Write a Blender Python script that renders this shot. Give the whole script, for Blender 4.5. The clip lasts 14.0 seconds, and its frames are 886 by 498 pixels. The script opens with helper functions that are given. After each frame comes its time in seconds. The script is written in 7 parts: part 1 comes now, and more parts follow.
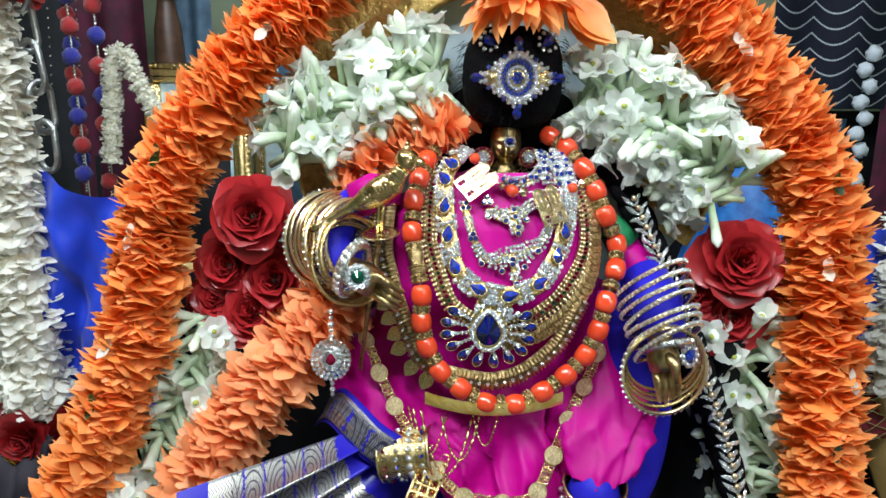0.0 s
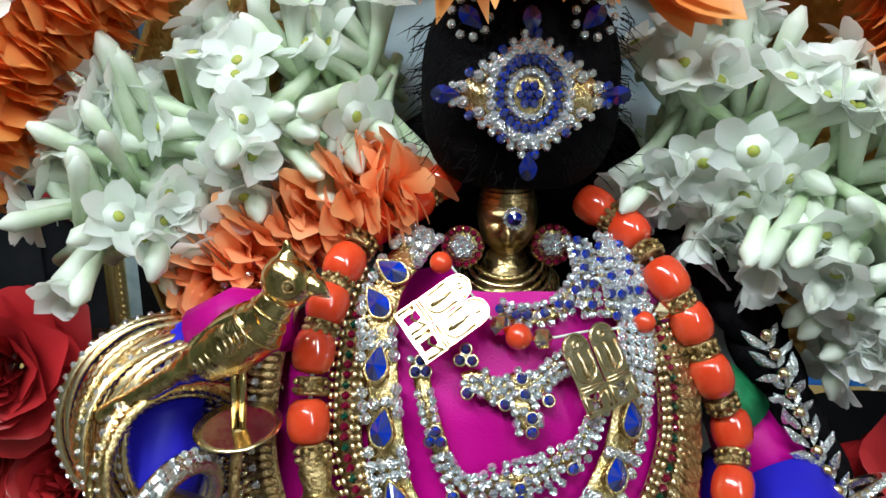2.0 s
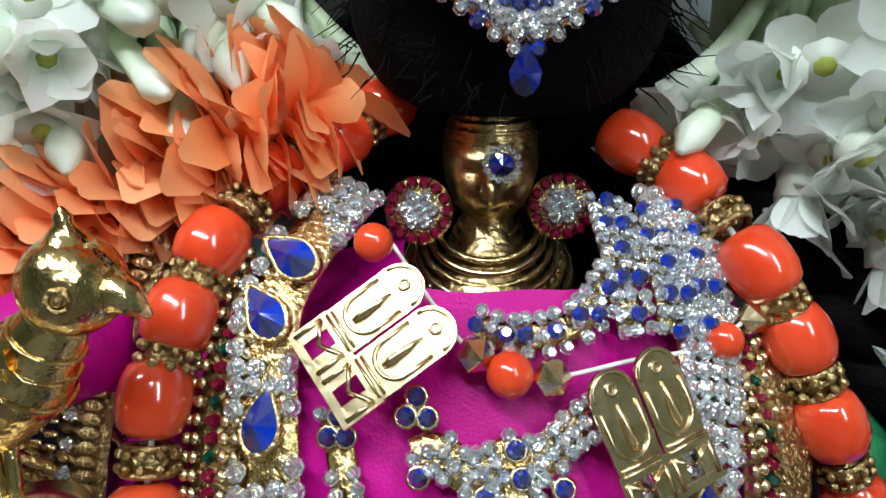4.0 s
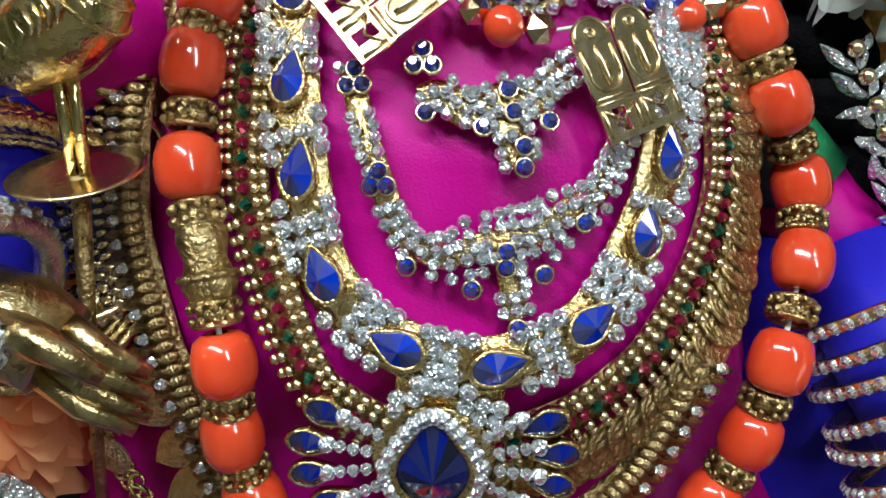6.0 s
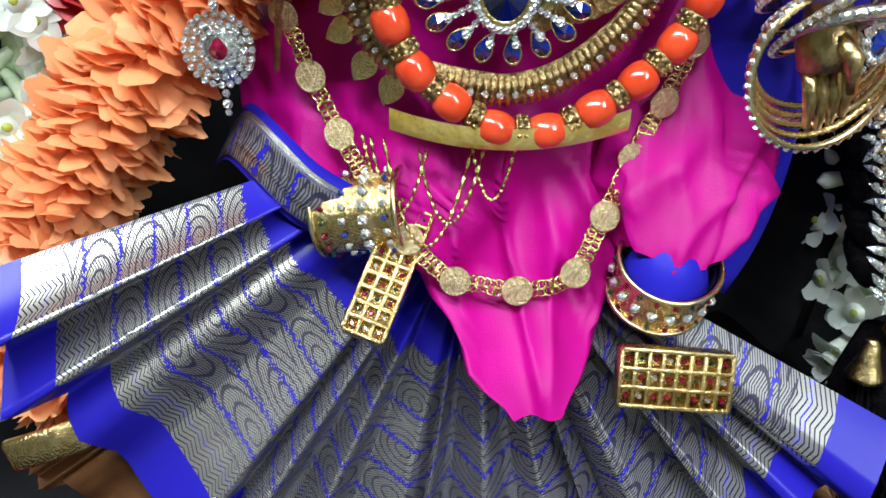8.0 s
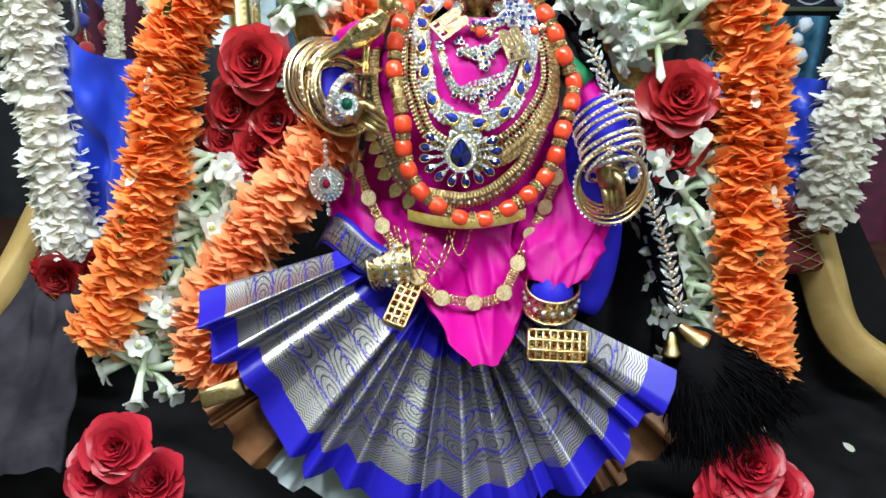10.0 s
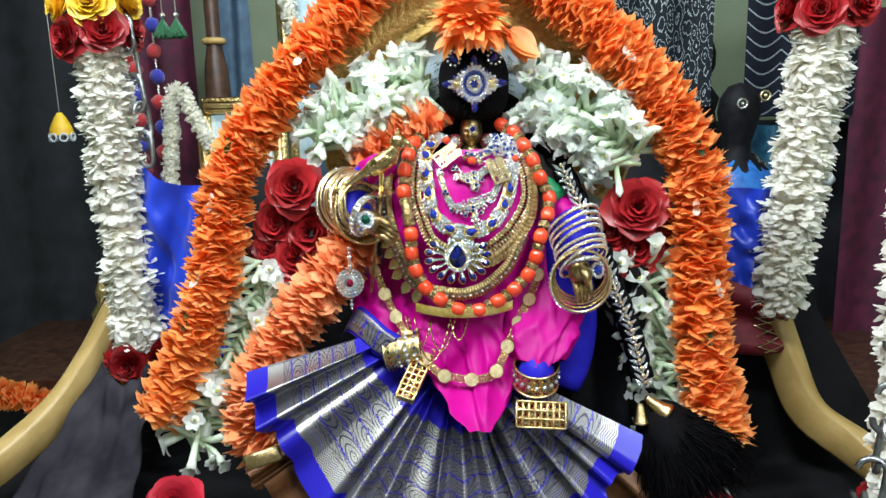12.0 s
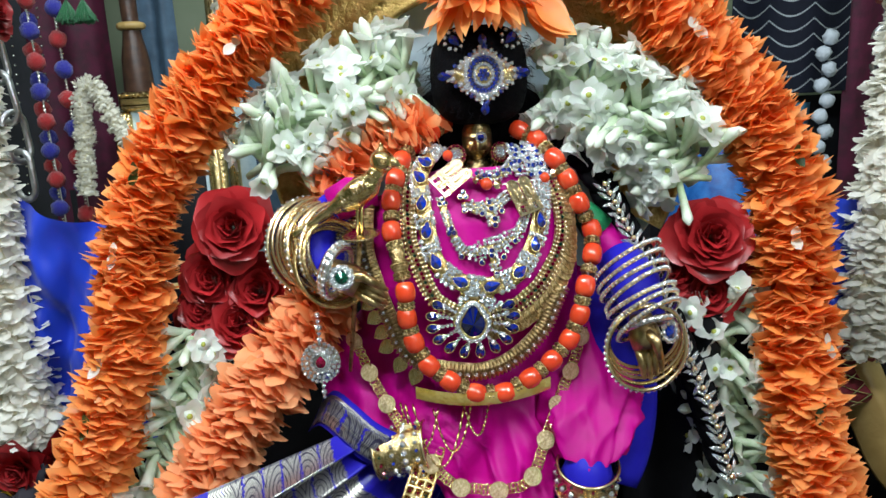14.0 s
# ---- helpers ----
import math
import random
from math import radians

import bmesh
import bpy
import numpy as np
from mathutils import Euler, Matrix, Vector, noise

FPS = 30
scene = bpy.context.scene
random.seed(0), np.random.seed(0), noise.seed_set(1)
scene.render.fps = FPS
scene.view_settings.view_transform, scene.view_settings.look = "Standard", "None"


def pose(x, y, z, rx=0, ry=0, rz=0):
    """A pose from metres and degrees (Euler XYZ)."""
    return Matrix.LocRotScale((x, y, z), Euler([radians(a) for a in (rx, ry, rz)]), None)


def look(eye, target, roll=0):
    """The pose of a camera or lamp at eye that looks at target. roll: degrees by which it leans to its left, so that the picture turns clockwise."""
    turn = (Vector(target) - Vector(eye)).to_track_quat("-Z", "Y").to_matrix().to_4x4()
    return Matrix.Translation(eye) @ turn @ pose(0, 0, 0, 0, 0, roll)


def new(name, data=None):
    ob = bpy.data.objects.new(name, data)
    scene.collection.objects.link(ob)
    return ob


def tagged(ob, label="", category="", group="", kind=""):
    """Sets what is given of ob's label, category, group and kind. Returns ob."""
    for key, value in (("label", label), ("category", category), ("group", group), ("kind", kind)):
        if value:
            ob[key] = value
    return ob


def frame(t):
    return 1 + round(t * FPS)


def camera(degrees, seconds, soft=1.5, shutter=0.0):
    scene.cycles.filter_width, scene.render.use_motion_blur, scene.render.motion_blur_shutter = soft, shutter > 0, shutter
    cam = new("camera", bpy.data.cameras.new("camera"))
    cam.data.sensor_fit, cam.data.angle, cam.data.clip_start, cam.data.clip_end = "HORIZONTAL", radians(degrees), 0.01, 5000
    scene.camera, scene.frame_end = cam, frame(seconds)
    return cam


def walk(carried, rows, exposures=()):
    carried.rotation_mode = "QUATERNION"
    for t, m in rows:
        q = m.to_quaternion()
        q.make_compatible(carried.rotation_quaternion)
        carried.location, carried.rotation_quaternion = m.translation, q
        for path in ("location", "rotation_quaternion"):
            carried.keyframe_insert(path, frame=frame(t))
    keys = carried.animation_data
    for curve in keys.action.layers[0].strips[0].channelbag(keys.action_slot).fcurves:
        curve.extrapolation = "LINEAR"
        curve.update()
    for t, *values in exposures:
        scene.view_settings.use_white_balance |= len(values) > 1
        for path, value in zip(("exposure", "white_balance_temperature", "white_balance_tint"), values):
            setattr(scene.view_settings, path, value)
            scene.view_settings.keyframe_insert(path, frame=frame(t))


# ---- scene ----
cam = camera(61.9, 14.0)
PATH = [
    (0, (0.027, 0.013, 1.502), (-0.052, 1.951, 1.016), 0.7),
    (0.5, (0.064, 0.082, 1.496), (-0.055, 2.021, 1.018), 0.2),
    (1, (0.076, 0.16, 1.505), (-0.078, 2.096, 1.024), -0.1),
    (1.5, (0.054, 0.241, 1.517), (-0.092, 2.172, 1.018), 0.1),
    (2, (0.044, 0.315, 1.508), (-0.074, 2.243, 0.986), 0.2),
    (2.2, (0.044, 0.337, 1.502), (-0.068, 2.263, 0.976), 0.1),
    (4.5, (0.053, 0.431, 1.474), (-0.025, 2.303, 0.775), -0.1),
    (5, (0.058, 0.417, 1.461), (-0.029, 2.27, 0.716), -0.7),
    (5.5, (0.053, 0.4, 1.446), (-0.019, 2.246, 0.679), -0.7),
    (6, (0.046, 0.383, 1.431), (0.004, 2.219, 0.639), -0.0),
    (6.5, (0.042, 0.362, 1.419), (0.037, 2.172, 0.569), 1.1),
    (7, (0.033, 0.333, 1.407), (0.016, 2.103, 0.476), 0.9),
    (7.5, (0.026, 0.28, 1.391), (0.012, 2.003, 0.375), 1.3),
    (8, (0.023, 0.232, 1.389), (-0.002, 1.89, 0.271), 1.6),
    (8.2, (0.025, 0.211, 1.392), (-0.003, 1.842, 0.234), 1.6),
    (10.3, (0.067, -0.148, 1.457), (-0.021, 1.761, 0.867), -0.2),
    (10.5, (0.079, -0.178, 1.465), (-0.012, 1.739, 0.904), -0.4),
    (11, (0.097, -0.237, 1.475), (-0.017, 1.691, 0.955), -0.8),
    (11.5, (0.102, -0.265, 1.464), (-0.035, 1.675, 0.996), -1.1),
    (12, (0.093, -0.238, 1.477), (-0.081, 1.714, 1.079), -1.5),
    (12.5, (0.071, -0.158, 1.479), (-0.089, 1.8, 1.104), -1.7),
    (13, (0.044, -0.033, 1.471), (-0.057, 1.93, 1.106), -2.4),
    (13.5, (0.03, 0.018, 1.472), (-0.037, 1.975, 1.065), -2.8),
    (14, (0.029, -0.002, 1.492), (-0.002, 1.946, 1.04), -3.1),
]
walk(cam, [(t, look(eye, target, roll)) for t, eye, target, roll in PATH],
     [(0, -0.1), (1, -0.2), (2, -0.52), (4.5, -0.52), (6.5, -0.4), (7.5, 0.0), (8.0, 0.15), (10.3, 0.3), (11.0, 0.27), (12.5, 0.08), (13.5, -0.2), (14, -0.22)])

# ---- light ----
world = bpy.data.worlds.new("room_world")
scene.world = world
world.use_nodes = True
world.node_tree.nodes["Background"].inputs[0].default_value = (0.75, 0.86, 1.0, 1)
world.node_tree.nodes["Background"].inputs[1].default_value = 0.12


def area_lamp(x, y, z, target, power, sx, sy):
    d = bpy.data.lights.new("unseen_lamp", "AREA")
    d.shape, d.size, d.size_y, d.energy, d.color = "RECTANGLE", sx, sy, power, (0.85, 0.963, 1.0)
    ob = new("unseen_lamp", d)
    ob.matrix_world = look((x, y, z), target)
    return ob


# two lamps out of view, where the room's ceiling light is inferred
area_lamp(-0.30, 0.0, 2.42, (0.05, 0.6, 1.3), 29.0, 1.2, 0.10)
area_lamp(0.70, -0.40, 2.40, (0.05, 0.6, 1.3), 19.0, 0.10, 1.2)
# added fill lamp with no known source, brightens the background
area_lamp(0.0, 1.25, 2.50, (0.0, 1.9, 1.2), 20.0, 1.2, 0.10)


# ---- materials ----
def mat(name, c1, c2=None, scale=60.0, rough=0.5, metal=0.0, bump=0.0, bscale=400.0, rand=0.0, tip=None, sheen=0.0,
        coat=0.0, sss=0.0, translucent=0.0, island=0.0, spec=0.5, detail=4.0):
    """A procedural surface: two colours mixed by noise at a scale, fine bump, and variation from piece to piece."""
    m = bpy.data.materials.new(name)
    m.use_nodes = True
    nt = m.node_tree
    bs = nt.nodes["Principled BSDF"]
    N, L = nt.nodes.new, nt.links.new
    tc = N("ShaderNodeTexCoord")
    no = N("ShaderNodeTexNoise")
    no.inputs["Scale"].default_value, no.inputs["Detail"].default_value = scale, detail
    L(tc.outputs["Object"], no.inputs["Vector"])
    ramp = N("ShaderNodeValToRGB")
    ramp.color_ramp.elements[0].position, ramp.color_ramp.elements[1].position = 0.35, 0.68
    ramp.color_ramp.elements[0].color = (*c1, 1)
    ramp.color_ramp.elements[1].color = (*(c2 or c1), 1)
    L(no.outputs["Fac"], ramp.inputs["Fac"])
    col = ramp.outputs["Color"]
    if tip:
        at = N("ShaderNodeAttribute")
        at.attribute_name = "along"
        mr = N("ShaderNodeMapRange")
        mr.inputs[1].default_value, mr.inputs[2].default_value = 0.15, 1.0
        L(at.outputs["Fac"], mr.inputs[0])
        mx = N("ShaderNodeMix")
        mx.data_type = "RGBA"
        L(mr.outputs[0], mx.inputs["Factor"])
        L(col, mx.inputs["A"])
        mx.inputs["B"].default_value = (*tip, 1)
        col = mx.outputs["Result"]
    if rand or island:
        hs = N("ShaderNodeHueSaturation")
        if rand:
            oi = N("ShaderNodeObjectInfo")
            r1 = N("ShaderNodeMapRange")
            r1.inputs[3].default_value, r1.inputs[4].default_value = 1 - rand, 1 + rand
            L(oi.outputs["Random"], r1.inputs[0])
            L(r1.outputs[0], hs.inputs["Value"])
        if island:
            ge = N("ShaderNodeNewGeometry")
            r2 = N("ShaderNodeMapRange")
            r2.inputs[3].default_value, r2.inputs[4].default_value = 1 - island * 0.3, 1 + island * 0.1
            L(ge.outputs["Random Per Island"], r2.inputs[0])
            L(r2.outputs[0], hs.inputs["Saturation"])
            # gem facets: random brightness in the colour stands in for sparkle
            if not rand:
                r3 = N("ShaderNodeMapRange")
                r3.inputs[3].default_value, r3.inputs[4].default_value = 1 - island * 0.75, 1 + island * 0.6
                L(ge.outputs["Random Per Island"], r3.inputs[0])
                L(r3.outputs[0], hs.inputs["Value"])
        L(col, hs.inputs["Color"])
        col = hs.outputs["Color"]
    L(col, bs.inputs["Base Color"])
    bs.inputs["Metallic"].default_value = metal
    bs.inputs["Specular IOR Level"].default_value = spec
    if rough > 0.12:
        rr = N("ShaderNodeMapRange")
        rr.inputs[3].default_value, rr.inputs[4].default_value = rough * 0.75, min(1.0, rough * 1.25)
        L(no.outputs["Fac"], rr.inputs[0])
        L(rr.outputs[0], bs.inputs["Roughness"])
    else:
        bs.inputs["Roughness"].default_value = rough
    bs.inputs["Coat Weight"].default_value = coat
    bs.inputs["Coat Roughness"].default_value = 0.05
    bs.inputs["Sheen Weight"].default_value = sheen
    if sss:
        bs.inputs["Subsurface Weight"].default_value = sss
        bs.inputs["Subsurface Scale"].default_value = 0.004
    if bump:
        n2 = N("ShaderNodeTexNoise")
        n2.inputs["Scale"].default_value, n2.inputs["Detail"].default_value = bscale, 3
        L(tc.outputs["Object"], n2.inputs["Vector"])
        bp = N("ShaderNodeBump")
        bp.inputs["Strength"].default_value, bp.inputs["Distance"].default_value = bump, 0.002
        L(n2.outputs["Fac"], bp.inputs["Height"])
        L(bp.outputs["Normal"], bs.inputs["Normal"])
    if translucent:
        tl = N("ShaderNodeBsdfTranslucent")
        L(col, tl.inputs["Color"])
        ms = N("ShaderNodeMixShader")
        ms.inputs[0].default_value = translucent
        L(bs.outputs[0], ms.inputs[1])
        L(tl.outputs[0], ms.inputs[2])
        L(ms.outputs[0], nt.nodes["Material Output"].inputs["Surface"])
    return m


ORANGE = mat("orange_petal", (0.99, 0.22, 0.012), (1.0, 0.30, 0.03), 90, 0.42, rand=0.08, tip=(1.0, 0.44, 0.14), translucent=0.38, island=0.12)
PEACH = mat("peach_petal", (0.98, 0.27, 0.06), (0.99, 0.35, 0.11), 90, 0.45, rand=0.08, tip=(1.0, 0.47, 0.22), translucent=0.30, island=0.15)
TUBEROSE = mat("tuberose_petal", (0.80, 0.88, 0.76), (0.88, 0.92, 0.87), 120, 0.35, rand=0.06, tip=(0.93, 0.95, 0.94), translucent=0.48, island=0.04)
TUBE_GREEN = mat("tuberose_tube", (0.52, 0.70, 0.38), (0.76, 0.86, 0.66), 150, 0.38, rand=0.15, tip=(0.88, 0.92, 0.83), translucent=0.2)
PISTIL = mat("flower_eye", (0.45, 0.42, 0.06), (0.30, 0.40, 0.08), 400, 0.6)
JASMINE = mat("jasmine_petal", (0.86, 0.83, 0.70), (0.93, 0.91, 0.83), 120, 0.5, rand=0.05, tip=(0.95, 0.93, 0.88), translucent=0.45, island=0.06)
JCORE = mat("jasmine_core", (0.66, 0.60, 0.42), (0.82, 0.79, 0.66), 200, 0.8, bump=0.6, bscale=500)
ROSE = mat("red_rose_petal", (0.26, 0.005, 0.008), (0.40, 0.010, 0.015), 60, 0.32, rand=0.25, tip=(0.38, 0.014, 0.018), translucent=0.05, island=0.2, coat=0.08, spec=0.35)
ROSE_B = mat("bright_rose_petal", (0.36, 0.006, 0.018), (0.52, 0.012, 0.032), 60, 0.35, rand=0.2, tip=(0.50, 0.012, 0.032), translucent=0.08, island=0.2)
YELLOW = mat("yellow_rose_petal", (0.78, 0.42, 0.01), (0.85, 0.55, 0.02), 60, 0.45, rand=0.1, tip=(0.88, 0.60, 0.04), translucent=0.2, island=0.15)
LEAF = mat("dark_leaf", (0.015, 0.05, 0.015), (0.03, 0.08, 0.02), 80, 0.45, rand=0.2)
THREAD = mat("cotton_thread", (0.72, 0.72, 0.66), (0.82, 0.82, 0.78), 300, 0.8)
GOLD = mat("gold_plate", (0.62, 0.43, 0.17), (0.84, 0.66, 0.36), 300, 0.22, 1.0, bump=0.4, bscale=800)
GOLD_DULL = mat("antique_gold", (0.34, 0.23, 0.09), (0.66, 0.49, 0.25), 260, 0.3, 1.0, bump=0.7, bscale=700)
GOLD_PALE = mat("pale_gold", (0.80, 0.62, 0.36), (0.90, 0.75, 0.50), 300, 0.22, 1.0, bump=0.06, bscale=500)
ARCH_GOLD = mat("embossed_gold_sheet", (0.52, 0.36, 0.10), (0.78, 0.58, 0.22), 140, 0.40, 0.85, bump=0.6, bscale=420)
BRASS = mat("idol_brass", (0.58, 0.41, 0.16), (0.84, 0.66, 0.34), 120, 0.17, 1.0, bump=0.3, bscale=320)
SILVER = mat("silver_metal", (0.66, 0.65, 0.62), (0.82, 0.82, 0.80), 300, 0.22, 1.0, bump=0.3, bscale=700)
STEEL = mat("chain_steel", (0.30, 0.31, 0.32), (0.48, 0.49, 0.50), 140, 0.34, 1.0, bump=0.4, bscale=500)
def foil_stone(name, c1, c2, metal, cells):
    """Clear cut glass on a foil back: broken facets under a smooth top, sparkle coloured in per facet."""
    m = mat(name, c1, c2, 1500, 0.06, metal, island=0.45, coat=1.0)
    nt = m.node_tree
    N, L = nt.nodes.new, nt.links.new
    tc = N("ShaderNodeTexCoord")
    vo = N("ShaderNodeTexVoronoi")
    vo.inputs["Scale"].default_value = cells
    L(tc.outputs["Object"], vo.inputs["Vector"])
    bp = N("ShaderNodeBump")
    bp.inputs["Strength"].default_value, bp.inputs["Distance"].default_value = 1.0, 0.0012
    L(vo.outputs["Distance"], bp.inputs["Height"])
    L(bp.outputs["Normal"], nt.nodes["Principled BSDF"].inputs["Normal"])
    return m


DIAMOND = foil_stone("rhinestone", (0.76, 0.84, 0.92), (0.98, 0.99, 1.0), 0.74, 620)
# both blues vary in value from facet to facet, painted glints
SAPPHIRE = mat("blue_glass_gem", (0.003, 0.018, 0.28), (0.005, 0.045, 0.50), 30, 0.05, 0.25, island=1.1, coat=1.0)
NAVY_GEM = mat("navy_glass_gem", (0.003, 0.008, 0.12), (0.005, 0.014, 0.20), 30, 0.05, 0.25, island=1.1, coat=1.0)
EMERALD = mat("green_glass_gem", (0.0, 0.05, 0.03), (0.002, 0.13, 0.07), 300, 0.06, 0.4, coat=1.0)
RUBY = mat("ruby_glass_gem", (0.16, 0.003, 0.02), (0.35, 0.006, 0.06), 300, 0.06, 0.4, coat=1.0)
CORAL = mat("coral_bead", (0.66, 0.045, 0.012), (0.78, 0.075, 0.022), 70, 0.17, rand=0.1, coat=0.8, sss=0.1)
MAGENTA = mat("magenta_silk", (0.40, 0.0012, 0.18), (0.53, 0.002, 0.25), 25, 0.42, bump=0.15, bscale=1400, spec=0.16)
BLUE_SILK = mat("blue_silk", (0.018, 0.014, 0.40), (0.026, 0.022, 0.54), 25, 0.45, bump=0.12, bscale=1400, spec=0.15)
BLUE_SATIN = mat("blue_satin_cloth", (0.010, 0.042, 0.50), (0.013, 0.050, 0.58), 18, 0.36, bump=0.12, bscale=120, sheen=0.15)
STATUE_BRASS = mat("worn_statue_brass", (0.36, 0.25, 0.11), (0.66, 0.50, 0.25), 150, 0.30, 1.0, bump=0.4, bscale=360)
COIN_GOLD = mat("embossed_coin_gold", (0.62, 0.46, 0.24), (0.86, 0.72, 0.48), 700, 0.42, 1.0, bump=1.0, bscale=900)
FOIL = mat("gold_foil", (0.80, 0.52, 0.10), (0.95, 0.74, 0.28), 90, 0.30, 0.75, bump=0.8, bscale=160)
GREEN_SILK = mat("green_silk", (0.005, 0.13, 0.05), (0.02, 0.24, 0.09), 120, 0.4, bump=0.15, bscale=1200)
MAROON = mat("maroon_net", (0.16, 0.008, 0.02), (0.26, 0.02, 0.04), 90, 0.6, bump=0.3, bscale=500)
WHITE_SILK = mat("white_silk", (0.50, 0.56, 0.60), (0.66, 0.72, 0.76), 40, 0.45, bump=0.15, bscale=1200)
BROWN_SILK = mat("copper_brown_silk", (0.10, 0.035, 0.015), (0.24, 0.10, 0.035), 40, 0.4, 0.3, bump=0.2, bscale=900)
HAIR = mat("black_yarn_hair", (0.002, 0.002, 0.003), (0.006, 0.005, 0.006), 300, 0.7, bump=0.5, bscale=900, spec=0.06)
BLACK_CLOTH = mat("black_velvet", (0.004, 0.004, 0.005), (0.010, 0.009, 0.011), 30, 0.8, bump=0.2, bscale=300, spec=0.15)
GREY_SATIN = mat("dark_grey_satin", (0.016, 0.014, 0.019), (0.045, 0.040, 0.050), 20, 0.85, bump=0.15, bscale=300, spec=0.05)
WOOD = mat("gold_painted_wood", (0.38, 0.24, 0.075), (0.50, 0.34, 0.13), 22, 0.42, bump=0.35, bscale=110, detail=8)
WALL_MAT = mat("pale_green_wall", (0.30, 0.36, 0.24), (0.36, 0.42, 0.30), 6, 0.8, bump=0.1, bscale=90)
PLASTER = mat("white_plaster", (0.74, 0.74, 0.71), (0.82, 0.82, 0.79), 5, 0.85, bump=0.1, bscale=80)
FLOOR_MAT = mat("grey_floor_tile", (0.24, 0.22, 0.20), (0.34, 0.32, 0.30), 9, 0.35, bump=0.05, bscale=60)
PALE_BLUE = mat("pale_blue_panel", (0.34, 0.48, 0.56), (0.55, 0.68, 0.74), 30, 0.4, bump=0.1, bscale=200)
DARK_WOOD = mat("dark_turned_wood", (0.035, 0.015, 0.010), (0.08, 0.035, 0.02), 40, 0.4, bump=0.2, bscale=200)
POM_RED = mat("red_pompom", (0.32, 0.008, 0.012), (0.50, 0.015, 0.02), 400, 0.9, bump=1.0, bscale=900, sheen=0.3)
POM_BLUE = mat("blue_pompom", (0.010, 0.012, 0.22), (0.02, 0.02, 0.36), 400, 0.9, bump=1.0, bscale=900, sheen=0.3)
POM_GREEN = mat("green_pompom", (0.0, 0.08, 0.02), (0.005, 0.17, 0.05), 400, 0.9, bump=1.0, bscale=900, sheen=0.3)
POM_WHITE = mat("white_pompom", (0.50, 0.55, 0.62), (0.62, 0.67, 0.74), 300, 0.9, bump=1.0, bscale=700)


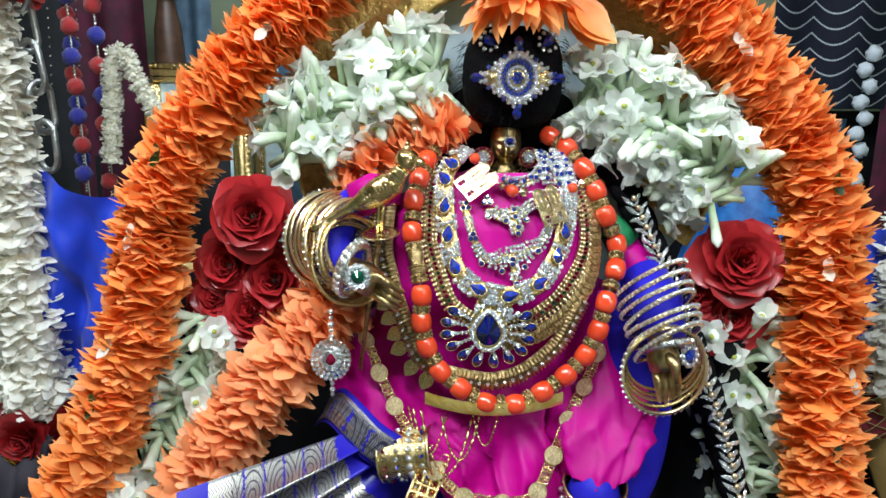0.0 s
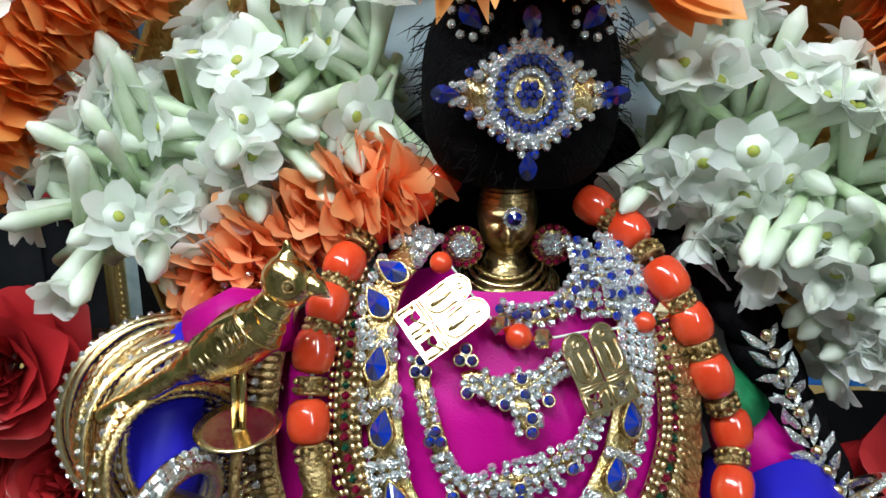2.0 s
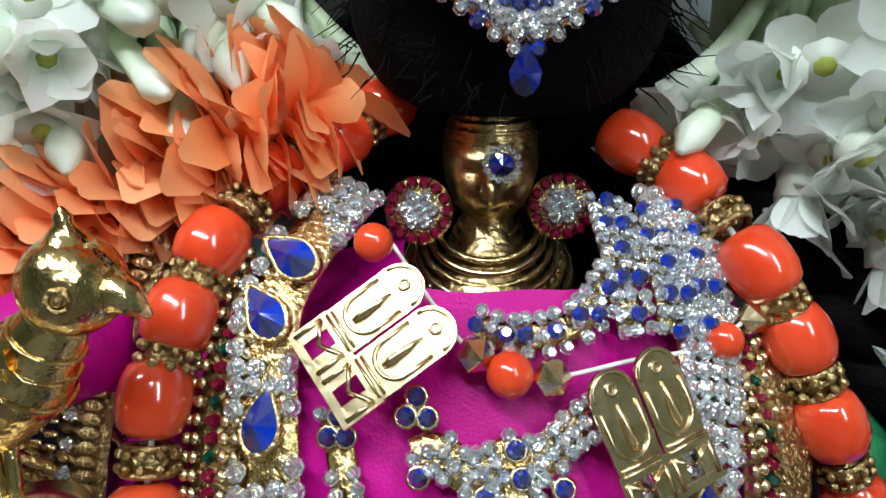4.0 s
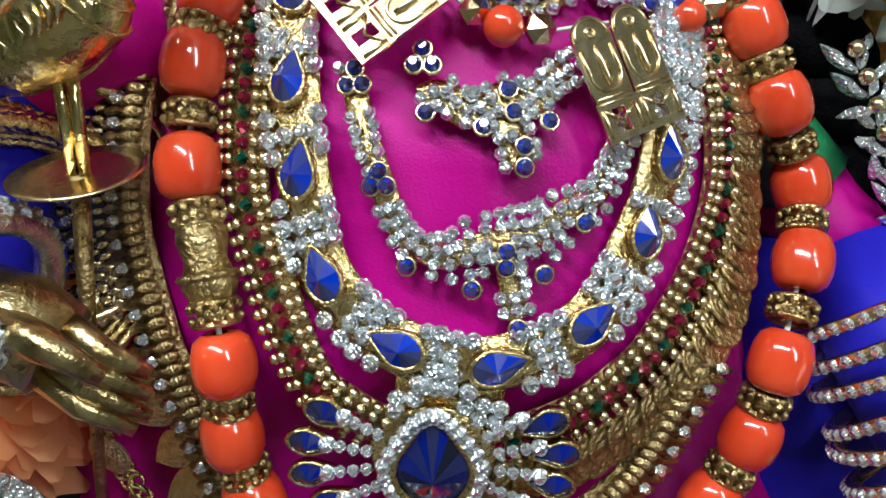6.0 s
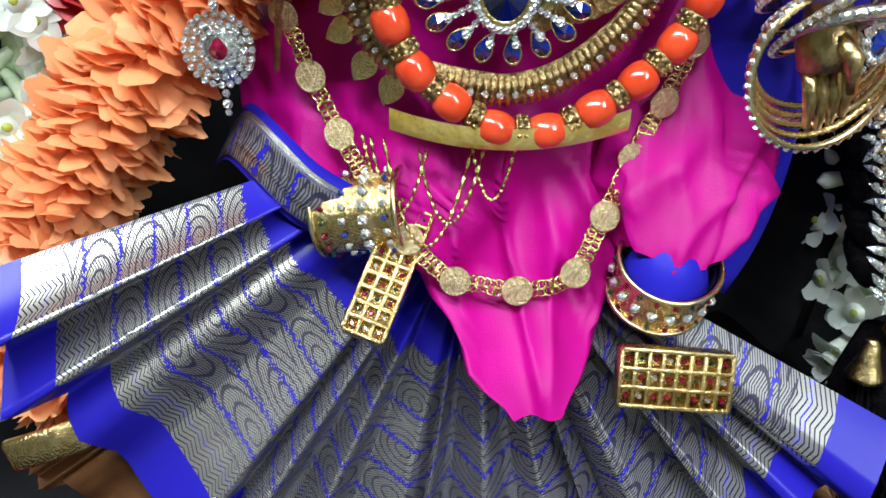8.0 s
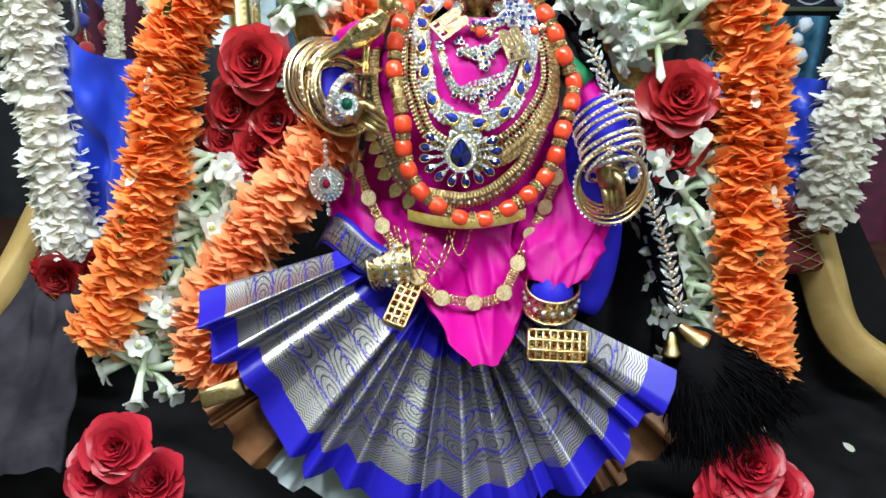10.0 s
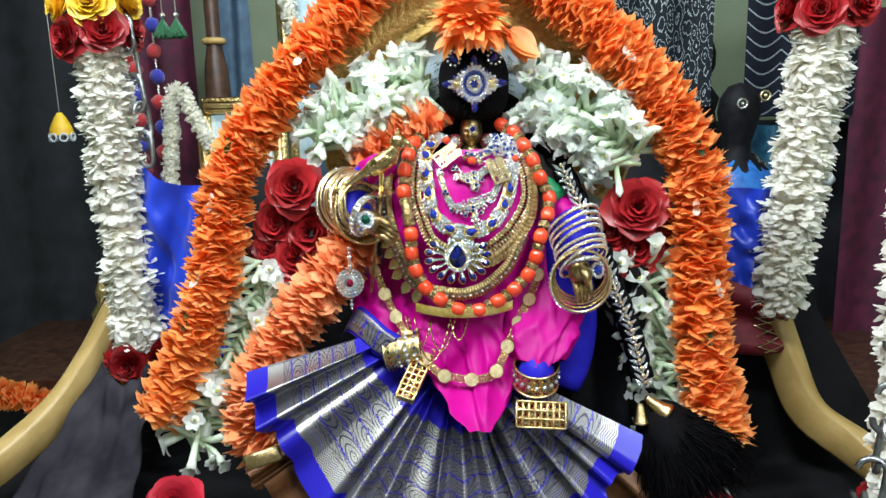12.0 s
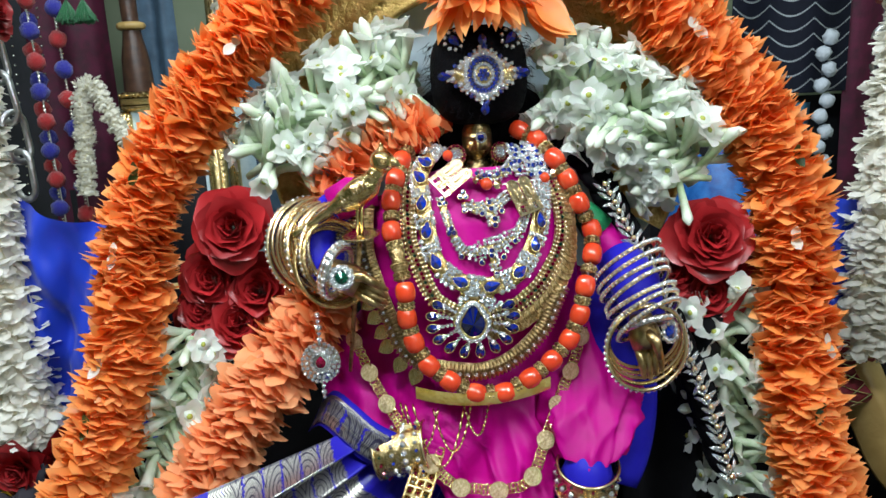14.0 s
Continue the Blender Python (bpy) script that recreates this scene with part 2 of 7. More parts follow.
def pattern_cloth(name, ground_a, ground_b, thread, kind, rough=0.4, metal=0.8):
    """Cloth with a woven or sewn metallic pattern laid out by its UV map."""
    m = bpy.data.materials.new(name)
    m.use_nodes = True
    nt = m.node_tree
    bs = nt.nodes["Principled BSDF"]
    N, L = nt.nodes.new, nt.links.new
    uv = N("ShaderNodeUVMap")
    sep = N("ShaderNodeSeparateXYZ")
    L(uv.outputs[0], sep.inputs[0])

    def op(kind_, a, b=None):
        n = N("ShaderNodeMath")
        n.operation = kind_
        for i, v in enumerate((a, b)):
            if v is None:
                continue
            if isinstance(v, (int, float)):
                n.inputs[i].default_value = v
            else:
                L(v, n.inputs[i])
        return n.outputs[0]

    u, v = sep.outputs[0], sep.outputs[1]
    no = N("ShaderNodeTexNoise")
    no.inputs["Scale"].default_value = 30
    L(uv.outputs[0], no.inputs["Vector"])
    if kind == "brocade":
        # plain hem, a band of zigzag, then a field of motifs crossed by thin lines
        zig = op("ABSOLUTE", op("SUBTRACT", op("FRACT", op("MULTIPLY", u, 6.0)), 0.5))
        band = op("GREATER_THAN", op("FRACT", op("ADD", op("MULTIPLY", v, 90.0), op("MULTIPLY", zig, 2.4))), 0.30)
        in_band = op("MULTIPLY", op("GREATER_THAN", v, 0.80), op("LESS_THAN", v, 0.885))
        # medallions: rings round a point in each pleat, two rows between the hem and the waist
        cu = op("SUBTRACT", op("FRACT", u), 0.5)
        cv = op("MULTIPLY", op("SUBTRACT", op("FRACT", op("MULTIPLY", v, 9.0)), 0.5), 1.1)
        far = op("SQRT", op("ADD", op("MULTIPLY", cu, cu), op("MULTIPLY", cv, cv)))
        rings = op("GREATER_THAN", op("FRACT", op("ADD", op("MULTIPLY", far, 7.0), op("MULTIPLY", no.outputs["Fac"], 0.25))), 0.24)
        weave = op("GREATER_THAN", op("FRACT", op("ADD", op("MULTIPLY", v, 170.0), op("MULTIPLY", zig, 3.0))), 0.36)
        # thread thins on each pleat's return face, putting fold shade into the colour
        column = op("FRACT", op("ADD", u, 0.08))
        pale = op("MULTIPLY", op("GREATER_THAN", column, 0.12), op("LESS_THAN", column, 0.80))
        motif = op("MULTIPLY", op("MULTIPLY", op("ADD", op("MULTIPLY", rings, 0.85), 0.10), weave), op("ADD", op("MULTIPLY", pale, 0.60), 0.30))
        lines = op("GREATER_THAN", op("FRACT", op("ADD", op("MULTIPLY", v, 13.0), op("MULTIPLY", no.outputs["Fac"], 0.5))), 0.09)
        outer = op("GREATER_THAN", op("ADD", v, op("MULTIPLY", no.outputs["Fac"], 0.04)), 0.41)
        field = op("MULTIPLY", op("MULTIPLY", op("MULTIPLY", op("LESS_THAN", v, 0.80), outer), motif), lines)
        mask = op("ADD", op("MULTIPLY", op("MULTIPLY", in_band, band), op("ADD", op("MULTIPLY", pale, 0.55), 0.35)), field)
        ground_mask = op("LESS_THAN", v, 0.885)
        ground_mask = op("MULTIPLY", op("MULTIPLY", ground_mask, outer), lines)
    elif kind == "scallop":
        # rows of beads hanging in shallow arcs
        sag = op("MULTIPLY", op("ABSOLUTE", op("SINE", op("MULTIPLY", u, 9.4))), -0.8)
        row = op("FRACT", op("ADD", op("MULTIPLY", v, 19.0), sag))
        bead = op("GREATER_THAN", op("FRACT", op("MULTIPLY", u, 60.0)), 0.25)
        mask = op("MULTIPLY", op("LESS_THAN", row, 0.12), bead)
        ground_mask = no.outputs["Fac"]
    else:
        # curled vine of small sequins
        vor = N("ShaderNodeTexVoronoi")
        vor.inputs["Scale"].default_value = 15.0
        L(uv.outputs[0], vor.inputs["Vector"])
        r = op("FRACT", op("MULTIPLY", vor.outputs["Distance"], 3.2))
        seq = op("GREATER_THAN", op("FRACT", op("MULTIPLY", op("ADD", u, v), 46.0)), 0.3)
        mask = op("MULTIPLY", op("LESS_THAN", op("ABSOLUTE", op("SUBTRACT", r, 0.55)), 0.10), seq)
        ground_mask = no.outputs["Fac"]
    g = N("ShaderNodeMix")
    g.data_type = "RGBA"
    L(ground_mask, g.inputs["Factor"])
    g.inputs["A"].default_value, g.inputs["B"].default_value = (*ground_a, 1), (*ground_b, 1)
    c = N("ShaderNodeMix")
    c.data_type = "RGBA"
    L(mask, c.inputs["Factor"])
    L(g.outputs["Result"], c.inputs["A"])
    c.inputs["B"].default_value = (*thread, 1)
    L(c.outputs["Result"], bs.inputs["Base Color"])
    L(op("MULTIPLY", mask, metal), bs.inputs["Metallic"])
    bs.inputs["Roughness"].default_value = rough
    bs.inputs["Specular IOR Level"].default_value = 0.2
    bp = N("ShaderNodeBump")
    bp.inputs["Strength"].default_value, bp.inputs["Distance"].default_value = 0.3, 0.0006
    L(mask, bp.inputs["Height"])
    L(bp.outputs["Normal"], bs.inputs["Normal"])
    return m


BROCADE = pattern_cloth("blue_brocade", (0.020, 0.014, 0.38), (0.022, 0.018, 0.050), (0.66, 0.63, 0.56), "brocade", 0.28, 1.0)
SCALLOP = pattern_cloth("beaded_black_cloth", (0.003, 0.004, 0.010), (0.008, 0.010, 0.022), (0.45, 0.48, 0.52), "scallop", 0.75)
VINE = pattern_cloth("sequin_black_cloth", (0.003, 0.005, 0.008), (0.008, 0.012, 0.018), (0.40, 0.44, 0.46), "vine", 0.75)


# ---- builders ----
def V(*a):
    return Vector(a)


def spline(pts, step):
    """Points at an even step along a smooth curve through the given ones."""
    P = [Vector(p) for p in pts]
    P = [P[0] * 2 - P[1]] + P + [P[-1] * 2 - P[-2]]
    fine = []
    for i in range(1, len(P) - 2):
        for k in range(24):
            t = k / 24
            a, b, c, d = P[i - 1:i + 3]
            fine.append(0.5 * (2 * b + (c - a) * t + (2 * a - 5 * b + 4 * c - d) * t * t + (3 * b - a - 3 * c + d) * t ** 3))
    fine.append(P[-2])
    out, left = [fine[0]], step
    for a, b in zip(fine, fine[1:]):
        l = (b - a).length
        while l >= left:
            a = a + (b - a) * (left / l)
            out.append(a)
            l -= left
            left = step
        left -= l
    return out


def tangents(pts):
    n = len(pts)
    return [(pts[min(i + 1, n - 1)] - pts[max(i - 1, 0)]).normalized() for i in range(n)]


def frame_of(normal, up=(0, 0, 1)):
    """A turn whose z is the normal and whose y is near up."""
    z = Vector(normal).normalized()
    x = Vector(up).cross(z)
    if x.length < 1e-4:
        x = Vector((1, 0, 0)).cross(z)
    x.normalize()
    y = z.cross(x)
    return Matrix((x, y, z)).transposed()


class Build:
    """Collects one mesh: vertices, faces, a value along each petal and UVs."""

    def __init__(self):
        self.v, self.f, self.a, self.uv = [], [], [], None

    def grid(self, rows, val=None, closed=False, uv=None):
        base, w = len(self.v), len(rows[0])
        for i, r in enumerate(rows):
            self.v += [tuple(p) for p in r]
            self.a += [(i / max(1, len(rows) - 1)) if val is None else val] * w
        if uv:
            self.uv = (self.uv or []) + uv
        for i in range(len(rows) - 1):
            for j in range(w if closed else w - 1):
                k = (j + 1) % w
                self.f.append((base + i * w + j, base + i * w + k, base + (i + 1) * w + k, base + (i + 1) * w + j))

    def petal(self, o, d, n, L, W, curl=0.3, cup=0.25, rows=4, point=1.0, blunt=False):
        d, n = Vector(d).normalized(), Vector(n)
        s = d.cross(n).normalized()
        n = s.cross(d)
        R = []
        for i in range(rows + 1):
            t = i / rows
            w = W * 0.5 * (math.sin(math.pi * (0.08 + 0.92 * t) ** 0.9) ** 0.75 if t < 1 else 0.02) + W * 0.06 * (1 - t)
            if blunt:
                w = W * 0.5 * ((0.35 + 0.65 * math.sin(math.pi * 0.5 * t / 0.65)) if t < 0.65 else math.sqrt(max(0.03, 1 - ((t - 0.65) / 0.36) ** 2)))
            if point > 1 and t > 0.5:
                w *= 1 - (t - 0.5) * (point - 1)
            c = Vector(o) + d * (L * t * (1 - 0.25 * abs(curl) * t)) + n * (curl * L * t * t)
            R.append([c - s * w + n * (cup * w), c, c + s * w + n * (cup * w)])
        self.grid(R)

    def tube(self, pts, rad, n=8, caps=True):
        pts = [Vector(p) for p in pts]
        T = tangents(pts)
        ref = Vector((0, -1, 0.01))
        R = []
        for i, (p, t) in enumerate(zip(pts, T)):
            x = t.cross(ref)
            if x.length < 0.1:
                x = t.cross(Vector((1, 0, 0)))
            x.normalize()
            y = t.cross(x)
            r = rad[i] if isinstance(rad, (list, tuple)) else rad
            R.append([p + (x * math.cos(k * 2 * math.pi / n) + y * math.sin(k * 2 * math.pi / n)) * r for k in range(n)])
        self.grid(R, closed=True)
        if caps:
            b = len(self.v)
            m = len(R)
            self.f.append(tuple(b - m * n + k for k in reversed(range(n))))
            self.f.append(tuple(b - n + k for k in range(n)))

    def ring(self, c, axis, R, r, n=28, m=7, squash=1.0, twist=0.0):
        F = frame_of(axis)
        rows = []
        for i in range(n + 1):
            a = 2 * math.pi * i / n
            e = F @ Vector((math.cos(a), math.sin(a) * squash, 0))
            z = F @ Vector((0, 0, 1))
            rr = r * (1 + twist * (i % 2))
            rows.append([Vector(c) + e * (R + rr * math.cos(2 * math.pi * k / m)) + z * (rr * math.sin(2 * math.pi * k / m)) for k in range(m)])
        self.grid(rows, closed=True)

    def ball(self, c, r, n=8, m=5, F=None, sc=(1, 1, 1)):
        F = F or Matrix.Identity(3)
        rows = []
        for i in range(m + 1):
            a = math.pi * i / m
            rr, z = math.sin(a) + 1e-4, math.cos(a)
            rows.append([Vector(c) + F @ Vector((sc[0] * r * rr * math.cos(2 * math.pi * k / n), sc[1] * r * rr * math.sin(2 * math.pi * k / n), sc[2] * r * z)) for k in range(n)])
        self.grid(rows[::-1], closed=True)

    def lathe(self, c, F, prof, n=14):
        """prof: (radius, height) along the z of F."""
        self.grid([[Vector(c) + F @ Vector((r * math.cos(2 * math.pi * k / n), r * math.sin(2 * math.pi * k / n), z)) for k in range(n)] for r, z in prof], closed=True)

    def gem(self, c, F, w, h, d, n=10, drop=0.0):
        """A cut stone: girdle, crown facets and table. F's y is the long way; drop pulls its top to a point."""
        def outline(k, s):
            a = 2 * math.pi * k / n + math.pi / 2
            y = math.sin(a)
            x = math.cos(a) * (1 - drop * max(0, y) ** 1.0 * 0.75)
            return x * w * 0.5 * s, (y * (1 + 0.25 * drop * max(0, y))) * h * 0.5 * s
        def add(*pts):
            b = len(self.v)
            for p in pts:
                self.v.append(tuple(Vector(c) + F @ Vector(p)))
                self.a.append(0.5)
            self.f.append(tuple(range(b, b + len(pts))))

        for k in range(n):
            q = k + 1
            (x0, y0), (x1, y1) = outline(k, 1), outline(q, 1)
            (u0, v0), (u1, v1) = outline(k, 0.5), outline(q, 0.5)
            add((x0, y0, -d * 0.3), (x1, y1, -d * 0.3), (x1, y1, 0.1 * d), (x0, y0, 0.1 * d))
            if n in (7, 8):
                add((x0, y0, 0.1 * d), (x1, y1, 0.1 * d), (u1 * 1.1, v1 * 1.1, d), (u0 * 1.1, v0 * 1.1, d))
            elif n >= 6:
                add((x0, y0, 0.1 * d), (x1, y1, 0.1 * d), (0, -0.04 * h, d))
            else:
                add((x0, y0, 0.1 * d), (x1, y1, 0.1 * d), (u1, v1, d), (u0, v0, d))
        if n < 6 or n in (7, 8):
            add(*[(*outline(k, 0.5 if n < 6 else 0.55), d) for k in range(n)])

    def box(self, c, F, sx, sy, sz, bev=0.12):
        """A block with chamfered edges."""
        e = bev * min(sx, sy, sz)
        x, y, z = sx / 2, sy / 2, sz / 2
        R = []
        for zz, k in ((-z, e), (-z + e, 0), (z - e, 0), (z, e)):
            xx, yy = x - k, y - k
            R.append([Vector(c) + F @ Vector(p) for p in ((-xx + e, -yy, zz), (xx - e, -yy, zz), (xx, -yy + e, zz), (xx, yy - e, zz), (xx - e, yy, zz), (-xx + e, yy, zz), (-xx, yy - e, zz), (-xx, -yy + e, zz))])
        self.grid(R, closed=True)
        b = len(self.v)
        self.f.append(tuple(b - 32 + k for k in reversed(range(8))))
        self.f.append(tuple(b - 8 + k for k in range(8)))

    def mesh(self, name, material, at=(0, 0, 0), smooth=True):
        me = bpy.data.meshes.new(name)
        ax, ay, az = at
        me.from_pydata([(p[0] - ax, p[1] - ay, p[2] - az) for p in self.v], [], self.f)
        me.materials.append(material)
        if len(self.a) == len(self.v):
            me.attributes.new("along", "FLOAT", "POINT").data.foreach_set("value", self.a)
        if self.uv:
            lay = me.uv_layers.new(name="UVMap")
            lay.data.foreach_set("uv", [x for l in me.loops for x in self.uv[l.vertex_index]])
        me.polygons.foreach_set("use_smooth", [smooth] * len(me.polygons))
        me.update()
        return me


HOME = {}


def thing(name, at, label, category, group="", kind=""):
    ob = new(name)
    ob.empty_display_size = 0.02
    ob.location = at
    HOME[ob.name] = Vector(at)
    return tagged(ob, label, category, group, kind)


def part(name, b, material, parent, label="", smooth=True, kind=""):
    """One mesh object under a thing or a part, built in world places."""
    at = HOME[parent.name]
    ob = new(name, b.mesh(name, material, at, smooth))
    ob.parent = parent
    HOME[ob.name] = at
    return tagged(ob, label, kind=kind)


def solo(name, b, material, label, category, group="", kind="", smooth=True):
    """A thing that is one mesh, with its origin in its middle."""
    at = tuple(sum(p[i] for p in b.v) / len(b.v) for i in range(3))
    ob = new(name, b.mesh(name, material, at, smooth))
    ob.location = at
    HOME[ob.name] = Vector(at)
    return tagged(ob, label, category, group, kind)


def piece(name, me, parent, m):
    """A repeat of a shared mesh under a thing, at the world pose m."""
    ob = new(name, me)
    ob.parent = parent
    ob.matrix_basis = Matrix.Translation(-HOME[parent.name]) @ m
    HOME[ob.name] = m.translation
    return ob


rng = random.Random(7)


def jit(s):
    return Vector((rng.uniform(-s, s), rng.uniform(-s, s), rng.uniform(-s, s)))


# ---- the room ----
def slab(name, x0, x1, y0, y1, z0, z1, material, label="", kind="structure"):
    b = Build()
    b.box(((x0 + x1) / 2, (y0 + y1) / 2, (z0 + z1) / 2), Matrix.Identity(3), x1 - x0, y1 - y0, z1 - z0, 0.02)
    return solo(name, b, material, label or name.replace("_", " "), name.split("_")[0], kind=kind, smooth=False)


XW, XE, YS, YN, TOP = -1.9, 1.9, -1.5, 2.75, 2.6
slab("floor", XW, XE, YS, YN, -0.1, 0.0, FLOOR_MAT, "grey tiled floor of the shrine room")
slab("ceiling", XW, XE, YS, YN, TOP, TOP + 0.1, PLASTER, "white plastered ceiling")
slab("wall_north", XW - 0.1, XE + 0.1, YN, YN + 0.1, -0.1, TOP + 0.1, WALL_MAT, "pale green painted wall behind the shrine")
slab("wall_south", XW - 0.1, XE + 0.1, YS - 0.1, YS, -0.1, TOP + 0.1, PLASTER, "white plastered wall")
slab("wall_east", XE, XE + 0.1, YS, YN, -0.1, TOP + 0.1, WALL_MAT, "pale green painted side wall")
slab("wall_west", XW - 0.1, XW, YS, YN, -0.1, TOP + 0.1, WALL_MAT, "pale green painted side wall")


# ---- flowers ----
def petal_ring(n, inner, L, W, lean, curl, seed, spread=0.25, cup=0.25, rows=4, point=1.0, blunt=False):
    """A whorl of petals round the z axis, leaning along it."""
    r = random.Random(seed)
    b = Build()
    for k in range(n):
        a = 2 * math.pi * (k + r.uniform(-0.3, 0.3)) / n
        rad = V(math.cos(a), math.sin(a), 0)
        le = lean + r.uniform(-spread, spread)
        d = rad * math.cos(le) + V(0, 0, 1) * math.sin(le)
        nn = V(0, 0, 1) * math.cos(le) - rad * math.sin(le)
        nn = nn + V(-rad.y, rad.x, 0) * r.uniform(-0.8, 0.8)
        b.petal(rad * inner + V(0, 0, r.uniform(-0.003, 0.003)), d, nn, L * r.uniform(0.8, 1.12), W * r.uniform(0.8, 1.15), curl + r.uniform(-0.2, 0.2), cup, rows, point, blunt)
    return b


def ring_set(name, material, n, inner, L, W, lean, curl, count=4, **kw):
    return [petal_ring(n, inner, L, W, lean, curl, 11 * s + 3, **kw).mesh(name, material) for s in range(count)]


ORANGE_RINGS = ring_set("petal_whorl", ORANGE, 21, 0.0125, 0.0225, 0.0185, 0.72, -0.25, 6, spread=0.70, cup=0.28)
PEACH_RINGS = ring_set("petal_whorl", PEACH, 20, 0.009, 0.032, 0.0175, 0.80, -0.3, 5, spread=0.55, point=1.1, blunt=True)
SMALL_PEACH = ring_set("petal_whorl", PEACH, 15, 0.003, 0.025, 0.0145, 0.5, -0.2, 4, spread=0.5, point=1.1, blunt=True)
JAS_RINGS = ring_set("jasmine_whorl", JASMINE, 48, 0.019, 0.0150, 0.0120, 0.25, 0.6, 6, spread=1.25, cup=0.4, rows=3, blunt=True)


def garland(name, pts, meshes, core, core_mat, step, label, group="", bits=(), scale=1.0, flip=False, category="flower garland"):
    """Whorls of petals threaded closely on a cord."""
    path = spline(pts, step)
    g = thing(name, path[-1] if path[-1].z < path[0].z else path[0], label, category, group)
    b = Build()
    b.tube(path[::3] if len(path) > 12 else path, core, 8)
    part("cord", b, core_mat, g)
    T = tangents(path)
    for i, (p, t) in enumerate(zip(path, T)):
        F = frame_of(-t if flip else t, (0, -1, 0.2)).to_4x4()
        m = Matrix.Translation(p + jit(0.0025)) @ F @ pose(0, 0, 0, rng.uniform(-12, 12), rng.uniform(-12, 12), rng.uniform(0, 360)) @ Matrix.Scale(scale * rng.uniform(0.88, 1.1), 4)
        piece("petal_whorl", meshes[rng.randrange(len(meshes))], g, m)
    for k, (f, m_, R) in enumerate(bits):
        i = int(f * (len(path) - 1))
        p, t = path[i], T[i]
        out = V(rng.uniform(-0.5, 0.5), -1, 0.2).normalized()
        b = Build()
        b.petal(p + out * R * 0.9, t + jit(0.5), out, 0.013, 0.008, 0.3, 0.3)
        b.petal(p + out * R * 0.9, -t + jit(0.5), out, 0.010, 0.007, 0.3, 0.3)
        part("leaf" if m_ is LEAF else "white_petal", b, m_, g)
    return g


# one tuberose floret along z: a pale green tube, six petals and a small eye
def floret_set(open_, seed):
    r = random.Random(seed)
    petals = []
    for k in range(6):
        a = 2 * math.pi * k / 6 + r.uniform(-0.15, 0.15)
        rad = V(math.cos(a), math.sin(a), 0)
        d = rad * open_ + V(0, 0, 1) * (1 - open_ + 0.1)
        b = Build()
        b.petal(V(0, 0, 0.024) + rad * 0.002, d, V(0, 0, 1) - rad * 0.3, 0.0145 * r.uniform(0.85, 1.15), 0.0112, -0.15 + r.uniform(-0.30, 0.25), 0.32, 6, 1.0, r.random() < 0.8)
        petals.append(b.mesh("petal", TUBEROSE))
    c = Build()
    c.tube([V(-0.006, 0, -0.022), V(-0.002, 0, -0.008), V(0.001, 0, 0.006), V(0.001, 0, 0.018), V(0, 0, 0.027)], [0.0026, 0.0031, 0.0039, 0.0046, 0.0060], 8)
    e = Build()
    e.ball((0, 0, 0.0270), 0.0024, 7, 4, sc=(1, 1, 0.45))
    return petals, c.mesh("floret_tube", TUBE_GREEN), e.mesh("eye", PISTIL)


def bud_meshes():
    b = Build()
    b.tube([V(0, 0, -0.008), V(0.001, 0, 0.01), V(0.003, 0, 0.026), V(0.004, 0, 0.036), V(0.004, 0, 0.042)], [0.0024, 0.0031, 0.0038, 0.0046, 0.0012], 8)
    return b.mesh("bud", TUBE_GREEN)


FLORETS = [floret_set(o, s) for o, s in ((0.88, 1), (0.68, 2), (0.48, 3), (0.76, 4), (0.58, 5), (0.32, 6))]
BUD = bud_meshes()


def tuberose_garland(name, pts, radius, count, buds, label, face=(0, -1, 0.25), group="tuberose strings", back=0.35, scale=1.0):
    path = spline(pts, 0.01)
    g = thing(name, min(path, key=lambda p: p.z), label, "flower garland", group)
    b = Build()
    b.tube(path, radius * 0.3, 9)
    part("stalk", b, TUBE_GREEN, g, "pale green stalks bound together")
    T = tangents(path)
    n = count + buds
    for i in range(n):
        k = (i + rng.uniform(-0.4, 0.4)) / n * (len(path) - 1)
        k = min(max(int(k), 0), len(path) - 1)
        t = T[k]
        side = t.cross(Vector(face)).normalized()
        a = rng.uniform(-1.5, 1.5)
        out = (Vector(face).normalized() * math.cos(a) + side * math.sin(a)).normalized()
        d = (out * 0.85 + t * rng.uniform(-1.0, 1.0) + side * math.copysign(rng.uniform(0.1, 0.8), a) + jit(0.3)).normalized()
        p = path[k] + out * radius * rng.uniform(0.3, 0.75)
        m = Matrix.Translation(p) @ frame_of(d).to_4x4() @ pose(0, 0, 0, 0, 0, rng.uniform(0, 360)) @ Matrix.Scale(scale * rng.uniform(0.85, 1.12), 4)
        if i % n < 0 or rng.random() < buds / n:
            piece("bud", BUD, g, m)
        else:
            pe, tu, ey = FLORETS[rng.randrange(6)]
            fl = piece("floret", tu, g, m)
            for nm, me in [("petal", q) for q in pe] + [("eye", ey)]:
                o = new(nm, me)
                o.parent = fl
    return g


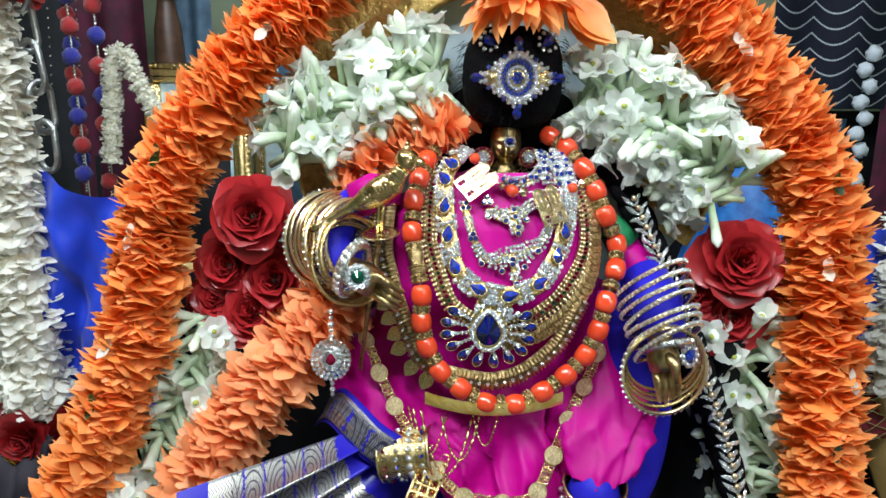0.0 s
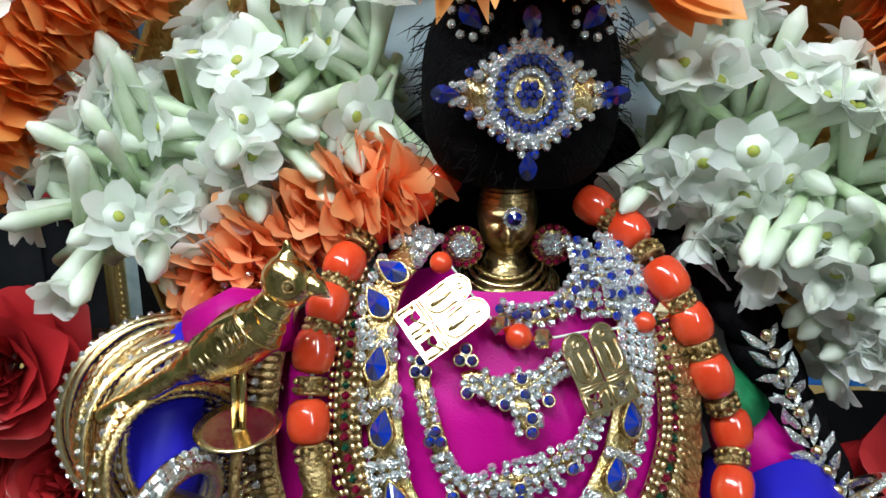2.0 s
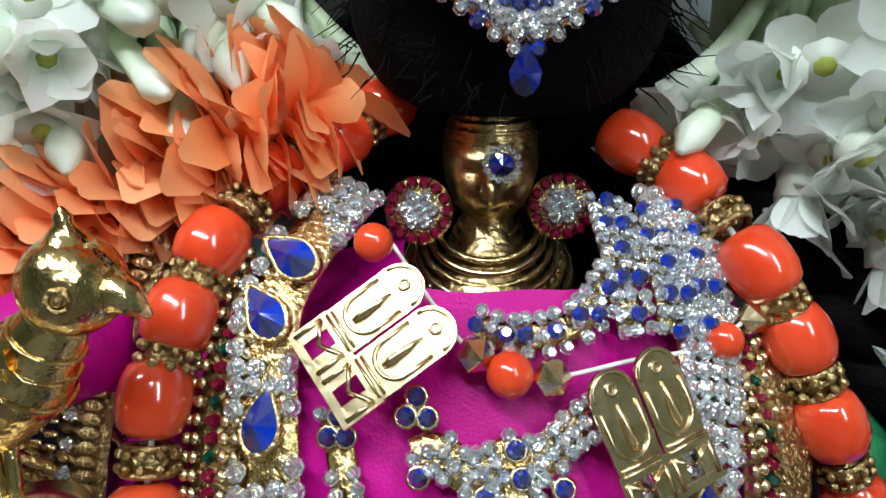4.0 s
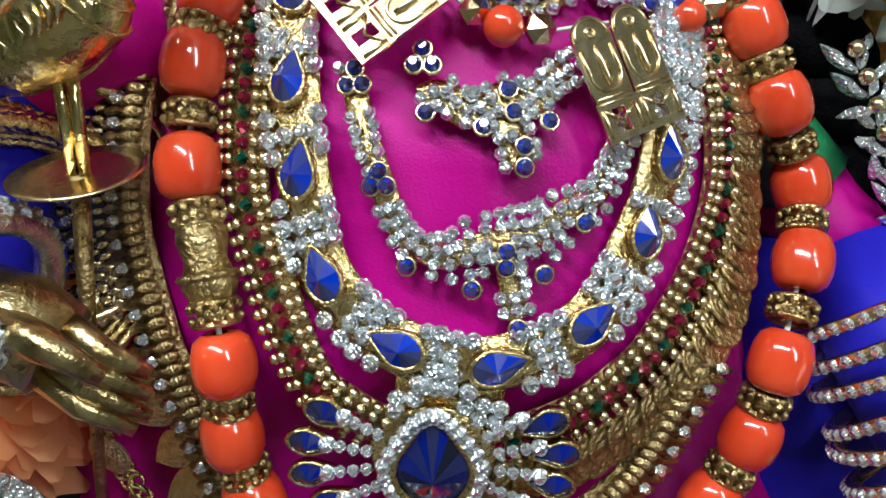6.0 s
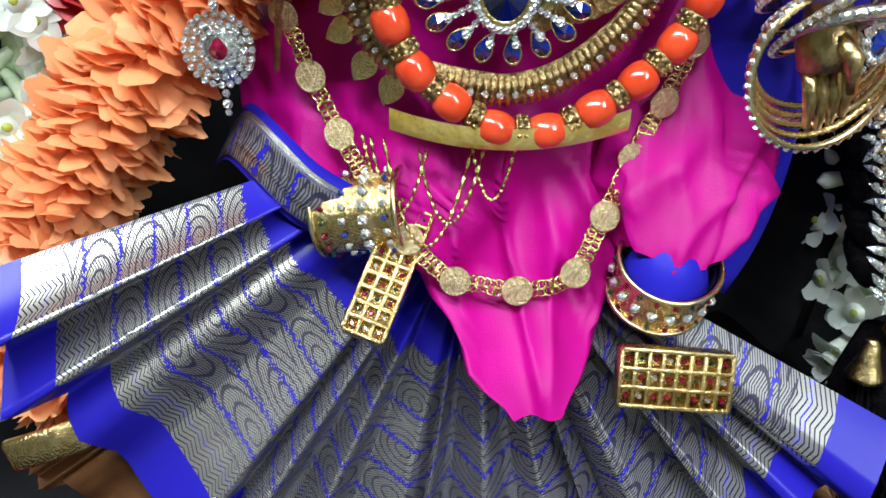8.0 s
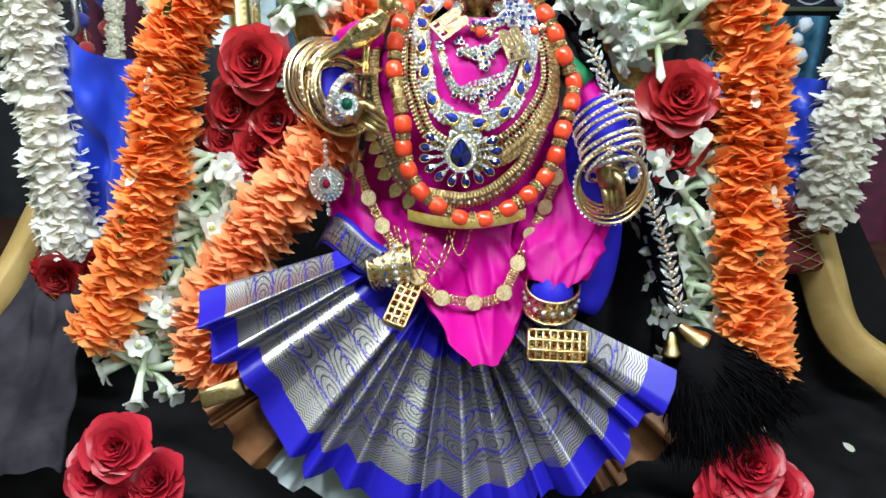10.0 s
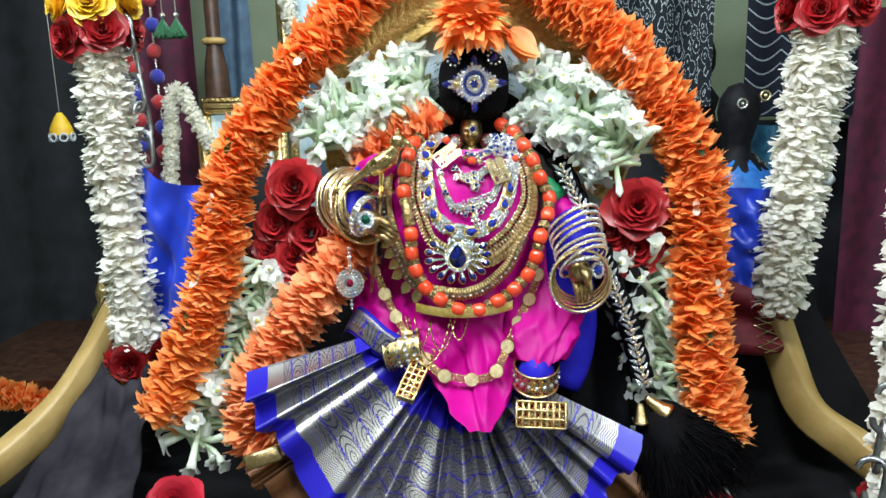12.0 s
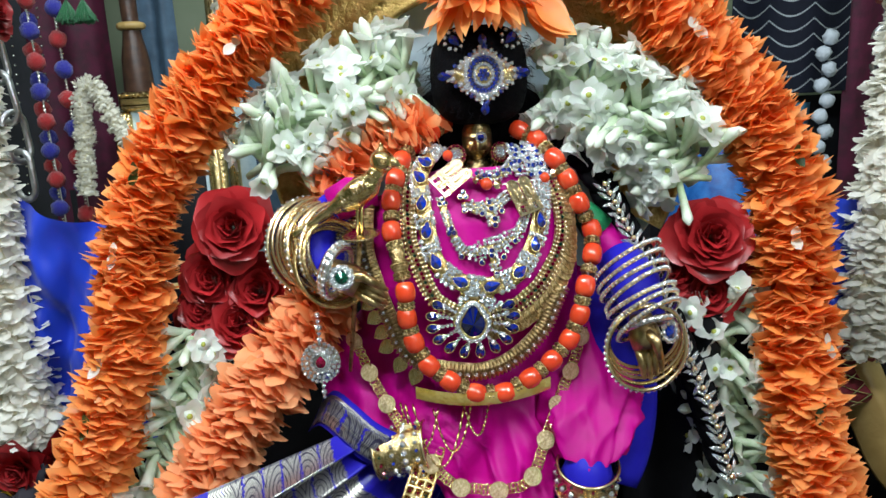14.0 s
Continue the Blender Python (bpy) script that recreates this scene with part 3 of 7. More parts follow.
def rose_petals(seed, material):
    """The petals of one rose, from the tight bud outwards."""
    r = random.Random(seed)
    out = []
    n = 30
    for i in range(n):
        f = i / (n - 1)
        a = i * 2.4
        rad = V(math.cos(a), math.sin(a), 0)
        inc = math.radians(88 - 60 * f ** 1.25)
        d = rad * math.cos(inc) + V(0, 0, 1) * math.sin(inc)
        nn = -rad * math.sin(inc) + V(0, 0, 1) * math.cos(inc)
        b = Build()
        b.petal(rad * (0.001 + 0.007 * f) + V(0, 0, 0.010 - 0.012 * f), d, nn, (0.016 + 0.015 * f) * r.uniform(0.9, 1.1), 0.016 + 0.026 * f, -0.32 * f - 0.05 + r.uniform(-0.12, 0.08), 0.6 - 0.25 * f + r.uniform(-0.1, 0.1), 6, 1.0, True)
        out.append(b)
    return out


def joined(builds):
    b = Build()
    for q in builds:
        k = len(b.v)
        b.v += q.v
        b.a += q.a
        b.f += [tuple(i + k for i in f) for f in q.f]
    return b


def rose_kind(seeds, material):
    sets = [rose_petals(s, material) for s in seeds]
    return [([q.mesh("petal", material) for q in p], joined(p).mesh("rose", material)) for p in sets]


ROSES = rose_kind((1, 2, 3), ROSE)
ROSES_B = rose_kind((4, 5), ROSE_B)
ROSES_Y = rose_kind((6, 7), YELLOW)


def rose(p, face, kinds, label, scale=1.0, group="roses in the garland", split=False):
    petals, whole = kinds[rng.randrange(len(kinds))]
    m = Matrix.Translation(p) @ frame_of(Vector(face) + jit(0.12)).to_4x4() @ pose(0, 0, 0, 0, 0, rng.uniform(0, 360)) @ Matrix.Scale(scale, 4)
    ob = new("rose", None if split else whole)
    ob.matrix_basis = m
    HOME[ob.name] = Vector(p)
    if split:
        ob.empty_display_size = 0.01
        for me in petals:
            o = new("petal", me)
            o.parent = ob
    return tagged(ob, label, "rose", group)


# ---- the body under the jewels ----
def smooth01(t):
    t = min(max(t, 0.0), 1.0)
    return t * t * (3 - 2 * t)


def chest_y(x, z):
    xc = 0.036 + 0.014 * min(max((z - 1.28) / 0.1, 0), 1)
    q = x - xc
    k = 3.0 + (3.2 * smooth01((z - 1.32) / 0.06) if q > 0 else 0.0)
    return 0.532 + 0.31 * max(0, z - 1.338) + 0.35 * max(0, z - 1.385) + 0.02 * max(0, 1.30 - z) + k * q * q


def torso_y(x, z):
    k = smooth01((1.335 - z) / 0.06)
    lap = 0.056 * smooth01((1.182 - z) / 0.045)
    return chest_y(x, z) * (1 - k) + (0.551 + 0.12 * (z - 1.25) + 1.6 * (x - 0.04) ** 2 - 0.025 * smooth01((1.26 - z) / 0.08)) * k - lap


def surf(x, z, lift=0.0, fn=chest_y):
    e = 0.003
    n = V((fn(x + e, z) - fn(x - e, z)) / (2 * e), -1, (fn(x, z + e) - fn(x, z - e)) / (2 * e)).normalized()
    return V(x, fn(x, z), z) + n * lift, n


def interp(z, table):
    for (z0, *a), (z1, *b) in zip(table, table[1:]):
        if z0 >= z >= z1:
            t = smooth01((z0 - z) / (z0 - z1))
            return [p + (q - p) * t for p, q in zip(a, b)]
    return table[-1][1:] if z < table[-1][0] else table[0][1:]


def idol():
    """Seated metal image, kept to one plain mesh: head, neck, core and two small cupped forms at the sleeves."""
    b = Build()
    rows = []
    c = V(0.0525, 0.6245, 1.441)
    for i in range(73):
        a = math.pi * i / 72
        row = []
        for k in range(96):
            q = 2 * math.pi * k / 96
            x, y, z = math.sin(a) * math.sin(q), -math.sin(a) * math.cos(q), math.cos(a)
            r = 1.0
            if y < 0:
                g = lambda x0, z0, sx, sz: math.exp(-((x - x0) / sx) ** 2 - ((z - z0) / sz) ** 2)
                r += 0.30 * g(0, -0.30, 0.13, 0.22) + 0.12 * g(0, -0.42, 0.2, 0.08) + 0.10 * g(0, -0.64, 0.28, 0.05) + 0.10 * g(0, -0.76, 0.24, 0.05) + 0.06 * g(0, -0.93, 0.3, 0.1)
                r += 0.07 * (g(-0.45, -0.45, 0.25, 0.25) + g(0.45, -0.45, 0.25, 0.25)) - 0.13 * (g(-0.38, -0.08, 0.2, 0.09) + g(0.38, -0.08, 0.2, 0.09)) + 0.09 * (g(-0.4, 0.1, 0.28, 0.07) + g(0.4, 0.1, 0.28, 0.07))
                r += 0.035 * math.sin(z * 60) * smooth01((z - 0.2) / 0.1)
            row.append(c + V(0.0128 * x * r, 0.0165 * y * r, 0.0185 * z * (1 + 0.05 * (r - 1))))
        rows.append(row)
    b.grid(rows, closed=True)
    b.tube([V(0.0525, 0.630, 1.432), V(0.0525, 0.626, 1.420), V(0.0525, 0.622, 1.410), V(0.052, 0.622, 1.398)], [0.0068, 0.0072, 0.014, 0.034], 24)
    for k in range(3):
        b.ring((0.0525, 0.626 - 0.001 * k, 1.4215 - 0.0022 * k), (0, -0.25, 1), 0.0080 + 0.0012 * k, 0.0009, 24, 6)
    b.tube([V(0.05, 0.62, 1.40), V(0.05, 0.62, 1.30), V(0.05, 0.62, 1.12)], [0.035, 0.055, 0.06], 18)
    # cupped forms
    for root, way, sp, L in ((V(-0.050, 0.522, 1.352), V(0.9, -0.15, -0.55), V(0.35, 0.2, 0.75), 0.030), (V(0.168, 0.524, 1.297), V(0.18, -0.2, -1.0), V(0.9, 0.1, 0.2), 0.030)):
        way.normalize()
        b.tube([root - way * 0.016, root, root + way * 0.010], [0.008, 0.012, 0.011], 12)
        for k in range(4):
            o = root + way * 0.006 + sp * (0.0052 * (k - 1.5))
            b.tube([o, o + way * L * 0.5 + V(0, -0.003, 0.001), o + way * L * (0.95 - 0.06 * abs(k - 1))], [0.0034, 0.003, 0.0016], 8)
        o = root + V(0, -0.006, 0.004)
        b.tube([o, o + way * 0.012 + V(0.003, -0.006, 0.006), o + way * 0.024 + V(0.004, -0.004, 0.004)], [0.0045, 0.004, 0.002], 8)
    return solo("statue", b, STATUE_BRASS, "seated polished brass temple statue with a small plain head", "statue")


def bodice():
    """The magenta silk over chest and lap, with the folds of the cloth."""
    table = [(1.422, 0.030, 0.094), (1.408, 0.0, 0.116), (1.39, -0.045, 0.130), (1.35, -0.055, 0.132), (1.30, -0.055, 0.130), (1.265, -0.098, 0.125), (1.23, -0.096, 0.118), (1.20, -0.022, 0.110), (1.175, 0.004, 0.108), (1.158, 0.026, 0.096), (1.143, 0.050, 0.078)]
    g = thing("sari", (0.045, 0.55, 1.1), "magenta silk sari with blue brocade pleats draped on the statue", "sari")
    b = Build()
    rows = []
    for i in range(61):
        z = 1.422 - 0.279 * i / 60
        x0, x1 = interp(z, table)
        row = []
        for k in range(61):
            s = k / 60
            x = x0 + (x1 - x0) * s
            low = smooth01((1.30 - z) / 0.06)
            y = torso_y(x, z) + 0.003
            fold = math.sin(x * 150 + 12 * (z - 1.2) + 2 * math.sin(z * 60)) * 0.0030 + math.sin(x * 70 - z * 75) * 0.0045
            crease = (1 - 2 * abs(noise.noise(Vector((x * 42 + (z - 1.2) * 14, z * 10, 3))))) ** 3 * 0.006
            y += low * (fold * 0.9 - 1.4 * crease) + (1 - low) * 0.0008 * math.sin(x * 260 + z * 30)
            edge = min(s, 1 - s) / 0.12
            if edge < 1:
                y += 0.05 * (1 - math.sqrt(max(0, 1 - (1 - edge) ** 2)))
            row.append(V(x, y, z))
        rows.append(row)
    b.grid(rows[::-1])
    part("bodice", b, MAGENTA, g, "magenta silk cloth")
    # sleeve on the statue's left: folded silk down to the wrist band
    b = Build()
    path = spline([V(0.124, 0.612, 1.325), V(0.128, 0.601, 1.295), V(0.131, 0.582, 1.262), V(0.131, 0.550, 1.230), V(0.126, 0.518, 1.200)], 0.003)
    R = []
    n = 72
    for i, p in enumerate(path):
        f = i / (len(path) - 1)
        r = 0.0212 + 0.016 * math.sin(math.pi * min(1, f ** 1.3)) ** 0.8
        row = []
        for k in range(n):
            a = 2 * math.pi * k / n
            w = 1 + 0.10 * (1 - 2 * abs(math.sin(3.5 * a + 5.5 * f + 0.8 * math.sin(9 * f)))) + 0.16 * ((1 - 2 * abs(noise.noise(Vector((math.cos(a) * 2.2 + f * 1.5, math.sin(a) * 2.2, f * 2.5))))) ** 3)
            row.append(p + V(math.cos(a) * r * w * 1.1, math.sin(a) * r * w * 0.75, -0.004 * math.sin(3 * a)))
        R.append(row)
    b.grid(R[::-1], closed=True)
    part("sleeve", b, MAGENTA, g)
    b = Build()
    b.tube([V(0.125, 0.521, 1.203), V(0.124, 0.518, 1.196), V(0.123, 0.516, 1.188), V(0.1222, 0.517, 1.176)], [0.0120, 0.0175, 0.0205, 0.0200], 24, False)
    part("sleeve_border", b, BLUE_SILK, g, "blue silk sleeve border")
    b = Build()
    path = [V(0.150, 0.600, 1.345), V(0.158, 0.590, 1.30), V(0.163, 0.585, 1.24), V(0.162, 0.572, 1.18), V(0.152, 0.556, 1.145)]
    b.tube(spline(path, 0.01), [0.012 + 0.019 * math.sin(math.pi * min(1, k / 22)) for k in range(len(spline(path, 0.01)))], 16)
    part("shawl_fold", b, BLUE_SILK, g, "blue silk end of the sari")
    b = Build()
    path = [V(0.128, 0.600, 1.388), V(0.140, 0.600, 1.374), V(0.149, 0.599, 1.362)]
    b.tube(path, [0.008, 0.012, 0.014], 16)
    part("shoulder_band", b, GREEN_SILK, g, "green silk border with gold thread")
    b = Build()
    b.tube([V(0.148, 0.602, 1.363), V(0.157, 0.600, 1.348), V(0.168, 0.590, 1.332)], [0.013, 0.017, 0.018], 16)
    part("shoulder_sleeve", b, MAGENTA, g)
    b = Build()
    b.tube([V(0.164, 0.590, 1.340), V(0.172, 0.566, 1.322), V(0.174, 0.540, 1.304)], [0.019, 0.0200, 0.014], 16)
    part("upper_sleeve", b, BLUE_SILK, g, "blue silk sleeve")
    b = Build()
    b.tube([V(-0.030, 0.580, 1.406), V(-0.050, 0.578, 1.405), V(-0.064, 0.578, 1.397)], [0.011, 0.015, 0.015], 16)
    part("shoulder_sleeve", b, MAGENTA, g)
    b = Build()
    b.tube([V(-0.060, 0.580, 1.398), V(-0.080, 0.578, 1.382), V(-0.084, 0.570, 1.360), V(-0.066, 0.545, 1.354)], [0.014, 0.018, 0.020, 0.015], 16)
    part("upper_sleeve", b, BLUE_SILK, g, "blue silk sleeve")
    return g


def fan(parent, name, cx, cz, cy, a0, a1, radius, pleats, depth, y_hem, material, r0=0.18, label="", wob=0.0, lift=0.0, shift=False, drape=1.2):
    """A fan of knife pleats opening from the lap; u counts pleats, v runs to the hem."""
    b = Build()
    nu, nv = pleats * 10, 26
    rows, uv = [], []
    for j in range(nv + 1):
        v = j / nv
        row = []
        for i in range(nu + 1):
            u = i / nu * pleats
            a = math.radians(a0 + (a1 - a0) * i / nu + 2.6 * math.sin(2.1 * u) + 1.3 * math.sin(3.7 * u + 1))
            R = radius(math.degrees(a)) if callable(radius) else radius
            r = R * (r0 + (1 - r0) * v)
            fr = u % 1.0
            saw = (fr / 0.72 if fr < 0.72 else (1 - fr) / 0.28)
            dep = depth * (0.35 + 0.65 * v) * (1 + 0.35 * math.sin(1.7 * math.floor(u) + 1))
            y = cy + (y_hem - cy) * v ** drape - saw * dep + wob * math.sin(u * 2.2 + 1) * v + lift
            rr = r * (1 + (0.025 * math.sin(math.floor(u) * 2.3) - 0.03 * saw) * v)
            tw = -0.010 * saw * v
            hip = smooth01((240 - math.degrees(a)) / 55) if shift else 0.0
            row.append(V(cx - 0.045 * hip + math.cos(a) * rr - math.sin(a) * tw, y, cz + 0.030 * hip + math.sin(a) * rr + math.cos(a) * tw))
            uv.append((u, r0 + (1 - r0) * v))
        rows.append(row)
    b.grid(rows[::-1], uv=[q for j in range(nv, -1, -1) for q in uv[j * (nu + 1):(j + 1) * (nu + 1)]])
    return part(name, b, material, parent, label)


statue = idol()
sari = bodice()
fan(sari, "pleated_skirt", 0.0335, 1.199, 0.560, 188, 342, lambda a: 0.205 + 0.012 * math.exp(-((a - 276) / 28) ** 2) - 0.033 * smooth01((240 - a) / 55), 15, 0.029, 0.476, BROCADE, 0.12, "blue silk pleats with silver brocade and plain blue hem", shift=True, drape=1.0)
fan(sari, "white_underskirt", 0.03, 1.19, 0.535, 222, 285, 0.246, 9, 0.008, 0.490, WHITE_SILK, 0.3, "white pleated underskirt")
fan(sari, "brown_underskirt", 0.02, 1.19, 0.537, 204, 228, 0.235, 5, 0.009, 0.478, BROWN_SILK, 0.3, "copper brown silk pleats")
fan(sari, "brown_underskirt", 0.05, 1.19, 0.545, 300, 330, 0.232, 5, 0.009, 0.495, BROWN_SILK, 0.3, "copper brown silk pleats")


# ---- hair, crown and face jewels ----
def hair_bun():
    g = thing("hair_bun", (0.056, 0.62, 1.45), "tall rounded black yarn hair bun with loose strands", "hair bun")
    b = Build()
    rows = []
    for i in range(21):
        a = math.pi * i / 20
        row = []
        for k in range(28):
            q = 2 * math.pi * k / 28
            x, y, z = (abs(math.sin(a)) ** 0.6) * math.copysign(abs(math.cos(q)) ** 0.75, math.cos(q)), (abs(math.sin(a)) ** 0.7) * math.copysign(abs(math.sin(q)) ** 0.8, math.sin(q)), math.copysign(abs(math.cos(a)) ** 0.75, math.cos(a))
            row.append(V(0.056 + 0.040 * x, 0.625 + 0.034 * y, 1.492 + 0.040 * z))
        rows.append(row)
    b.grid(rows[::-1], closed=True)
    part("bun", b, HAIR, g)
    # added dark mass that covers the panel behind the head
    b = Build()
    b.ball((0.056, 0.672, 1.43), 1.0, 20, 12, None, (0.075, 0.018, 0.062))
    part("dark_backing", b, HAIR, g)
    b = Build()
    for k in range(420):
        q, h = rng.uniform(0, 2 * math.pi), rng.uniform(-0.9, 0.9)
        o = V(0.056 + 0.0395 * math.cos(q), 0.625 + 0.033 * math.sin(q), 1.492 + 0.036 * h)
        d = V(math.cos(q), math.sin(q), rng.uniform(-1.0, 0.2)).normalized()
        L = rng.uniform(0.004, 0.011)
        b.tube([o, o + d * L * 0.5 + jit(0.002), o + d * L + V(0, 0, -0.3 * L) + jit(0.003)], [0.0003, 0.00025, 0.0001], 3, False)
    part("stray_hair", b, HAIR, g, kind="stuff")
    return g


hair_bun()


# ---- jewels ----
def stone_mesh(name, material, w, h, d, n=8, drop=0.0):
    b = Build()
    b.gem((0, 0, 0), Matrix.Identity(3), w, h, d, n, drop)
    return b.mesh(name, material, smooth=False)


RHINE = stone_mesh("rhinestone", DIAMOND, 0.0046, 0.0046, 0.0018, 8)
RHINE_S = stone_mesh("rhinestone", DIAMOND, 0.0033, 0.0033, 0.0014, 7)
DROP = stone_mesh("blue_drop", SAPPHIRE, 0.0082, 0.0118, 0.0034, 12, 0.75)
DROP_N = stone_mesh("blue_drop", NAVY_GEM, 0.0068, 0.0100, 0.0028, 12, 0.75)
BLUE_DOT = stone_mesh("blue_stone", SAPPHIRE, 0.0036, 0.0036, 0.0017, 8)
RUBY_DOT = stone_mesh("red_stone", RUBY, 0.0032, 0.0032, 0.0016, 8)
GREEN_DOT = stone_mesh("green_stone", EMERALD, 0.0034, 0.0034, 0.0017, 4)


def bezel_mesh(w, h, t, drop, material=GOLD):
    b = Build()
    n, rows = 18, []
    for s, z in ((0.92, -0.001), (1.18, -0.001), (1.22, t * 0.6), (1.10, t), (0.98, t * 0.7)):
        row = []
        for k in range(n):
            a = 2 * math.pi * k / n + math.pi / 2
            y = math.sin(a)
            x = math.cos(a) * (1 - drop * max(0, y) * 0.75)
            row.append(V(x * w * 0.5 * s, y * (1 + 0.25 * drop * max(0, y)) * h * 0.5 * s, z))
        rows.append(row)
    b.grid(rows, closed=True)
    return b.mesh("bezel", material)


DROP_BEZEL = bezel_mesh(0.0082, 0.0118, 0.0016, 0.75)
DROPN_BEZEL = bezel_mesh(0.0068, 0.0100, 0.0014, 0.75)
SEAT = Build()
SEAT.lathe((0, 0, 0), Matrix.Identity(3), [(0.0005, -0.0014), (0.0022, -0.0012), (0.0026, 0.0), (0.0021, 0.0004), (0.0018, 0.0002)], 10)
SEAT = SEAT.mesh("claw_seat", GOLD_PALE)


def on(x, z, lift, turn=0.0, fn=chest_y):
    """Pose of a stone lying on the chest, its long way up, turned in the surface."""
    p, n = surf(x, z, lift, fn)
    return Matrix.Translation(p) @ frame_of(n).to_4x4() @ pose(0, 0, 0, 0, 0, turn)


def path2(pts, step, fn=chest_y, lift=0.0):
    """Even steps along a curve given by x and z on the chest: places and turns."""
    P = spline([surf(x, z, lift, fn)[0] + V(0, 1.4 * max(0.0, z - 1.422), 0) for x, z in pts], step)
    T = tangents(P)
    return P, T


def ribbon(pts, width, lift, fn=chest_y, thick=0.0012):
    """A thin band lying on the chest along a curve."""
    P, T = path2(pts, 0.003, fn, lift)
    b = Build()
    R = []
    for i, (p, t) in enumerate(zip(P, T)):
        n = surf(p.x, p.z, 0, fn)[1]
        s = t.cross(n).normalized()
        w = (width[min(i * len(width) // len(P), len(width) - 1)] if isinstance(width, (list, tuple)) else width) / 2
        R.append([p - s * w - n * thick, p - s * w, p - s * w * 0.5 + n * thick * 0.5, p + s * w * 0.5 + n * thick * 0.5, p + s * w, p + s * w - n * thick])
    b.grid(R)
    return b


def pave(parent, pts, half, step, mesh, lift, avoid=(), fn=chest_y, rows=None):
    """Rhinestones set side by side along a curve, leaving room for the larger stones."""
    P, T = path2(pts, step, fn, lift)
    for i, (p, t) in enumerate(zip(P, T)):
        h = half(i / max(1, len(P) - 1)) if callable(half) else half
        n = surf(p.x, p.z, 0, fn)[1]
        s = t.cross(n).normalized()
        m = max(1, round(2 * h / step) + 1) if h > 0.0005 else 1
        for k in range(m):
            q = p + s * (h * (2 * k / (m - 1) - 1) if m > 1 else 0) + jit(0.0004)
            if any((abs(q.x - ax) / aw) ** 2 + (abs(q.z - az) / ah) ** 2 < 1 for ax, az, aw, ah in avoid):
                continue
            M = Matrix.Translation(q) @ frame_of(n + jit(0.12)).to_4x4() @ pose(0, 0, 0, 0, 0, rng.uniform(0, 360))
            piece("rhinestone", mesh, parent, M)


def sapphire_necklace():
    g = thing("gem_necklace", surf(0.041, 1.29)[0], "rhinestone necklace with blue teardrop stones and sunburst pendant", "necklace")
    A = [(0.020, 1.436), (0.0105, 1.4265), (0.0055, 1.4157), (0.0065, 1.397), (0.0095, 1.3785), (0.0152, 1.356), (0.0325, 1.3415), (0.0549, 1.338), (0.0763, 1.3456), (0.0891, 1.364), (0.0945, 1.381), (0.098, 1.405), (0.096, 1.425), (0.092, 1.435)]
    drops = [(0.0105, 1.4265, 65), (0.0055, 1.4157, 45), (0.0065, 1.397, 0), (0.0095, 1.3785, -5), (0.0152, 1.356, 25), (0.0325, 1.3415, 65), (0.0549, 1.338, -75), (0.0763, 1.3456, -55), (0.0891, 1.364, -12), (0.0945, 1.381, 0)]
    part("band", ribbon(A, 0.0135, 0.0015), GOLD, g, "gold backing")
    for x, z, a in drops:
        piece("blue_drop", DROP, g, on(x, z, 0.0042, a))
        piece("bezel", DROP_BEZEL, g, on(x, z, 0.0034, a))
    av = [(x, z, 0.0068, 0.0078) for x, z, a in drops] + [(0.0403, 1.3125, 0.013, 0.017)]
    pave(g, A, 0.0062, 0.0042, RHINE, 0.0035, av)
    # the link from the necklace down to the pendant
    L = [(0.045, 1.336), (0.043, 1.322)]
    part("band", ribbon(L, 0.026, 0.0015), GOLD, g)
    pave(g, L, 0.012, 0.0038, RHINE, 0.0036, av)
    # sunburst: one large stone, a rim of rhinestones, rays and dark drops
    cx, cz = 0.0403, 1.3122
    b = Build()
    p, n = surf(cx, cz, 0.006)
    F = frame_of(n)
    b.gem(p, F, 0.0185, 0.0235, 0.0055, 16, 0.75)
    part("large_stone", b, NAVY_GEM, g, "large navy teardrop stone", smooth=False)
    b = bezel_mesh(0.0185, 0.0235, 0.003, 0.75)
    piece("bezel", b, g, Matrix.Translation(p - n * 0.001) @ F.to_4x4())
    b = Build()
    b.lathe(p - n * 0.003, F, [(0.0005, -0.001), (0.0145, -0.001), (0.0155, 0.0), (0.0145, 0.0008), (0.0005, 0.001)], 30)
    part("backplate", b, GOLD, g, "gold backplate")
    for k in range(26):
        a = 2 * math.pi * k / 26
        y = math.sin(a)
        q = p + F @ V(0.0118 * math.cos(a) * (1 - 0.45 * max(0, y)), 0.0148 * y, 0.0005)
        piece("rhinestone", RHINE, g, Matrix.Translation(q) @ frame_of(n + jit(0.2)).to_4x4())
    for k in range(12):
        a = math.radians(143 + (397 - 143) * k / 11)
        e = F @ V(math.cos(a), math.sin(a) * 0.82, 0)
        for j in range(4):
            q = p + e * (0.0165 + 0.0033 * j) - n * 0.001
            piece("rhinestone", RHINE_S if j < 3 else RHINE, g, Matrix.Translation(q) @ frame_of(n + jit(0.2)).to_4x4())
        if k < 12:
            a = math.radians(146 + (388 - 146) * k / 11)
            e = F @ V(math.cos(a), math.sin(a) * 0.80, 0)
            q = p + e * 0.0305 - n * 0.0015
            M = Matrix.Translation(q) @ frame_of(n, -e).to_4x4()
            piece("navy_drop", DROP_N, g, M)
            piece("bezel", DROPN_BEZEL, g, Matrix.Translation(-n * 0.0008) @ M)
    return g


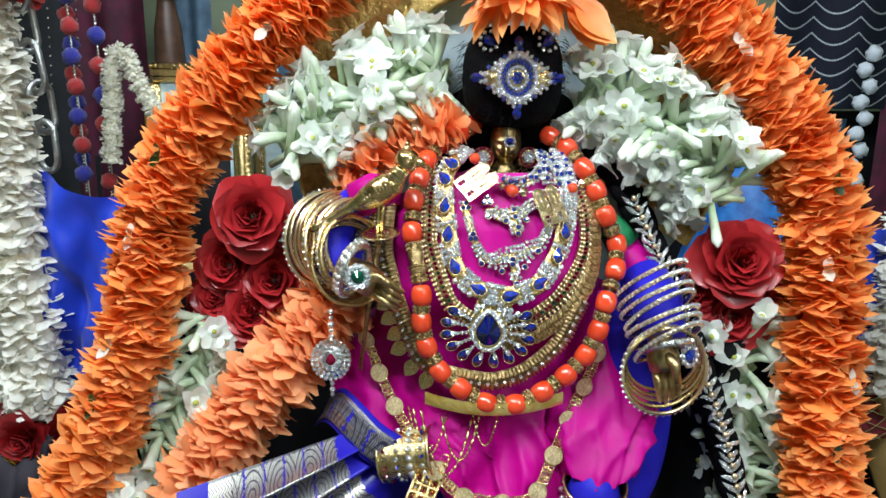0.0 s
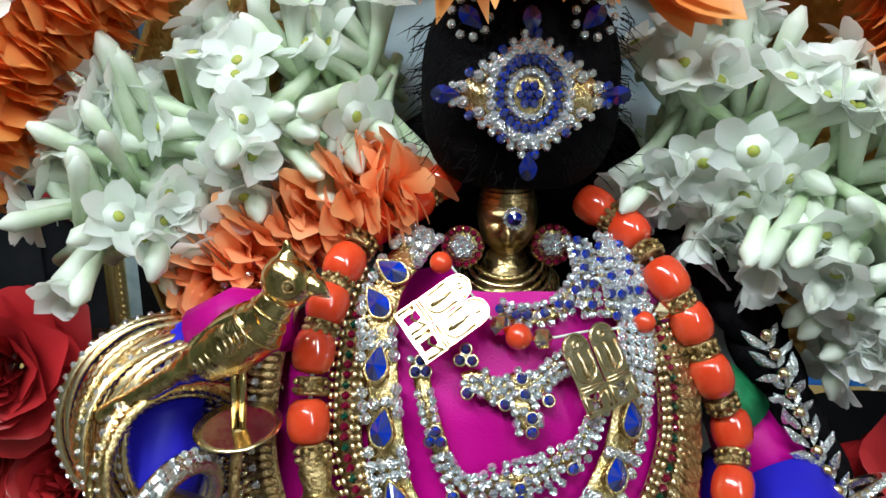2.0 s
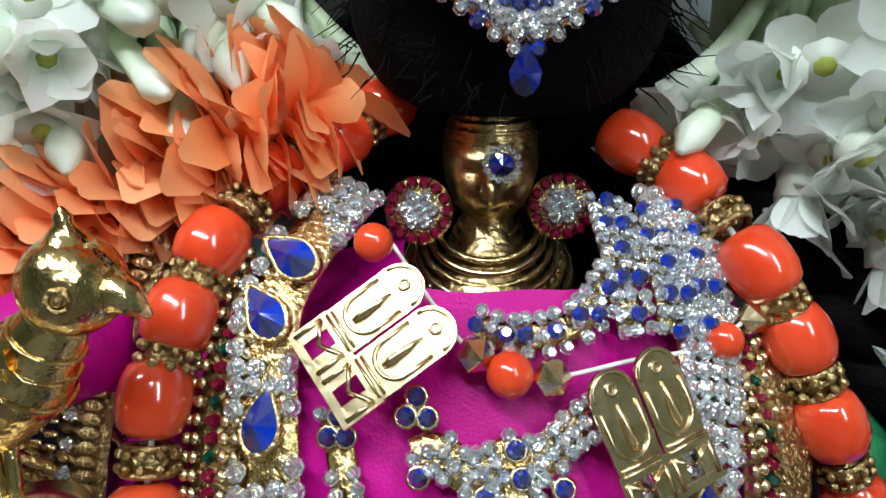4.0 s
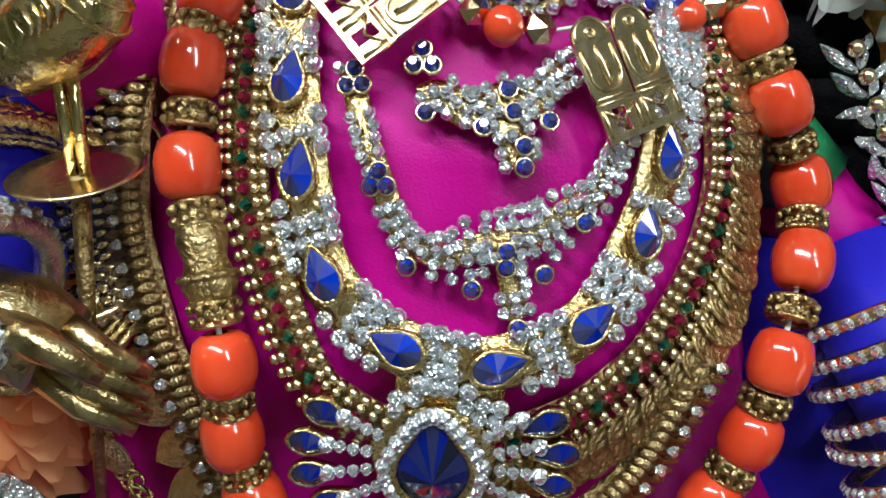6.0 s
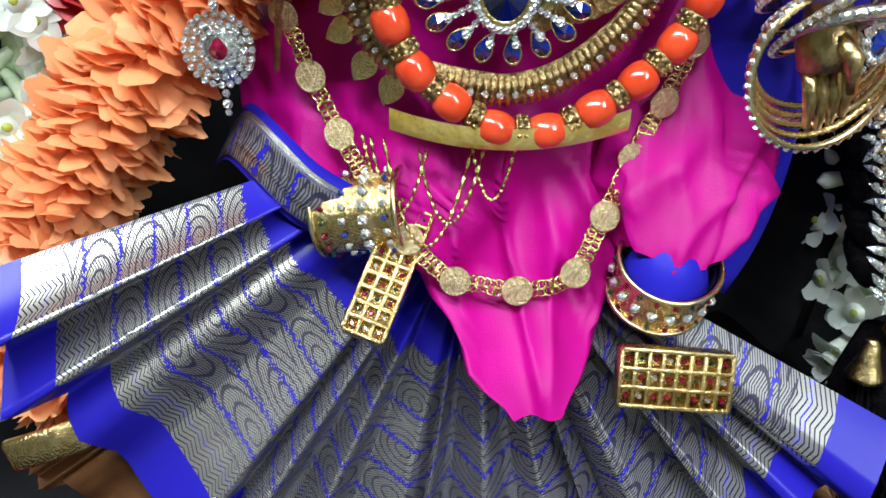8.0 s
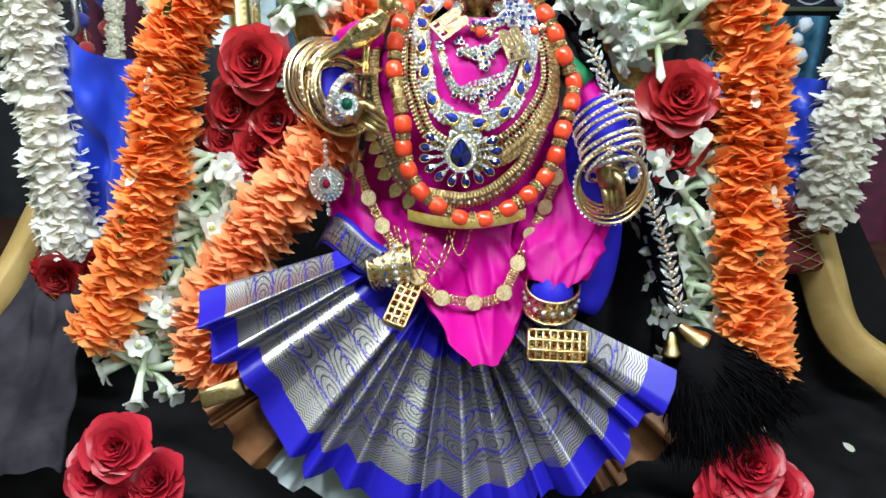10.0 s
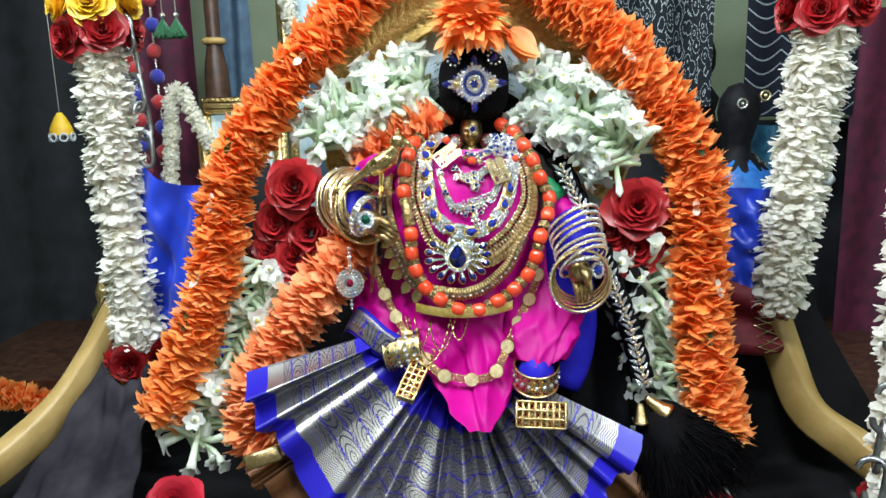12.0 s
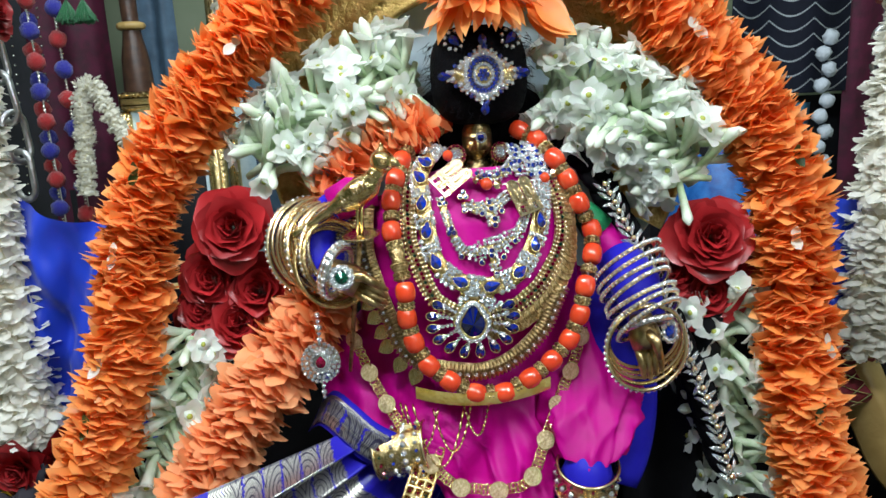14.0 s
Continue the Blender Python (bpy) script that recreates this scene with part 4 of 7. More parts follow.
def inner_necklace():
    g = thing("inner_necklace", surf(0.05, 1.36)[0], "small rhinestone necklace of flower clusters with blue stones", "necklace")
    B = [(0.0205, 1.4005), (0.0235, 1.390), (0.0256, 1.3845), (0.028, 1.378), (0.0313, 1.370), (0.036, 1.364), (0.0433, 1.3615), (0.0515, 1.3645), (0.0571, 1.365), (0.0642, 1.3665), (0.0698, 1.3705), (0.0772, 1.3735), (0.080, 1.379), (0.085, 1.388), (0.090, 1.400)]
    dots = [(0.0202, 1.3965), (0.0238, 1.3968), (0.022, 1.400), (0.0262, 1.3765), (0.0298, 1.3768), (0.028, 1.380), (0.0343, 1.3595), (0.0491, 1.3547), (0.0567, 1.3630), (0.0567, 1.3594), (0.0653, 1.3575), (0.0595, 1.3458), (0.0743, 1.3683)]
    part("band", ribbon(B, 0.006, 0.001), GOLD, g, "gold backing")
    for x, z in dots:
        piece("blue_stone", BLUE_DOT, g, on(x, z, 0.0038))
        piece("claw_seat", SEAT, g, on(x, z, 0.0030))
    av = [(x, z, 0.0030, 0.0030) for x, z in dots]
    pave(g, B, lambda f: 0.0022 + 0.0050 * math.exp(-((f - 0.55) / 0.16) ** 2), 0.0032, RHINE_S, 0.003, av)
    D = [(0.057, 1.362), (0.0585, 1.353), (0.0595, 1.3475)]
    pave(g, D, 0.003, 0.0032, RHINE_S, 0.003, av)
    part("band", ribbon(D, 0.006, 0.001), GOLD, g)
    return g


def choker():
    g = thing("choker_pendant", surf(0.058, 1.39)[0], "rhinestone choker centrepiece with small blue stones", "necklace")
    C = [(0.0375, 1.3945), (0.042, 1.3958), (0.0478, 1.3922), (0.0523, 1.3938), (0.0568, 1.3955), (0.0614, 1.394), (0.0671, 1.398), (0.073, 1.401)]
    dots = [(0.0384, 1.3915), (0.0513, 1.3888), (0.058, 1.3917), (0.0568, 1.3962), (0.0659, 1.3897), (0.0603, 1.3852), (0.0603, 1.3812), (0.0356, 1.4010), (0.0376, 1.4043), (0.0398, 1.4010)]
    for x, z in dots:
        piece("blue_stone", BLUE_DOT, g, on(x, z, 0.0040))
        piece("claw_seat", SEAT, g, on(x, z, 0.0032))
    av = [(x, z, 0.0028, 0.0028) for x, z in dots]
    part("band", ribbon(C, 0.008, 0.001), GOLD, g, "gold backing")
    pave(g, C, 0.0035, 0.0031, RHINE_S, 0.0032, av)
    D = [(0.056, 1.392), (0.058, 1.387), (0.060, 1.382)]
    part("band", ribbon(D, 0.007, 0.001), GOLD, g)
    pave(g, D, 0.0038, 0.0031, RHINE_S, 0.0032, av)
    # collar of clusters round the neck
    for pts in ([(0.086, 1.432), (0.090, 1.420), (0.090, 1.411)], [(0.078, 1.434), (0.080, 1.423), (0.082, 1.413)], [(0.049, 1.4165), (0.0555, 1.4150), (0.0625, 1.4150), (0.071, 1.4175), (0.078, 1.424)], [(0.094, 1.432), (0.0965, 1.421), (0.097, 1.412)]):
        part("band", ribbon(pts, 0.006, 0.001), GOLD, g)
        pave(g, pts, 0.0035, 0.0036, RHINE_S, 0.0034)
        P, T = path2(pts, 0.0082, chest_y, 0.0045)
        for i, p in enumerate(P):
            n = surf(p.x, p.z)[1]
            for e in (-0.0019, 0.0019) if i % 2 else (0.0,):
                piece("blue_stone", BLUE_DOT, g, Matrix.Translation(p + V(e, 0, 0) + n * 0.0004) @ frame_of(n + jit(0.15)).to_4x4())
    return g


BARREL = Build()
BARREL.lathe((0, 0, 0), Matrix.Identity(3), [(0.0018, -0.0080), (0.0045, -0.0078), (0.0066, -0.0062), (0.0077, -0.0030), (0.0079, 0.0), (0.0077, 0.0030), (0.0066, 0.0062), (0.0045, 0.0078), (0.0018, 0.0080)], 20)
BARREL = BARREL.mesh("coral_bead", CORAL)
CAP = Build()
for z_ in (-0.0026, 0.0026):
    CAP.ring((0, 0, z_), (0, 0, 1), 0.0052, 0.0008, 20, 5)
    for k_ in range(10):
        a_ = 2 * math.pi * k_ / 10
        CAP.ball((0.0058 * math.cos(a_), 0.0058 * math.sin(a_), z_ * 0.55), 0.0012, 6, 4)
CAP.lathe((0, 0, 0), Matrix.Identity(3), [(0.002, -0.003), (0.0042, -0.0022), (0.0046, 0), (0.0042, 0.0022), (0.002, 0.003)], 12)
CAP = CAP.mesh("filigree_cap", GOLD_DULL)


def coral_necklace():
    g = thing("coral_necklace", surf(0.05, 1.262)[0], "long necklace of glossy orange coral barrel beads with gold caps", "necklace")
    pts = [(0.0258, 1.450), (0.0153, 1.443), (0.0016, 1.436), (-0.0075, 1.4253), (-0.012, 1.4128), (-0.0157, 1.3976), (-0.0157, 1.377), (-0.0115, 1.357), (-0.0073, 1.3355), (-0.0075, 1.3154), (-0.0034, 1.2968), (0.0066, 1.2783), (0.0213, 1.2657), (0.0395, 1.255), (0.0608, 1.2536), (0.0805, 1.2625), (0.0974, 1.274), (0.1116, 1.2894), (0.1202, 1.3084), (0.125, 1.3285), (0.1332, 1.3467), (0.1347, 1.364), (0.1251, 1.3866), (0.1174, 1.405), (0.1082, 1.421), (0.0972, 1.435), (0.085, 1.4425)]
    P = [surf(x, z, 0.0075)[0] + V(0, 1.4 * max(0.0, z - 1.422), 0) for x, z in pts]
    T = tangents(P)
    b = Build()
    b.tube(P, 0.0008, 5)
    part("cord", b, THREAD, g)
    for i, (p, t) in enumerate(zip(P, T)):
        F = frame_of(t, (0, -1, 0))
        if i == 7:
            b = Build()
            b.lathe(p, F, [(0.001, -0.012), (0.005, -0.010), (0.0062, -0.005), (0.0050, 0), (0.0068, 0.006), (0.005, 0.010), (0.001, 0.012)], 14)
            b.ring(p - F @ V(0, 0, 0.012), F @ V(0, 1, 0), 0.004, 0.0009, 16, 5)
            b.ring(p + F @ V(0, 0, 0.004), t, 0.0066, 0.0008, 18, 5, twist=0.4)
            part("clasp", b, GOLD_DULL, g, "chased gold clasp")
        else:
            piece("coral_bead", BARREL, g, Matrix.Translation(p) @ F.to_4x4() @ pose(0, 0, 0, 0, 0, rng.uniform(0, 360)) @ Matrix.Diagonal((1, 1, rng.uniform(0.94, 1.04), 1)))
        if i + 1 < len(P):
            q = P[i + 1] - p
            piece("filigree_cap", CAP, g, Matrix.Translation(p + q * 0.5) @ frame_of(q, (0, -1, 0)).to_4x4() @ pose(0, 0, 0, 0, 0, rng.uniform(0, 360)))
    return g


def stone_chain():
    g = thing("stone_chain", surf(0.05, 1.312)[0], "chain of square green and ruby stones between gold beads", "necklace")
    D = [(0.002, 1.425), (-0.0035, 1.410), (-0.005, 1.396), (-0.0048, 1.384), (-0.0046, 1.372), (-0.0015, 1.362), (0.0015, 1.3537), (0.0061, 1.3418), (0.0103, 1.3334), (0.0146, 1.3274), (0.030, 1.318), (0.050, 1.314), (0.0712, 1.3201), (0.0829, 1.3275), (0.093, 1.336), (0.1017, 1.346), (0.1088, 1.357), (0.1128, 1.371), (0.112, 1.389), (0.109, 1.400), (0.104, 1.413)]
    b = Build()
    b.ball((0, 0, 0), 0.0015, 7, 5)
    bead = b.mesh("gold_bead", GOLD_PALE)
    P, T = path2(D, 0.0037, chest_y, 0.0025)
    for i, (p, t) in enumerate(zip(P, T)):
        n = surf(p.x, p.z)[1]
        s = t.cross(n).normalized()
        piece("stone", GREEN_DOT if i % 3 == 0 else RUBY_DOT, g, Matrix.Translation(p) @ frame_of(n, t).to_4x4())
        for k in (-1, 1):
            piece("gold_bead", bead, g, Matrix.Translation(p + s * (0.0034 * k) + n * 0.0005))
            piece("gold_bead", bead, g, Matrix.Translation(p + s * (0.0058 * k)))
    part("backing", ribbon(D, 0.011, 0.0006), GOLD_DULL, g, "antique gold backing")
    return g


COIN = Build()
COIN.lathe((0, 0, 0), Matrix.Identity(3), [(0.0003, -0.0005), (0.0069, -0.0005), (0.0072, 0.0), (0.0069, 0.0006), (0.0060, 0.0003), (0.0052, 0.0003), (0.0040, 0.0008), (0.0018, 0.0006), (0.0003, 0.0011)], 22)
COIN_B = COIN.mesh("coin", COIN_GOLD)
COIN = COIN.mesh("coin", GOLD_DULL)


def coin_collar():
    g = thing("coin_necklace", surf(0.06, 1.31)[0], "necklace of overlapping thin gold coins", "necklace")
    E = [(0.056, 1.3025), (0.0747, 1.3073), (0.0848, 1.313), (0.0945, 1.3203), (0.104, 1.330), (0.1114, 1.3406), (0.1165, 1.350), (0.119, 1.362), (0.1195, 1.375), (0.117, 1.388), (0.112, 1.402)]
    P, T = path2(E, 0.0052, chest_y, 0.0022)
    for p, t in zip(P, T):
        n = surf(p.x, p.z)[1]
        piece("coin", COIN, g, Matrix.Translation(p) @ frame_of(n + t * 0.32 + jit(0.08), (0, 0, 1)).to_4x4())
    return g


def ribbed_collar():
    g = thing("gold_collar", surf(0.045, 1.275)[0], "ribbed gold collar with rhinestones and leaf-shaped gold drops", "necklace")
    Fp = [(-0.030, 1.425), (-0.038, 1.395), (-0.0395, 1.365), (-0.0352, 1.3473), (-0.0288, 1.3285), (-0.0238, 1.3146), (-0.0185, 1.301), (-0.0134, 1.289), (0.004, 1.276), (0.0345, 1.2707), (0.0495, 1.271), (0.066, 1.2765), (0.081, 1.287), (0.094, 1.3005), (0.1017, 1.3164), (0.109, 1.331)]
    b = Build()
    b.tube([V(0, -0.0065, 0), V(0, -0.003, 0.0012), V(0, 0.003, 0.0012), V(0, 0.0065, 0)], [0.0010, 0.0013, 0.0013, 0.0010], 6)
    rib = b.mesh("rib", GOLD_DULL)
    pale_rib = b.mesh("rib", GOLD_PALE)
    b = Build()
    b.petal((0, 0, 0), (0, 1, 0), (0, 0, 1), 0.014, 0.011, 0.1, -0.25, 6)
    leaf = b.mesh("leaf_drop", GOLD)
    P, T = path2(Fp, 0.0031, chest_y, 0.003)
    part("backing", ribbon(Fp, 0.013, 0.001), GOLD_DULL, g)
    for i, (p, t) in enumerate(zip(P, T)):
        n = surf(p.x, p.z)[1]
        s = n.cross(t).normalized()
        piece("rib", rib, g, Matrix.Translation(p) @ frame_of(n, s).to_4x4())
        if i % 2 == 0:
            piece("rhinestone", RHINE_S, g, Matrix.Translation(p + n * 0.002 - s * 0.0015) @ frame_of(n + jit(0.2)).to_4x4())
        out = -s if s.dot(V(0.045 - p.x, 0, 1.33 - p.z)) > 0 else s
        if p.x < 0.01 and p.z < 1.335 and i % 4 == 0:
            piece("leaf_drop", leaf, g, Matrix.Translation(p + out * 0.006) @ frame_of(n + jit(0.15), out + V(0, 0, -0.3)).to_4x4())
    for row in (0.0095, 0.0135, 0.0178, 0.0222, 0.0265):
        for i, (p, t) in enumerate(zip(P, T)):
            if p.z > 1.335 + 0.4 * row and p.x < 0:
                n = surf(p.x, p.z)[1]
                s = n.cross(t).normalized()
                piece("rib", pale_rib, g, Matrix.Translation(p + V(-row * 1.1, row * 0.5, 0)) @ frame_of(n, s).to_4x4() @ Matrix.Scale(0.7, 4))
                if i % 2 and row in (0.0135, 0.0222):
                    piece("rhinestone", RHINE_S, g, Matrix.Translation(p + V(-row * 1.1 - 0.002, row * 0.5, 0) + n * 0.002) @ frame_of(n + jit(0.3)).to_4x4())
    return g


def mark_plate(name, c, F, label):
    """A gold offering plate: two round-headed tablets side by side, with raised strokes and two square openings."""
    g = thing(name, c, label, "gold plate", "gold offering plates")
    b = Build()
    W, H = 0.0113, 0.0295
    for s in (-1, 1):
        rows_ = []
        cxx = s * W * 0.5
        out = [(cxx - W * 0.47, -H * 0.18), (cxx + W * 0.47, -H * 0.18)] + [(cxx + W * 0.47 * math.cos(math.pi * k / 14), H * 0.31 + W * 0.47 * math.sin(math.pi * k / 14)) for k in range(15)]
        base = len(b.v)
        n = len(out)
        for z in (-0.0004, 0.0004):
            for x, y in out:
                b.v.append(tuple(Vector(c) + F @ V(x, y, z)))
                b.a.append(0.5)
        b.f.append(tuple(base + n + k for k in range(n)))
        b.f.append(tuple(base + k for k in reversed(range(n))))
        for k in range(n):
            b.f.append((base + k, base + (k + 1) % n, base + n + (k + 1) % n, base + n + k))
        part("tablet", b, GOLD_PALE, g, smooth=False)
        b = Build()
    # lower part with its two openings
    for x0, x1, y0, y1 in ((-0.0113, 0.0113, -0.0072, -0.0053), (-0.0113, 0.0113, -0.0148, -0.0128), (-0.0113, -0.0078, -0.0128, -0.0072), (-0.0042, 0.0036, -0.0128, -0.0072), (0.0072, 0.0113, -0.0128, -0.0072)):
        b.box(Vector(c) + F @ V((x0 + x1) / 2, (y0 + y1) / 2, 0), F, x1 - x0, y1 - y0, 0.0009, 0.1)
    part("pierced_foot", b, GOLD_PALE, g, smooth=False)
    for s in (-1, 1):
        cx = s * W * 0.5
        arc = [V(cx + 0.0042 * math.cos(math.radians(a)), 0.001 + 0.0042 * math.sin(math.radians(a)), 0.0006) for a in range(180, 361, 15)]
        arc = [V(cx - 0.0042, 0.007, 0.0006)] + arc + [V(cx + 0.0042, 0.007, 0.0006)]
        b = Build()
        b.tube([Vector(c) + F @ p for p in arc], 0.00045, 5)
        part("raised_stroke", b, GOLD_PALE, g)
        b = Build()
        b.tube([Vector(c) + F @ V(cx, y, 0.0006) for y in (-0.002, 0.0, 0.004, 0.0075)], [0.0006, 0.0011, 0.0009, 0.0002], 5)
        part("raised_stroke", b, GOLD_PALE, g)
        head = [V(cx + 0.0046 * math.cos(math.radians(a)), 0.0092 + 0.0046 * math.sin(math.radians(a)), 0.0005) for a in range(0, 181, 15)]
        b = Build()
        b.tube([Vector(c) + F @ p for p in head], 0.0004, 5)
        part("raised_stroke", b, GOLD_PALE, g)
        b = Build()
        b.ring(Vector(c) + F @ V(cx, 0.0105, 0.0006), F @ V(0, 0, 1), 0.0011, 0.0004, 12, 5)
        part("raised_stroke", b, GOLD_PALE, g)
        for yy in (-0.0045, -0.0057):
            b = Build()
            b.tube([Vector(c) + F @ V(cx - 0.0045, yy, 0.0006), Vector(c) + F @ V(cx + 0.0045, yy, 0.0006)], 0.0004, 5)
            part("raised_stroke", b, GOLD_PALE, g)
        for xa, xb in ((-0.0045, -0.0045), (-0.0045, 0.0), (0.0, 0.0045), (0.0045, 0.0045)):
            y0, y1 = (-0.0135, -0.007) if xa == xb else ((-0.0072, -0.0102) if xa < 0 else (-0.0102, -0.0072))
            b = Build()
            b.tube([Vector(c) + F @ V(cx + xa, y0, 0.0006), Vector(c) + F @ V(cx + xb, y1, 0.0006)], 0.0005, 5)
            part("raised_stroke", b, GOLD_PALE, g)
    return g


def plate_thread():
    g = thing("bead_thread", surf(0.06, 1.407)[0], "thread of round red beads and faceted gold beads", "necklace")
    b = Build()
    P, T = path2([(0.028, 1.430), (0.048, 1.412), (0.060, 1.4075), (0.080, 1.409), (0.099, 1.409), (0.115, 1.415)], 0.003, chest_y, 0.004)
    b.tube(P, 0.0005, 5)
    part("thread", b, THREAD, g)
    for x, z, r in ((0.028, 1.430, 0.0042), (0.0555, 1.4082, 0.0048), (0.100, 1.409, 0.0042)):
        b = Build()
        b.ball(surf(x, z, 0.005)[0], r, 16, 10)
        part("red_bead", b, CORAL, g)
    for x, z in ((0.0490, 1.4115), (0.0635, 1.4075), (0.108, 1.4115)):
        b = Build()
        b.lathe(surf(x, z, 0.005)[0], frame_of((0.3, -1, 0.2)), [(0.0003, -0.0042), (0.0038, -0.001), (0.0038, 0.001), (0.0003, 0.0045)], 6)
        part("gold_bead", b, GOLD_PALE, g, smooth=False)
    return g


sapphire_necklace()
inner_necklace()
choker()
coral_necklace()
stone_chain()
coin_collar()
ribbed_collar()
p_, n_ = surf(0.0812, 1.3975, 0.008)
mark_plate("offering_plate", p_, frame_of(n_ + V(0.06, 0, -0.06), (-0.22, 0, 1)), "gold plate of two round-headed tablets with raised marks")
p_, n_ = surf(0.0305, 1.4130, 0.0090)
mark_plate("offering_plate", p_, frame_of(n_ + V(-0.08, 0, 0.14), (0.85, 0.35, 0.52)), "bright tilted gold plate of two round-headed tablets")
plate_thread()


# crown jewel, earrings, forehead stone
def crown_jewel():
    c, n = V(0.0585, 0.5905, 1.492), V(0, -1, 0.12).normalized()
    F = frame_of(n)
    g = thing("crown_brooch", c, "diamond-shaped rhinestone brooch with blue stones pinned to the hair", "brooch")
    b = Build()
    out = []
    for k in range(48):
        a = 2 * math.pi * k / 48
        r = 1 / (abs(math.cos(a)) ** 1.15 / 0.034 + abs(math.sin(a)) ** 1.15 / 0.026)
        out.append(F @ V(r * math.cos(a), r * math.sin(a), 0) + c)
    b.grid([[c - n * 0.001] * 48, [c + (p - c) * 0.84 - n * 0.001 for p in out], [c + (p - c) * 0.86 for p in out], [c + (p - c) * 0.82 + n * 0.002 for p in out], [c + n * 0.003] * 48], closed=True)
    part("backplate", b, GOLD, g, "gold backplate")

    def put(x, y, me, up=(0, 0, 1)):
        q = c + F @ V(x, y, 0.0035)
        piece("stone", me, g, Matrix.Translation(q) @ frame_of(n + jit(0.15), up).to_4x4())
    put(0, 0, BLUE_DOT)
    for k in range(6):
        a = math.pi * k / 3
        put(0.0032 * math.cos(a), 0.0036 * math.sin(a), BLUE_DOT)
    for k in range(18):
        a = 2 * math.pi * k / 18
        put(0.0072 * math.cos(a), 0.0082 * math.sin(a), RHINE_S)
    for k in range(22):
        a = 2 * math.pi * k / 22
        put(0.0105 * math.cos(a), 0.0122 * math.sin(a), BLUE_DOT)
    for k in range(24):
        a = 2 * math.pi * k / 24
        put(0.0142 * math.cos(a), 0.0158 * math.sin(a), RHINE)
    for k in range(28):
        a = 2 * math.pi * (k + 0.5) / 28
        r = 1 / (abs(math.cos(a)) ** 1.15 / 0.034 + abs(math.sin(a)) ** 1.15 / 0.026)
        put((r - 0.003) * math.cos(a), (r - 0.003) * math.sin(a), RHINE_S if k % 3 else BLUE_DOT)
        if r > 0.021:
            put((r - 0.0065) * math.cos(a), (r - 0.0065) * math.sin(a), RHINE)
    for x, y, up in ((0.031, 0, (-1, 0, 0)), (-0.031, 0, (1, 0, 0)), (0, -0.026, (0, 0, 1)), (0, 0.026, (0, 0, -1)), (-0.022, 0.027, (1, 0, -1)), (0.022, 0.027, (-1, 0, -1))):
        put(x, y, DROP_N, up)
    for s in (-1, 1):
        for k in range(9):
            a = 2 * math.pi * k / 9
            put(s * 0.022 + 0.007 * math.cos(a), 0.027 + 0.007 * math.sin(a), RHINE_S)
    return g


crown_jewel()
for x_, y_ in ((0.034, 0.611), (0.0715, 0.617)):
    c_, n_ = V(x_, y_, 1.429), V(0, -1, 0.2).normalized()
    F_ = frame_of(n_)
    g_ = thing("earring", c_, "round earring of rhinestones rimmed with ruby stones", "earring", "pair of earrings")
    b_ = Build()
    b_.lathe(c_ - n_ * 0.002, F_, [(0.0003, -0.001), (0.0085, -0.001), (0.009, 0.0005), (0.007, 0.0012), (0.0003, 0.0015)], 20)
    part("backplate", b_, GOLD, g_)
    for k_ in range(7):
        a_ = 2 * math.pi * k_ / 6
        q_ = c_ + (F_ @ V(0.0034 * math.cos(a_), 0.0034 * math.sin(a_), 0) if k_ < 6 else V(0, 0, 0))
        piece("rhinestone", RHINE, g_, Matrix.Translation(q_) @ frame_of(n_ + jit(0.15)).to_4x4())
    for k_ in range(14):
        a_ = 2 * math.pi * k_ / 14
        piece("ruby_stone", RUBY_DOT, g_, Matrix.Translation(c_ + F_ @ V(0.0074 * math.cos(a_), 0.0074 * math.sin(a_), 0)) @ frame_of(n_).to_4x4())
c_, n_ = V(0.055, 0.6045, 1.4428), V(0, -1, 0.1).normalized()
g_ = thing("forehead_jewel", c_, "round dark blue forehead stone rimmed with rhinestones", "jewel")
piece("blue_stone", stone_mesh("blue_stone", NAVY_GEM, 0.006, 0.006, 0.002, 10), g_, Matrix.Translation(c_) @ frame_of(n_).to_4x4())
for k_ in range(14):
    a_ = 2 * math.pi * k_ / 14
    piece("rhinestone", RHINE_S, g_, Matrix.Translation(c_ + frame_of(n_) @ V(0.0040 * math.cos(a_), 0.0040 * math.sin(a_), 0)) @ frame_of(n_).to_4x4() @ Matrix.Scale(0.6, 4))


# ---- arms: bangles, bird, pendant ----
def rhine_ring(parent, c, axis, R, count, mesh):
    F = frame_of(axis)
    for k in range(count):
        a = 2 * math.pi * k / count
        e = F @ V(math.cos(a), math.sin(a), 0)
        piece("rhinestone", mesh, parent, Matrix.Translation(Vector(c) + e * R) @ frame_of(e + jit(0.15), axis).to_4x4())


def bangle(c, axis, R, r, material, label, group, twist=0.0, stones=0):
    g = thing("bangle", c, label, "bangle", group)
    b = Build()
    b.ring(c, axis, R, r, 132 if twist else 56, 7, twist=1.6 * twist)
    part("hoop", b, material, g)
    if stones:
        rhine_ring(g, c, axis, R + r * 0.8, stones, RHINE_S)
    return g


